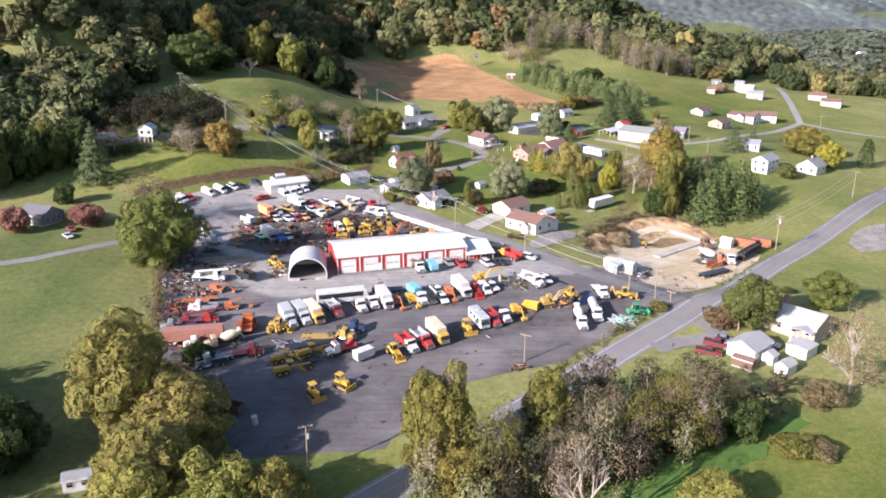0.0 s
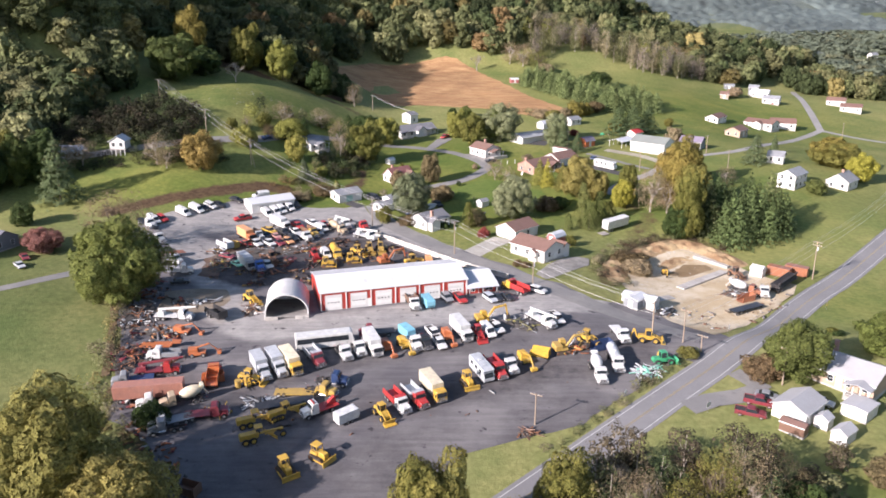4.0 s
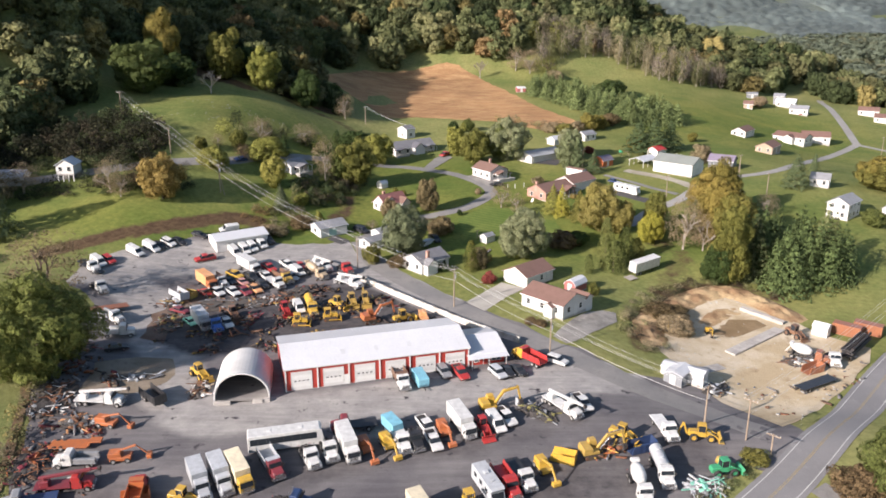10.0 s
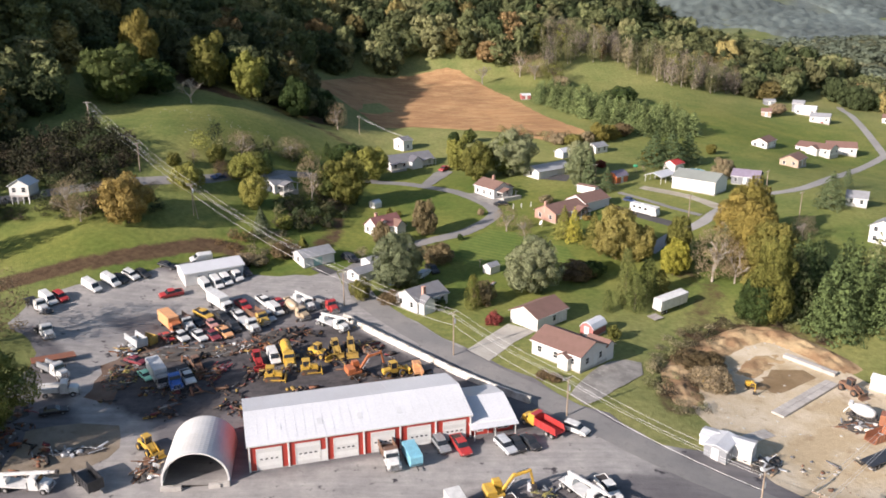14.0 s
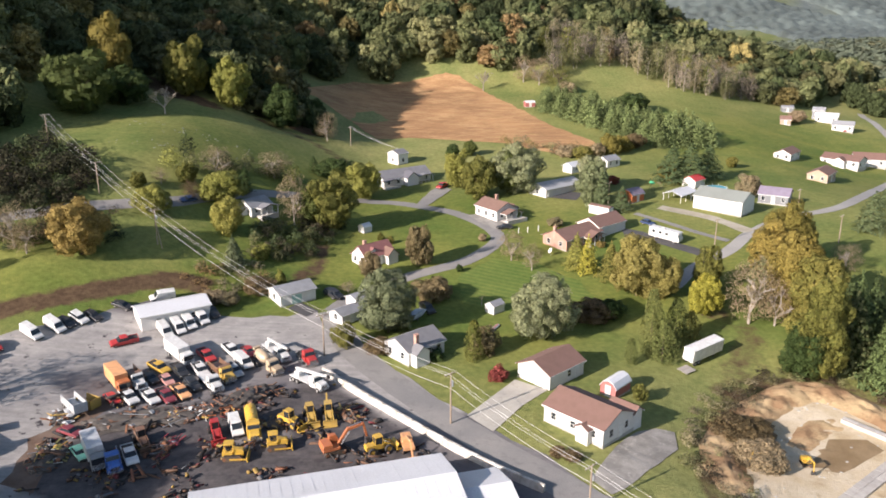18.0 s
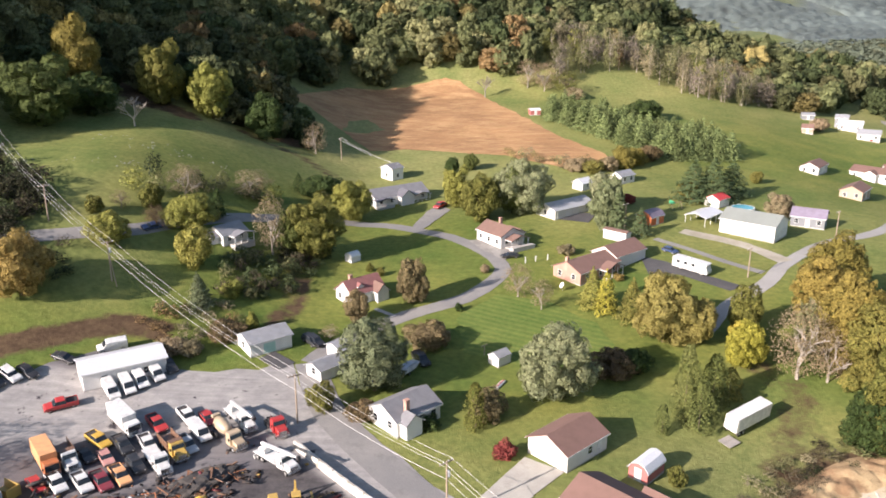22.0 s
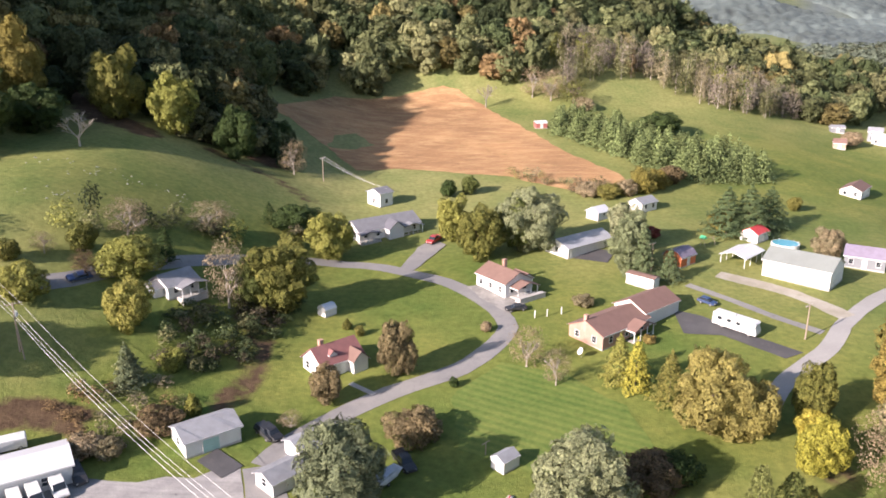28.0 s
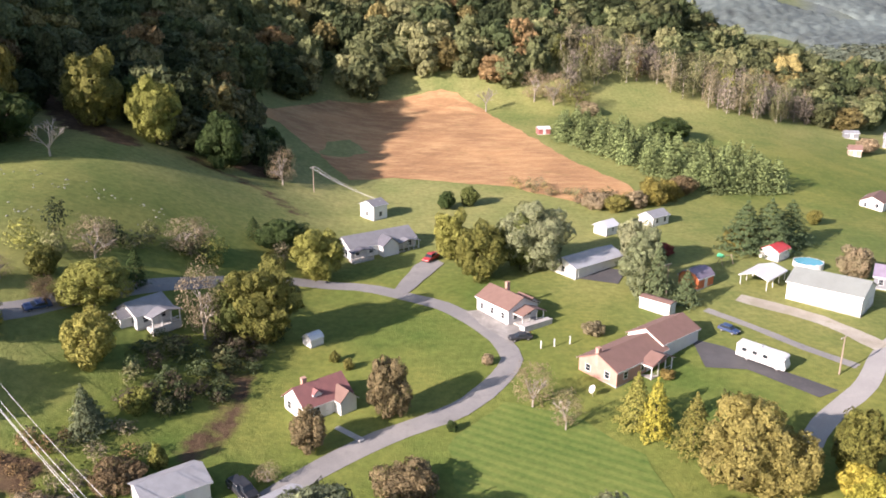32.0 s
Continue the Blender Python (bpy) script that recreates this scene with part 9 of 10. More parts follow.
# ---- parked vehicles, machines and trailers ----
lorry("service", "white", "white", on_ground(-67.7, 226.3, 16), "white service truck at the yard edge")
small_car("car", "black", on_ground(-65.6, 220.0, 24), "black car parked beside the big maple")
lorry("crane", "white", "white", on_ground(-60.5, 198.8, -2), "white crane truck among the junk at the yard edge")
trailer("open", "black", on_ground(-51.0, 199.7, -45), "black dump trailer with its bed down", 6.5)
trailer("low", "orange", on_ground(-59.2, 185.8, 4), "orange lowboy trailer among the junk at the yard edge", 8.5)
boom_machine(on_ground(-56.5, 192.0, -9), "orange boom lift machine at the yard edge", "orange")
lorry("service", "white", "grey", on_ground(-57.1, 181.0, -177), "white and grey service truck at the yard edge")
boom_machine(on_ground(-50.4, 182.3, 9), "orange boom lift machine with folded arm", "orange")
lorry("crane", "red", "maroon", on_ground(-56.5, 175.1, 8), "red and maroon crane truck with boom folded")
lorry("flat", "grey", "navy", on_ground(-60.2, 171.3, -164), "grey and dark blue flatbed truck old and weathered")
trailer("van", "salmon", on_ground(-55.0, 165.9, 9), "faded salmon-red box semi-trailer faded and long", 13)
lorry("tractor", "white", "grey", on_ground(-53.3, 163.3, -161), "white and grey tractor unit without trailer")
lorry("mixer", "tan", "cream", on_ground(-48.2, 164.3, -155), "tan and cream cement mixer truck rusting among the junk")
lorry("flat", "maroon", "maroon", on_ground(-42.4, 159.7, 11), "maroon flatbed truck with dark deck")
lorry("flat", "white", "grey", on_ground(-48.3, 157.4, -155), "white and grey flatbed truck with bare frame")
lorry("dump", "red", "orange", on_ground(-44.5, 172.8, 98), "red and orange dump truck with orange bed")
dumpster(on_ground(-44.6, 172.3, 18), "orange steel dumpster open-topped", "orange", 4.5)
forklift(on_ground(-37.2, 170.4, -54), "yellow forklift parked by the tanks", "yellow")
tank(on_ground(-39.0, 169.9, -0), "mustard yellow steel storage tank upright", "mustard", 0.6, 1.6, True)
lorry("box", "silver", "silver", on_ground(-35.5, 175.3, -62), "silver-grey box truck in a row of box trucks")
lorry("box", "silver", "silver", on_ground(-32.5, 176.6, -61), "silver-grey box truck in a row of box trucks")
lorry("box", "yellow", "cream", on_ground(-29.7, 177.2, -60), "yellow and cream box truck in a row of box trucks", style="flat")
lorry("dump", "maroon", "silver", on_ground(-25.3, 180.2, -60), "maroon and silver-grey dump truck with silver bed")
coach(on_ground(-23.9, 186.1, 13), "white motor coach with dark windows parked before the red shop")
lorry("flat", "maroon", "black", on_ground(-13.0, 190.9, -170), "maroon and black flatbed truck with long black deck")
lorry("tractor", "white", "white", on_ground(-19.4, 182.3, -65), "white tractor unit in the truck row")
lorry("tractor", "white", "white", on_ground(-16.5, 184.2, -70), "white tractor unit in the truck row")
lorry("box", "white", "white", on_ground(-13.4, 184.8, -69), "white box truck in the truck row", style="flat")
boom_machine(on_ground(-10.5, 185.1, -65), "orange boom lift machine in the truck row", "orange")
boom_machine(on_ground(-6.9, 186.1, -63), "yellow boom lift machine in the truck row", "yellow")
trailer("cargo", "sky", on_ground(-6.3, 190.6, -57), "light blue cargo trailer with blue tarp", 4.2)
lorry("flat", "white", "white", on_ground(-4.7, 187.1, -72), "white flatbed truck in the truck row")
lorry("tractor", "black", "black", on_ground(-2.6, 186.9, -68), "black tractor unit stripped for parts")
small_car("pickup", "white", on_ground(-0.4, 191.0, -64), "white pickup truck parked in the truck row")
small_car("pickup", "white", on_ground(0.9, 186.7, -71), "white pickup truck parked in the truck row")
lorry("tractor", "navy", "navy", on_ground(-20.5, 171.1, -11), "dark blue tractor unit without trailer")
trailer("low", "mustard", on_ground(-26.2, 167.3, -0), "mustard yellow lowboy trailer with wooden deck", 10)
lorry("tractor", "mustard", "mustard", on_ground(-22.2, 167.3, -19), "mustard yellow tractor unit weathered")
trailer("flat", "black", on_ground(-28.5, 163.0, 15), "black flatbed trailer under a black tarp", 11)
lorry("tow", "white", "red", on_ground(-21.6, 161.2, -146), "white and red tow truck with red wrecker body")
trailer("cargo", "white", on_ground(-16.2, 158.5, 39), "white cargo trailer enclosed", 4.6)
grader(on_ground(-32.5, 157.8, 25), "yellow road grader parked in the lower yard", "yellow")
grader(on_ground(-27.5, 160.4, 34), "yellow road grader parked in the lower yard", "yellow")
lorry("dump", "white", "red", on_ground(-7.1, 163.6, -60), "white and red dump truck with red bed")
lorry("dump", "red", "silver", on_ground(-3.8, 165.3, -60), "red and silver-grey dump truck with silver bed")
lorry("box", "yellow", "cream", on_ground(-0.3, 167.6, -65), "yellow and cream box truck large", style="flat")
loader(on_ground(-9.7, 159.6, -59), "yellow wheel loader small", "yellow")
grader(on_ground(-30.9, 153.1, 26), "yellow road grader parked in the lower yard", "yellow")
dozer(on_ground(-24.9, 143.7, -57), "yellow crawler bulldozer parked in the lower yard", "yellow")
dozer(on_ground(-19.7, 147.4, -37), "yellow crawler bulldozer parked in the lower yard", "yellow")
dumpster(on_ground(-39.9, 138.9, -22), "brown steel dumpster rusty and low", "brown", 4.0)
lorry("tractor", "grey", "grey", on_ground(-48.5, 155.5, -158), "grey tractor unit without trailer")
tank(on_ground(-34.9, 134.7, -0), "white steel storage tank low", "white", 0.6, 1.6, True)
loader(on_ground(-37.0, 171.8, -16), "yellow wheel loader by the truck row", "yellow")
lorry("box", "white", "white", on_ground(5.8, 191.1, -68), "white box truck in the truck row", style="flat")
boom_machine(on_ground(2.6, 189.8, -70), "orange boom lift machine in the truck row", "orange")
loader(on_ground(9.4, 190.2, -70), "red wheel loader small", "red")
small_car("van", "white", on_ground(11.8, 191.7, -69), "white panel van parked in the truck row")
small_car("pickup", "white", on_ground(13.7, 193.7, -65), "white pickup truck parked in the truck row")
excavator(on_ground(11.1, 196.8, 17), "yellow tracked excavator parked in the open yard", "yellow")
tank(on_ground(16.4, 198.8, -68), "silver-grey steel storage tank upright", "silver", 0.6, 1.6, True)
lorry("crane", "white", "white", on_ground(24.2, 196.9, -55), "white crane truck with boom forward")
small_car("pickup", "white", on_ground(28.0, 198.3, -70), "white pickup truck parked beside the crane truck")
excavator(on_ground(27.2, 183.5, 15), "mustard yellow tracked excavator old", "mustard")
dumpster(on_ground(22.3, 182.2, -22), "yellow steel dumpster open-topped", "yellow", 4.2)
loader(on_ground(33.3, 188.0, -35), "yellow wheel loader old", "yellow")
dumpster(on_ground(35.8, 185.0, 19), "dark blue steel dumpster rust-lined", "navy", 4.8)
lorry("flat", "white", "white", on_ground(41.0, 190.2, -81), "white flatbed truck in the yard")
lorry("mixer", "white", "white", on_ground(33.2, 174.4, -86), "white cement mixer truck parked by the road end")
lorry("tank", "white", "silver", on_ground(37.6, 178.6, -88), "white and silver-grey tank truck parked by the road end")
loader(on_ground(46.9, 188.0, -10), "yellow backhoe loader parked by the yard entrance", "yellow", True)
loader(on_ground(47.6, 178.7, 10), "green wheel loader by the gravel heap", "green")
tank(on_ground(48.0, 180.2, -61), "mustard yellow steel storage tank lying", "mustard", 0.7, 2.4)
motorhome(on_ground(9.5, 174.4, -68), "silver-grey motorhome parked in the open yard", 7.5, "silver")
lorry("dump", "red", "red", on_ground(12.4, 175.7, -70), "red dump truck in the front row")
lorry("flat", "white", "black", on_ground(14.9, 177.6, -70), "white and black flatbed truck in the front row")
boom_machine(on_ground(18.7, 179.7, -69), "yellow boom lift machine with long folded arm", "yellow")
dozer(on_ground(6.6, 170.7, -69), "yellow crawler bulldozer parked in the open yard", "yellow")
small_car("pickup", "maroon", on_ground(59.1, 159.9, -21), "dark red pickup truck parked beside the cottage garage")
small_car("pickup", "maroon", on_ground(62.1, 163.6, -25), "dark red pickup truck parked beside the cottage garage")
small_car("car", "grey", on_ground(64.5, 165.7, -28), "grey car parked beside the cottage garage")
small_car("car", "white", on_ground(74.1, 163.6, -37), "white car parked beside the cottage garage")
trailer("flat", "black", on_ground(77.4, 212.0, 28), "black flatbed trailer empty on the building site", 10)
lorry("tractor", "white", "teal", on_ground(85.7, 222.6, -102), "white and teal tractor unit on the building site")
trailer("flat", "black", on_ground(93.4, 228.2, 46), "black flatbed trailer loaded with dark pipes", 13)
lorry("mixer", "rust", "white", on_ground(81.1, 223.7, -34), "rusty and white cement mixer truck on the building site")
excavator(on_ground(56.8, 236.1, 200) @ Matrix.Scale(0.62, 4), "small yellow tracked excavator on the building site", "yellow")
excavator(on_ground(63.7, 236.9, -92) @ Matrix.Scale(0.55, 4), "small yellow tracked excavator on the building site", "yellow")
loader(on_ground(82.9, 235.3, -64), "brown wheel loader on the building site", "brown")
dumpster(on_ground(79.7, 218.5, 25), "rusty steel dumpster on the building site", "rust", 4.5)
lorry("dump", "yellow", "red", on_ground(20.0, 215.3, 132), "yellow and red dump truck beside the office")
small_car("suv", "white", on_ground(25.6, 214.6, -38), "white sport utility car parked at the side road")
small_car("suv", "grey", on_ground(2.7, 209.9, -67), "grey sport utility car parked before the red shop")
small_car("pickup", "red", on_ground(6.0, 209.5, -69), "red pickup truck parked before the red shop")
small_car("suv", "silver", on_ground(13.3, 209.5, -63), "silver-grey sport utility car parked before the office")
small_car("car", "black", on_ground(15.2, 210.3, -70), "black car parked before the office")
small_car("car", "black", on_ground(17.5, 210.6, -63), "black car parked before the office")
lorry("dump", "white", "brown", on_ground(-5.6, 206.7, -73), "white and brown dump truck before the shop doors")
trailer("cargo", "sky", on_ground(-1.8, 206.0, -71), "light blue cargo trailer before the shop doors", 5.0)
loader(on_ground(-45.0, 208.8, -43), "yellow wheel loader beside the quonset hut", "yellow")
lorry("box", "white", "white", on_ground(-48.8, 267.7, -46), "white box truck in the scrap lot", style="flat")
small_car("pickup", "red", on_ground(-43.6, 268.1, -49), "red pickup truck parked in the scrap lot")
small_car("pickup", "white", on_ground(-39.2, 270.5, -51), "white pickup truck parked in the scrap lot")
small_car("car", "red", on_ground(-35.6, 270.2, -52), "red car parked in the scrap lot")
small_car("van", "white", on_ground(-35.5, 265.5, -52), "white panel van parked in the scrap lot")
small_car("pickup", "silver", on_ground(-36.7, 262.0, -51), "silver-grey pickup truck parked in the scrap lot")
lorry("dump", "mustard", "brown", on_ground(-38.5, 260.9, -51), "mustard yellow and brown dump truck in the scrap lot")
small_car("pickup", "white", on_ground(-43.1, 262.2, -55), "white pickup truck parked in the scrap lot")
lorry("flat", "white", "white", on_ground(-39.8, 257.2, -53), "white flatbed truck in the scrap lot")
small_car("pickup", "black", on_ground(-47.0, 261.9, -50), "black pickup truck parked in the scrap lot")
small_car("suv", "black", on_ground(-42.9, 256.4, -51), "black sport utility car parked in the scrap lot")
small_car("car", "pink", on_ground(-48.4, 258.5, -53), "pink car parked in the scrap lot")
small_car("pickup", "peach", on_ground(-44.2, 253.5, -50), "pale orange pickup truck parked in the scrap lot")
small_car("pickup", "yellow", on_ground(-51.4, 263.1, -39), "yellow pickup truck parked in the scrap lot")
small_car("car", "black", on_ground(-51.8, 259.1, -44), "black car parked in the scrap lot")
lorry("dump", "white", "brown", on_ground(-54.4, 258.2, -51), "white and brown dump truck in the scrap lot")
lorry("box", "orange", "peach", on_ground(-56.9, 256.8, -51), "orange and pale orange box truck in the scrap lot", style="flat")
small_car("pickup", "white", on_ground(-53.0, 251.6, -48), "white pickup truck parked in the scrap lot")
small_car("pickup", "white", on_ground(-49.2, 251.7, -49), "white pickup truck parked in the scrap lot")
small_car("pickup", "maroon", on_ground(-46.4, 252.0, -49), "maroon pickup truck parked in the scrap lot")
small_car("car", "red", on_ground(-55.9, 251.2, -48), "red car parked in the scrap lot")
lorry("crane", "white", "white", on_ground(-29.9, 269.7, -52), "white crane truck in the scrap lot")
lorry("tractor", "red", "white", on_ground(-23.4, 267.5, -58), "red and white tractor unit in the scrap lot")
lorry("crane", "white", "white", on_ground(-21.3, 257.4, -41), "white crane truck in the scrap lot")
lorry("mixer", "tan", "tan", on_ground(-30.5, 264.0, -47), "tan cement mixer truck in the scrap lot")
small_car("van", "white", on_ground(-31.1, 241.4, -67), "white panel van parked in the scrap lot")
lorry("tank", "yellow", "yellow", on_ground(-28.2, 241.2, -72), "yellow tank truck in the scrap lot")
loader(on_ground(-34.0, 239.5, -65), "red wheel loader in the scrap lot", "red")
dozer(on_ground(-29.5, 233.2, 5), "yellow crawler bulldozer in the scrap lot", "yellow")
dozer(on_ground(-23.1, 236.1, 13), "yellow crawler bulldozer in the scrap lot", "yellow")
loader(on_ground(-22.2, 242.9, -33), "yellow wheel loader in the scrap lot", "yellow")
loader(on_ground(-19.1, 244.9, -71), "mustard yellow wheel loader in the scrap lot", "mustard")
loader(on_ground(-16.0, 245.5, -77), "mustard yellow backhoe loader parked in the scrap lot", "mustard", True)
excavator(on_ground(-13.8, 234.7, 26), "orange tracked excavator in the scrap lot", "orange")
loader(on_ground(-6.4, 235.0, 27), "yellow wheel loader by the white wall", "yellow")
boom_machine(on_ground(-1.9, 236.0, -76), "pale orange boom lift machine by the white wall", "peach")
lorry("box", "grey", "silver", on_ground(-51.4, 232.7, -57), "grey and silver-grey box truck in the scrap lot", style="flat")
lorry("tractor", "blue", "blue", on_ground(-48.0, 231.2, -60), "blue tractor unit in the scrap lot")
small_car("pickup", "white", on_ground(-45.9, 233.0, -59), "white pickup truck parked in the scrap lot")
small_car("car", "mint", on_ground(-54.2, 233.8, -49), "mint green car parked in the scrap lot")
loader(on_ground(-45.4, 237.0, -54), "brown wheel loader in the scrap lot", "brown")
trailer("open", "silver", on_ground(-61.1, 247.6, -45), "silver-grey dump trailer in the scrap lot", 6)
dumpster(on_ground(-59.5, 249.6, -29), "mustard yellow steel dumpster in the scrap lot", "mustard", 4)
small_car("car", "maroon", on_ground(-58.5, 240.0, -25), "maroon car parked in the scrap lot")
small_car("van", "white", on_ground(-54.9, 277.5, -53), "white panel van parked beside the white shop")
small_car("van", "white", on_ground(-52.7, 279.3, -54), "white panel van parked beside the white shop")
small_car("van", "white", on_ground(-51.1, 281.2, -52), "white panel van parked beside the white shop")
small_car("van", "white", on_ground(-49.0, 283.5, -51), "white panel van parked beside the white shop")
small_car("suv", "black", on_ground(-47.3, 286.2, -51), "black sport utility car parked beside the white shop")
small_car("van", "white", on_ground(-80.4, 272.5, -33), "white panel van parked along the earth bank")
small_car("van", "white", on_ground(-77.1, 275.7, -33), "white panel van parked along the earth bank")
small_car("car", "black", on_ground(-75.5, 277.5, -33), "black car parked along the earth bank")
small_car("suv", "white", on_ground(-73.6, 279.3, -32), "white sport utility car parked along the earth bank")
small_car("car", "black", on_ground(-71.2, 280.8, -34), "black car parked along the earth bank")
small_car("pickup", "red", on_ground(-61.8, 272.8, -148), "red pickup truck parked on the gravel lot")
small_car("van", "white", on_ground(-59.6, 290.5, -150), "white panel van parked behind the white shop")
small_car("car", "black", on_ground(-66.7, 285.6, -17), "black car parked behind the white shop")
small_car("suv", "red", on_ground(-85.3, 266.8, -38), "red sport utility car parked along the earth bank")
small_car("van", "white", on_ground(-87.3, 265.1, -39), "white panel van parked along the earth bank")
lorry("flat", "white", "black", on_ground(-88.5, 262.0, -39), "white and black flatbed truck along the earth bank")
small_car("car", "black", on_ground(-86.3, 260.5, -29), "black car parked along the earth bank")
lorry("tractor", "white", "white", on_ground(-81.1, 249.6, -45), "white tractor unit at the lot edge")
lorry("service", "white", "grey", on_ground(-71.9, 233.6, -30), "white and grey service truck at the yard edge")
trailer("flat", "rust", on_ground(-74.0, 238.3, 35), "rusty flatbed trailer at the yard edge", 8)
motorhome(on_ground(66.3, 337.1, -44), "white motorhome on the black drive", 9.5, "white")
small_car("car", "black", on_ground(21.8, 346.4, -167), "black car parked beside the bungalow")
small_car("hatch", "navy", on_ground(64.4, 350.1, -47), "dark blue small vehicle parked on the lawn by the lane")
small_car("pickup", "red", on_ground(3.4, 390.3, -120), "red pickup truck parked on the farmhouse drive")
small_car("car", "navy", on_ground(-65.3, 332.0, -135), "dark blue car parked on the loop lane")
small_car("suv", "black", on_ground(-22.6, 299.4, -47), "black sport utility car parked on the garage lawn")
small_car("pickup", "black", on_ground(0.2, 292.0, -63), "black pickup truck parked behind the pine")
small_car("suv", "black", on_ground(-21.7, 299.2, -45), "black sport utility car parked beside the garage")
small_car("car", "silver", on_ground(-107.9, 223.6, -46), "silver car parked beside the west house")
small_car("car", "maroon", on_ground(-109.7, 229.9, -52), "maroon car parked beside the west house")
small_car("car", "red", on_ground(211.1, 531.2, -10), "red car parked beside the far house")
small_car("pickup", "white", on_ground(138.0, 308.2, -33), "white pickup truck parked beside the far house")

# ---- utility poles and wires ----
POLE_WOOD = surf("pole_wood", (0.3, 0.24, 0.18), (0.2, 0.15, 0.11), 1.0, 9.0, 0.7, 0.9, 0, 0.3)
WIRE = surf("aluminium_wire", (0.56, 0.56, 0.54), None, 1.0, 5.0, 0.3, 0.6, 0.1, 0.0)
INSULATOR = surf("porcelain", (0.5, 0.5, 0.48), None, 2.0, 9.0, 0.3, 0.35)
CAN = surf("transformer_grey", (0.42, 0.44, 0.45), None, 2.0, 9.0, 0.4, 0.5)


def utility_pole(x, y, high, arm_ang, label, arms=1, can=False, brace=None):
    """A wooden pole with crossarms, insulators and, where it has one, a transformer. Returns the wire points."""
    z = ground_z(x, y)
    root = thing("utility_pole", pose(x, y, z, 0, 0, arm_ang), label, "utility pole")
    shared("shaft", high, lambda bm: tube(bm, (0, 0, -0.6), (0, 0, high), 0.17, 0.11, 10), POLE_WOOD, root)
    pts = []
    for k in range(arms):
        zz = high - 0.35 - 0.9 * k
        a = shared("crossarm", 1, lambda bm: box(bm, -1.2, 1.2, -0.07, 0.07, -0.08, 0.08), POLE_WOOD, root, at=pose(0, 0.16, zz))
        for px in (-1.1, -0.45, 0.45, 1.1):
            shared("insulator", 1, lambda bm: tube(bm, (0, 0, 0.08), (0, 0, 0.3), 0.06, 0.05, 8), INSULATOR, a, at=pose(px, 0, 0))
    if can:
        shared("transformer", 1, lambda bm: (tube(bm, (0.32, 0, 0), (0.32, 0, 0.95), 0.24, None, 12), tube(bm, (0.32, 0, 0.95), (0.32, 0, 1.15), 0.07, None, 8)), CAN, root, at=pose(0, 0, high - 2.6))
    if brace:
        shared("brace", (high, brace), lambda bm: tube(bm, (0, -brace, -0.5), (0, 0, high * 0.72), 0.12, 0.09, 8), POLE_WOOD, root)
    c, s = math.cos(radians(arm_ang)), math.sin(radians(arm_ang))
    return [(x + c * px - s * 0.16, y + s * px + c * 0.16, z + high - 0.05) for px in (-1.1, -0.45, 1.1)] + [(x, y, z + high - 2.9)]


def power_line(a, b, sag, label):
    """The wires of one span, each hanging in its own sag."""
    root = thing("power_line", pose(*a[1]), label, "power line")
    for k, (p, q) in enumerate(zip(a, b)):
        bm = bmesh.new()
        r = 0.034 if k == 3 else 0.024  # the telephone cable hangs lowest and is the thickest
        p, q = Vector(p) - Vector(a[1]), Vector(q) - Vector(a[1])
        side = Vector((-(q - p).y, (q - p).x, 0)).normalized() * r
        last = None
        for j in range(17):
            t = j / 16
            v = p.lerp(q, t) - Vector((0, 0, sag * 4 * t * (1 - t)))
            ring = [bm.verts.new(v + o) for o in (side, Vector((0, 0, r)), -side, Vector((0, 0, -r)))]
            if last:
                for i in range(4):
                    bm.faces.new((last[i], last[(i + 1) % 4], ring[(i + 1) % 4], ring[i]))
            last = ring
        part("wire", bm, WIRE, root)


P = {
    "gate": utility_pole(49.1, 193.5, 7.5, 45, "tall wooden utility pole at the yard entrance", 1, True),
    "office": utility_pole(24.9, 219.9, 7.5, 40, "wooden utility pole by the side road", 1, True),
    "wall": utility_pole(5.2, 243.6, 9.6, 42, "pale wooden utility pole by the road wall", 1, True),
    "lot": utility_pole(-20.2, 269.7, 9.2, 30, "brown wooden utility pole at the gravel lot", 1),
    "slope": utility_pole(-66.8, 310.6, 9.0, 40, "braced wooden utility pole on the slope", 1, True, 2.8),
    "mid": utility_pole(-86.2, 325.5, 8.5, 40, "wooden utility pole on the slope", 1),
    "hill": utility_pole(-113.0, 356.5, 8.2, 30, "wooden utility pole on the pasture hill", 1),
}
for _a, _b, _sag in (("gate", "office", 0.9), ("office", "wall", 0.8), ("wall", "lot", 0.9), ("lot", "slope", 1.6), ("slope", "mid", 0.7), ("mid", "hill", 0.9)):
    power_line(P[_a], P[_b], _sag, "pale power wires between wooden poles")
utility_pole(-22.5, 119.7, 9.6, 20, "wooden utility pole with crossarm below the yard", 1, True)
_r0 = utility_pole(103.5, 233.5, 11.0, -45, "wooden utility pole beside the country road", 2, True)
utility_pole(69.3, 170.4, 8.0, -45, "wooden utility pole beside the cottage", 1)
_r2 = utility_pole(151.0, 283.0, 10.0, -45, "wooden utility pole along the country road", 1)
_r3 = utility_pole(54.4, 187.8, 7.8, -45, "reddish wooden utility pole at the road corner", 1)
utility_pole(57.0, 183.5, 4.0, -45, "short grey service post at the road corner", 1)
power_line(_r3, _r0, 1.2, "power wires along the country road")
power_line(_r0, _r2, 1.2, "power wires along the country road")
_f0 = utility_pole(-33.3, 440.0, 8.0, 60, "wooden utility pole below the field", 1)
_f1 = [(-12.0 + 0.2 * k, 424.0 + 0.1 * k, ground_z(-12, 424) + 4.9) for k in range(3)]
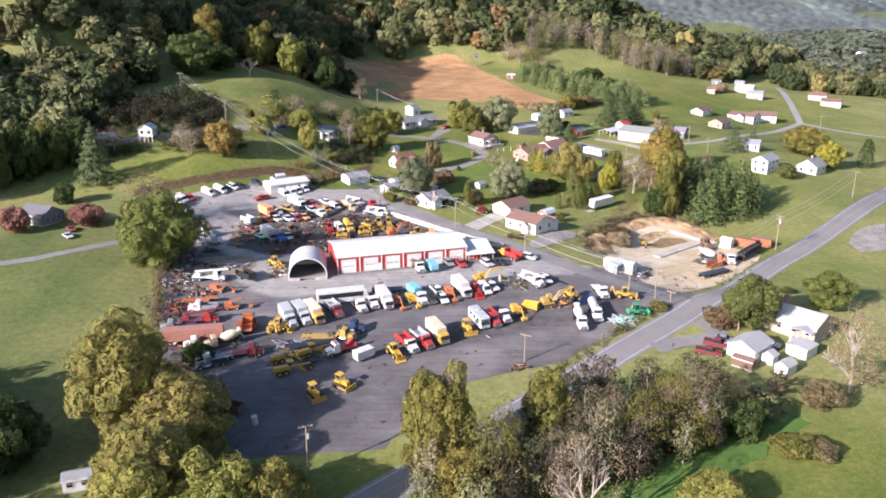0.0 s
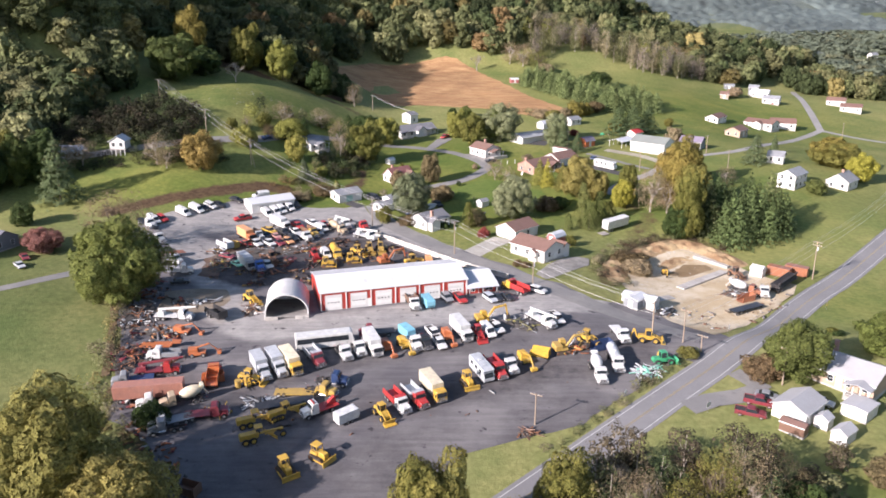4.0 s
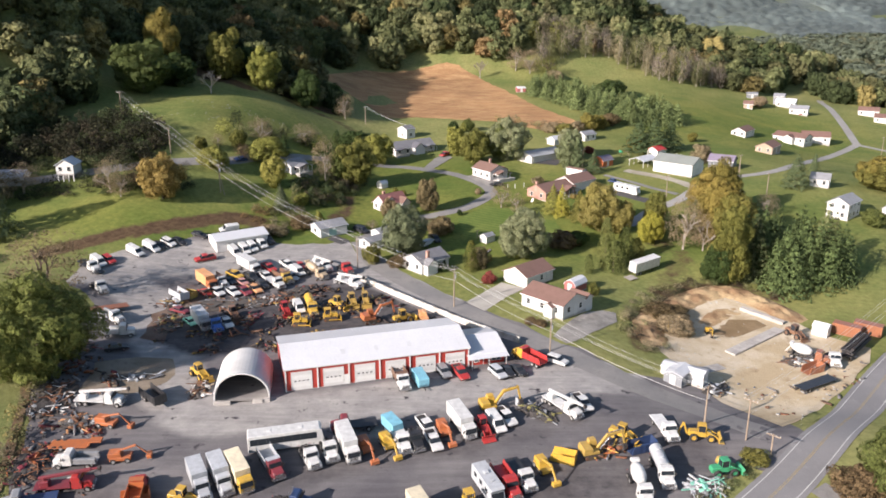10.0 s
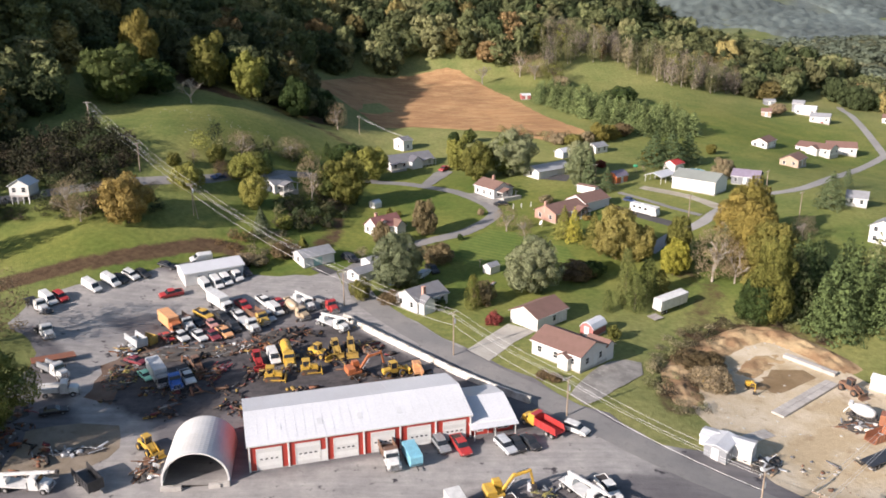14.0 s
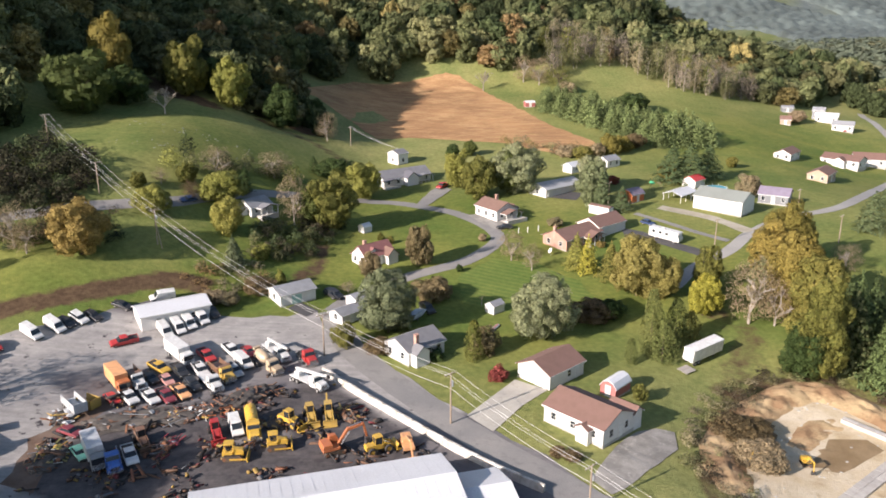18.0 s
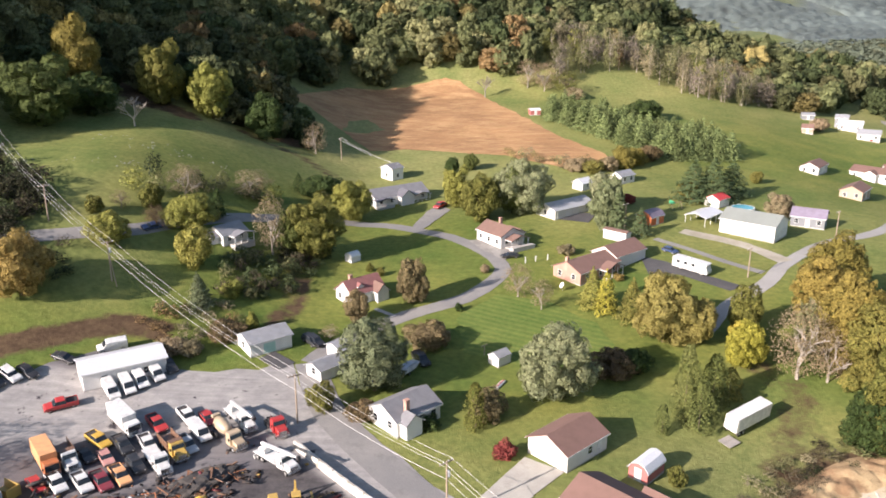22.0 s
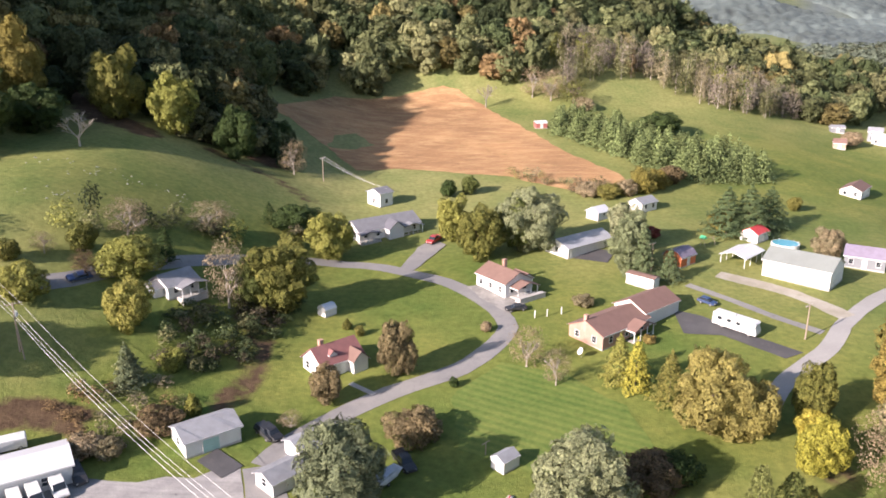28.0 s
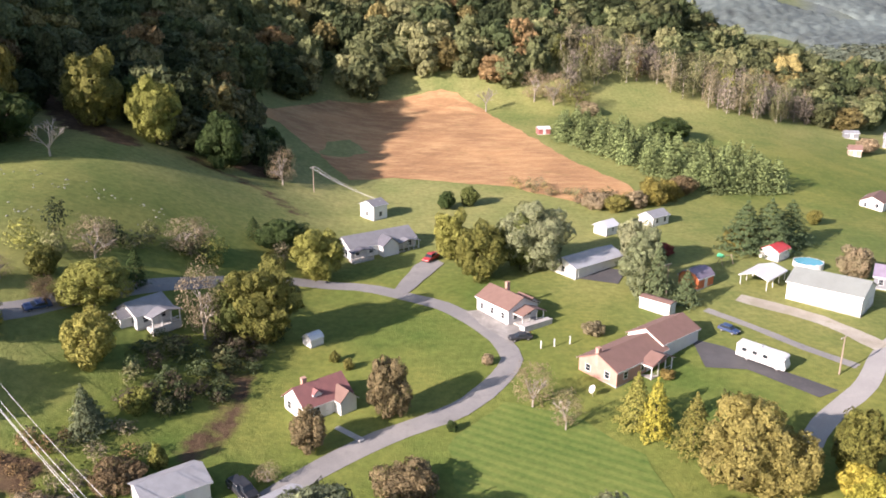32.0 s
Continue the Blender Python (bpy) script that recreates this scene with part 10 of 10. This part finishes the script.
power_line(_f0, _f1, 0.8, "power wires towards the farmhouse")
utility_pole(55.7, 365.7, 8.7, 40, "tall pale utility pole by the white shed", 1)
utility_pole(79.0, 333.2, 7.5, 40, "leaning pale utility pole by the lane", 1)
utility_pole(114.8, 364.2, 7.5, 40, "pale utility pole by the far lane", 1)
utility_pole(113.8, 334.4, 8.0, 40, "pale utility pole by the gold trees", 1)
utility_pole(18.5, 157.2, 6.4, -30, "wooden pole with floodlight arm in the yard", 1)
utility_pole(218.0, 455.0, 8.5, 40, "wooden utility pole by the far road fork", 1)

# ---- trailers, containers and the building site ----
trailer("van", "white", on_ground(56.6, 270.6, 36), "white box semi-trailer standing on the grass", 9.6)
_d = thing("wooden_ramp", on_ground(52.0, 265.6, 36), "weathered grey wooden platform by the trailer", "platform")
for _k in range(8):
    shared("plank", "ramp", lambda bm: box(bm, -1.5, 1.5, -0.13, 0.13, 0.3, 0.36), surf("grey_board", (0.36, 0.33, 0.3), None, 1.0, 9.0, 0.5, 0.9, 0, 0.3), _d, at=pose(0, -1.1 + 0.3 * _k, 0))
container(on_ground(95.4, 236.6, -40), "rust-red steel shipping container on the building site", "rust", 6.0)
container(on_ground(100.6, 237.2, -38), "rust-red steel shipping container beside the grove", "rust", 6.0)

_ps = thing("pipe_stack", on_ground(93.4, 228.2, 46) @ pose(0, 0, 1.22), "stack of dark corrugated drain pipes on a flatbed trailer", "pipes")
for _i in range(9):
    shared("pipe", "stack", lambda bm: ([tube(bm, (x, 0, 0), (x + 0.75, 0, 0), 0.3, None, 12) for x in (-5.8,)], tube(bm, (-5.9, 0, 0), (5.9, 0, 0), 0.27, None, 12)), CHASSIS, _ps, at=pose(0, -0.92 + 0.61 * (_i % 4) + (0.3 if _i > 3 and _i < 8 else 0), 0.32 + 0.52 * (_i // 4)))


def slab(x, y, ang, L, W, h, label):
    root = thing("concrete_slab", on_ground(x, y, ang, True, 0.08), label, "concrete slab")
    n = int(L / 2.5)
    for i in range(n):
        for j in range(2):
            shared("panel", (L, W, h), lambda bm: box(bm, 0.02, L / n - 0.02, 0.02, W / 2 - 0.02, 0, h, 0.02), CONCRETE, root, at=pose(-L / 2 + i * L / n, -W / 2 + j * W / 2, 0))
    return root


slab(73.0, 232.6, 38, 20.0, 2.6, 0.5, "long pale concrete slab on the building site")
slab(79.5, 246.0, -48, 11.0, 1.4, 0.8, "low pale concrete footing on the building site")
slab(58.6, 218.6, 30, 6.0, 2.4, 0.25, "stack of pale boards on the building site")


BANK_MAT = ground_mix("cut_clay", (0.26, 0.165, 0.09), (0.43, 0.32, 0.18), (0.12, 0.075, 0.045), 0.16, 0.5, 0.42, 0.6, bump=1.0)


def clay_bank(pts, high, width, label, seed):
    """A raw cut bank: a rough ridge along a line."""
    line = smooth_line(pts, 0.8)
    rows = []
    bm = bmesh.new()
    for k, v in enumerate(line):
        d = (line[min(k + 1, len(line) - 1)] - line[max(k - 1, 0)]).normalized()
        side = Vector((d.y, -d.x))
        end = min(k, len(line) - 1 - k)
        row = []
        for j in range(15):
            f = j / 14
            q = v + side * (f - 0.4) * width
            hump = math.sin(math.pi * min(1.0, f * 1.05)) ** 0.8 * min(1, end / 8)
            rough = noise.noise(Vector((q.x * 0.5, q.y * 0.5, seed))) + 0.6 * noise.noise(Vector((q.x * 1.5, q.y * 1.5, seed))) + 0.45 * noise.noise(Vector((q.x * 3.1, q.y * 3.1, seed)))
            row.append(bm.verts.new((q.x, q.y, ground_z(q.x, q.y) + high * hump * (1 + 0.8 * rough) - 0.05)))
        rows.append(row)
    for a, b in zip(rows, rows[1:]):
        for j in range(14):
            bm.faces.new((a[j], a[j + 1], b[j + 1], b[j])).smooth = True
    me = bpy.data.meshes.new("clay_bank")
    bm.to_mesh(me)
    bm.free()
    me.materials.append(BANK_MAT)
    return tagged(new("clay_bank", me), label, "earth bank", kind="structure")


clay_bank([(49.0, 226.0), (49.5, 238.0), (58.0, 250.0), (67.0, 257.5), (75.5, 260.0), (83.0, 253.0), (88.5, 243.0)], 0.95, 8.0, "pale raw clay bank cut round the building site", 3.0)
clay_bank([(62.0, 240.0), (70.0, 248.0), (77.0, 250.0)], 0.5, 6.0, "low heap of pale clay on the building site", 7.0)

# ---- scrap and clutter ----
scrap_heap(-50.4, 244.4, 8.5, 3.2, 1.5, 95, ["tyre", "tyre", "rusty", "black", "grey", "brown"], "heap of worn tyres and dark scrap", 1, 20)
scrap_heap(-41.0, 246.0, 5.0, 2.4, 1.2, 55, ["rusty", "mustard", "grey", "white", "brown"], "heap of yellow and grey machine parts", 2, 30)
scrap_heap(-31.5, 252.6, 5.2, 2.8, 1.9, 70, ["rusty", "rusty", "brown", "black"], "heap of rusty steel scrap", 3, 40)
scrap_heap(-36.0, 248.4, 3.6, 2.0, 1.3, 40, ["rusty", "brown", "orange"], "heap of rusty machine parts", 4, 40)
scrap_heap(-59.0, 233.0, 2.8, 4.6, 0.9, 40, ["rusty", "olive", "grey", "mustard", "maroon"], "row of scrapped machine parts", 5)
scrap_heap(-69.5, 199.0, 3.4, 6.0, 0.9, 60, ["rusty", "brown", "grey", "white"], "scattered rusty scrap at the yard edge", 6)
scrap_heap(-64.8, 181.0, 3.0, 5.5, 0.9, 55, ["rusty", "brown", "orange", "maroon"], "scattered rusty scrap beside the meadow", 7)
scrap_heap(-61.5, 192.2, 3.4, 2.2, 0.9, 34, ["rusty", "grey", "peach"], "low heap of bent pipes and scrap", 8)
scrap_heap(-33.6, 164.4, 3.0, 1.6, 1.0, 34, ["silver", "grey", "black"], "heap of grey engine parts", 9)
scrap_heap(19.6, 195.6, 4.0, 1.6, 0.9, 34, ["black", "olive", "grey"], "row of stripped axles and engines", 10, -40)
scrap_heap(30.5, 184.6, 4.2, 1.1, 0.9, 36, ["rusty", "mustard", "grey", "orange"], "row of engines and buckets", 11, 25)
scrap_heap(44.0, 175.4, 3.4, 1.8, 0.7, 46, ["white", "silver", "grey", "mint"], "heap of pale broken concrete and bottles", 12, 30)
scrap_heap(-43.4, 204.0, 1.6, 3.4, 1.1, 40, ["rusty", "tan", "white", "brown"], "jumble of scrap beside the quonset hut", 13)
scrap_heap(-12.7, 246.0, 3.4, 1.5, 0.9, 30, ["rusty", "mustard", "brown"], "machine parts along the white wall", 14, -45)
scrap_heap(-24.5, 243.6, 3.0, 1.8, 0.9, 30, ["mustard", "rusty", "black"], "yellow machine parts in the scrap lot", 15)
scrap_heap(-41.6, 160.8, 3.2, 1.6, 0.8, 30, ["maroon", "rusty", "yellow"], "red and yellow parts in the lower yard", 16)
scrap_heap(-41.6, 236.4, 2.0, 2.4, 0.9, 26, ["maroon", "grey", "rusty"], "bent maroon frames in the scrap lot", 17)
scrap_heap(-62.0, 245.0, 2.2, 2.8, 1.0, 30, ["silver", "mustard", "rusty"], "silver and yellow parts at the lot corner", 18)
scrap_heap(-73.0, 219.0, 3.0, 3.6, 0.8, 36, ["rusty", "orange", "maroon", "brown"], "rusty parts beneath the maple", 19)
scrap_heap(-56.5, 208.5, 4.4, 1.0, 0.6, 22, ["silver", "grey"], "long grey mast sections on the ground", 20, 8)
scrap_heap(16.6, 154.2, 1.4, 0.9, 0.8, 14, ["rusty", "brown"], "small rusty heap in the lower yard", 21)
scrap_heap(79.0, 222.5, 4.0, 2.2, 0.8, 34, ["tan", "grey", "white", "rusty"], "rubble and timber on the building site", 22)
scrap_heap(56.6, 209.5, 3.6, 1.8, 0.9, 26, ["white", "silver", "black"], "pale scrap beside the site sheds", 23, 40)


def junk_material():
    m, n, l = _tree("weathered_junk")
    p = n["Principled BSDF"]
    at = n.new("ShaderNodeAttribute")
    at.attribute_name = "tone"
    pos = n.new("ShaderNodeNewGeometry").outputs["Position"]
    c = _mix(n, l, _ramp(n, l, _noise(n, l, pos, 1.7, 5.0, 0.65), 0.5, 0.7), at.outputs["Color"], (0.14, 0.08, 0.05))
    l.new(c, p.inputs["Base Color"])
    p.inputs["Roughness"].default_value = 0.75
    return m


JUNK = junk_material()


def clutter(name, poly, n, size, tones, label, seed, patchy=0.0, heap=0.0):
    """Small loose junk too mixed to count: beams, plates, drums and blocks in one mesh."""
    rng = np.random.default_rng(seed)
    x = rng.uniform(min(p[0] for p in poly), max(p[0] for p in poly), n)
    y = rng.uniform(min(p[1] for p in poly), max(p[1] for p in poly), n)
    keep = inside(poly, x, y) & (np.array([noise.noise(Vector((a * 0.16, b * 0.16, seed))) for a, b in zip(x, y)]) > patchy)
    x, y = x[keep], y[keep]
    m = len(x)
    rise = heap * np.array([max(0.0, noise.noise(Vector((a * 0.3, b * 0.3, seed + 9.0)))) for a, b in zip(x, y)]) * rng.uniform(0.3, 1.0, m)
    base = np.array([(sx, sy, sz) for sz in (0, 1) for sx, sy in ((-1, -1), (1, -1), (1, 1), (-1, 1))], float)
    dim = rng.uniform(size[0], size[1], (m, 1)) * np.stack([rng.uniform(0.4, 1.0, m) * np.where(rng.uniform(size=m) < 0.3, 3.2, 1.0), rng.uniform(0.12, 0.7, m), rng.uniform(0.15, 0.8, m)], 1)
    v = base[None] * dim[:, None] * rng.uniform(0.75, 1.15, (m, 8, 3))
    v[..., 2] += v[..., 0] * rng.normal(0, 0.22, (m, 1))
    a = rng.uniform(0, 2 * math.pi, (m, 1))
    w = np.stack([v[..., 0] * np.cos(a) - v[..., 1] * np.sin(a) + x[:, None], v[..., 0] * np.sin(a) + v[..., 1] * np.cos(a) + y[:, None], v[..., 2] + (land(x, y) + 0.1 + rise)[:, None]], -1)
    faces = np.array([(0, 3, 2, 1), (4, 5, 6, 7), (0, 1, 5, 4), (1, 2, 6, 5), (2, 3, 7, 6), (3, 0, 4, 7)])
    me = bpy.data.meshes.new(name)
    fill_mesh(me, w.reshape(-1, 3), (np.arange(m)[:, None, None] * 8 + faces[None]).reshape(-1, 4))
    pal = np.array([(*COLOURS[k], 1.0) if k in COLOURS else (0.03, 0.03, 0.031, 1.0) for k in tones]) * (0.6, 0.6, 0.6, 1)
    me.attributes.new("tone", "FLOAT_COLOR", "POINT").data.foreach_set("color", np.repeat(pal[rng.integers(0, len(tones), m)], 8, 0).astype(np.float32).ravel())
    me.materials.append(JUNK)
    return tagged(new(name, me), label, "junk", kind="stuff")


clutter("scrap_clutter", [(-60, 222), (-62, 236), (-55, 252), (-40, 259), (-24, 264), (-16, 259), (-6, 246), (4, 231), (-18, 223), (-38, 217), (-50, 217)], 3600, (0.14, 0.62), ["rust", "black", "black", "black", "black", "tyre", "brown", "brown", "grey", "mustard", "maroon"], "small rusty and dark machine scrap strewn between the parked trucks", 41, 0.1, 2.4)
clutter("edge_clutter", [(-74, 216), (-63, 216), (-58, 200), (-55, 186), (-52, 170), (-46, 152), (-40, 140), (-46, 138), (-56, 154), (-63, 170), (-68, 186), (-76, 204)], 2400, (0.16, 0.65), ["rust", "rust", "brown", "brown", "grey", "white", "maroon", "black", "black", "orange"], "mixed rusty junk strewn along the yard edge", 42, -0.05, 1.8)
clutter("site_clutter", [(74, 214), (92, 230), (99, 232), (93, 219), (80, 207), (64, 198), (56, 204), (56, 214)], 420, (0.15, 0.6), ["tan", "grey", "white", "brown", "rust"], "timber, rubble and pipe strewn over the building site", 43, 0.0)
clutter("yard_litter", [(-44, 150), (4, 155), (40, 176), (48, 182), (44, 190), (0, 178), (-40, 168)], 150, (0.12, 0.4), ["black", "rust", "brown", "white"], "small dark parts and litter on the tarmac yard", 44, 0.05)


def scattered(name, label, spots, size, mat, seed, category):
    """Many small stones in one mesh."""
    rng = np.random.default_rng(seed)
    bm = bmesh.new()
    for x, y in spots:
        s = rng.uniform(*size)
        r = bmesh.ops.create_icosphere(bm, subdivisions=1, radius=s)
        for v in r["verts"]:
            v.co = Vector((v.co.x * rng.uniform(0.8, 1.4) + x, v.co.y * rng.uniform(0.8, 1.4) + y, v.co.z * 0.6 + ground_z(x, y) + s * 0.2))
    me = bpy.data.meshes.new(name)
    bm.to_mesh(me)
    bm.free()
    me.materials.append(mat)
    return tagged(new(name, me), label, category, kind="stuff")


ROCK = surf("pale_limestone", (0.45, 0.44, 0.4), (0.3, 0.29, 0.26), 1.0, 6.0, 0.6, 0.9, 0, 0.3)
_r = np.random.default_rng(4)
_sp = [(a, b) for a, b in zip(_r.uniform(-112, -48, 220), _r.uniform(355, 385, 220)) if noise.noise(Vector((a * 0.08, b * 0.08, 1.0))) > 0.12]
scattered("pasture_rocks", "pale limestone rocks scattered over the pasture", _sp, (0.1, 0.32), surf("field_stone", (0.25, 0.255, 0.19), (0.18, 0.185, 0.12), 1.0, 6.0, 0.6, 0.9, 0, 0.3), 5, "rocks")
_sp = [(a, b) for a, b in zip(_r.uniform(50, 96, 260), _r.uniform(200, 256, 260)) if inside([(52, 238), (62, 251), (76, 257), (86, 244), (95, 230), (80, 208), (65, 198), (55, 210)], np.array([a]), np.array([b]))[0]]
scattered("site_rubble", "pale stones and clods on the building site", _sp, (0.1, 0.35), ROCK, 6, "rubble")

# covered boat on a trailer, blue tarpaulin, dish, pool, signs
_b = thing("boat", on_ground(-2.2, 287.6, 55), "white motor boat on its trailer beside the pine", "boat")
shared("hull", 1, lambda bm: prism(bm, [(-2.4, 0.6), (1.4, 0.55), (2.8, 1.4), (2.7, 1.5), (-2.4, 1.5)], -0.95, 0.95, 0.12), col("white"), _b)
shared("cover", 1, lambda bm: prism(bm, [(-2.4, 1.5), (2.5, 1.5), (0.8, 1.95), (-1.8, 1.8)], -0.85, 0.85, 0.1), col("silver"), _b)
wheels(_b, (-0.6,), 1.9, 0.32, 0.2)
_t = thing("tarpaulin", on_ground(-9.2, 283.3, 20), "bright blue tarpaulin over a low stack", "tarpaulin")
shared("sheet", 1, lambda bm: prism(bm, [(-1.4, 0), (1.4, 0), (1.2, 0.6), (0.3, 0.95), (-1.1, 0.7)], -0.9, 0.9, 0.1), col("blue"), _t)
_c = thing("canoe", on_ground(15.2, 282.8, 60), "white and red rowing boat upside down on grass", "boat")
shared("hull", "canoe", lambda bm: prism(bm, [(-1.9, 0), (1.9, 0), (1.5, 0.4), (-1.5, 0.4)], -0.5, 0.5, 0.12, 0.2, 0.2), col("white"), _c)
shared("keel_stripe", "canoe", lambda bm: box(bm, -1.4, 1.4, -0.12, 0.12, 0.39, 0.44), col("red"), _c)
_d = thing("satellite_dish", on_ground(32.6, 325.4, 200, False), "round white satellite dish on a post", "satellite dish")
shared("post", "dish", lambda bm: tube(bm, (0, 0, -0.3), (0, 0, 1.2), 0.06), CHROME, _d)
shared("dish", "dish", lambda bm: tube(bm, (0, 0, 1.3), (0.25, 0, 1.45), 0.3, 0.75, 16), TRIM, _d)
_p = thing("swimming_pool", on_ground(97.4, 389.4, 0, False), "round above-ground pool with white rim", "pool")
shared("pool_wall", 1, lambda bm: tube(bm, (0, 0, -0.4), (0, 0, 1.25), 3.6, None, 28), TRIM, _p)
shared("pool_water", 1, lambda bm: tube(bm, (0, 0, 1.1), (0, 0, 1.27), 3.4, None, 28), surf("pool_water", (0.1, 0.35, 0.42), None, 0.5, 3.0, 0.3, 0.1), _p)
shared("pool_rail", 1, lambda bm: [tube(bm, (3.5 * math.cos(a), 3.5 * math.sin(a), 1.2), (3.5 * math.cos(a), 3.5 * math.sin(a), 1.6), 0.05) for a in np.linspace(0, 6.0, 12)], TRIM, _p)


def road_sign(x, y, ang, label, w=0.75, h=0.75, z=1.7, mat=None):
    root = thing("road_sign", on_ground(x, y, ang, False), label, "sign")
    shared("post", "sign", lambda bm: box(bm, -0.04, 0.04, -0.03, 0.03, -0.3, 2.3), CHROME, root)
    shared("plate", (w, h), lambda bm: box(bm, -w / 2, w / 2, -0.06, -0.03, z - h / 2, z + h / 2, 0.01), mat or TRIM, root)


road_sign(66.6, 194.0, 60, "white rectangular sign at the road corner", 1.0, 0.7)
road_sign(36.8, 165.2, 40, "white sign at the yard edge by the road", 0.8, 0.8)
road_sign(51.4, 160.8, 40, "white sign by the cottage drive", 1.3, 0.9)
road_sign(97.6, 212.4, 50, "small yellow sign on the road verge", 0.7, 0.7, mat=col("yellow"))
_swing = thing("swing_set", on_ground(76.5, 388.8, 30, False), "green-topped wooden swing set on the lawn", "swing set")
shared("frame", "swing", lambda bm: (tube(bm, (-2, 0, 2.2), (2, 0, 2.2), 0.07), [tube(bm, (x, y, 0), (x, 0, 2.2), 0.06) for x in (-1.9, 1.9) for y in (-0.9, 0.9)]), POLE_WOOD, _swing)
shared("canopy", "swing", lambda bm: prism(bm, [(-2.6, 2.2), (-1.2, 2.2), (-1.9, 3.0)], -0.8, 0.8), col("green"), _swing)
shared("swing_seat", "swing", lambda bm: (box(bm, -0.9, -0.5, -0.12, 0.12, 0.5, 0.55), box(bm, 0.5, 0.9, -0.12, 0.12, 0.5, 0.55)), CHASSIS, _swing)
for _x, _y in ((25.5, 342.6), (28.2, 343.4), (31.4, 344.5)):
    _q = thing("garden_post", on_ground(_x, _y, 0, False), "pale wooden garden post on the lawn edge", "post")
    shared("shaft", "gp", lambda bm: (box(bm, -0.1, 0.1, -0.1, 0.1, -0.2, 1.5), box(bm, -0.14, 0.14, -0.14, 0.14, 1.5, 1.58)), TRIM, _q)
_q = thing("clothes_post", on_ground(12.8, 294.6, 45, False), "wooden T-shaped clothesline post on the lawn", "post")
shared("shaft", "t", lambda bm: box(bm, -0.07, 0.07, -0.07, 0.07, -0.2, 2.2), POLE_WOOD, _q)
shared("bar", "t", lambda bm: box(bm, -0.9, 0.9, -0.06, 0.06, 2.1, 2.22), POLE_WOOD, _q)
_w = thing("garden_path", on_ground(-9.6, 315.0, -38), "narrow pale concrete path to the small house", "path")
for _k in range(6):
    shared("paving_slab", 1, lambda bm: box(bm, 0.02, 0.98, -0.55, 0.55, 0, 0.08, 0.02), CONCRETE, _w, at=pose(-1.5 + _k, 0, 0))

# like things that one could count
_alike = {}
for _o in [o for o in scene.objects if o.parent is None and o.get("category") and not o.get("kind")]:
    _alike.setdefault(_o["label"], []).append(_o)
for _label, _obs in _alike.items():
    if len(_obs) > 1:
        for _o in _obs:
            tagged(_o, group=_label)
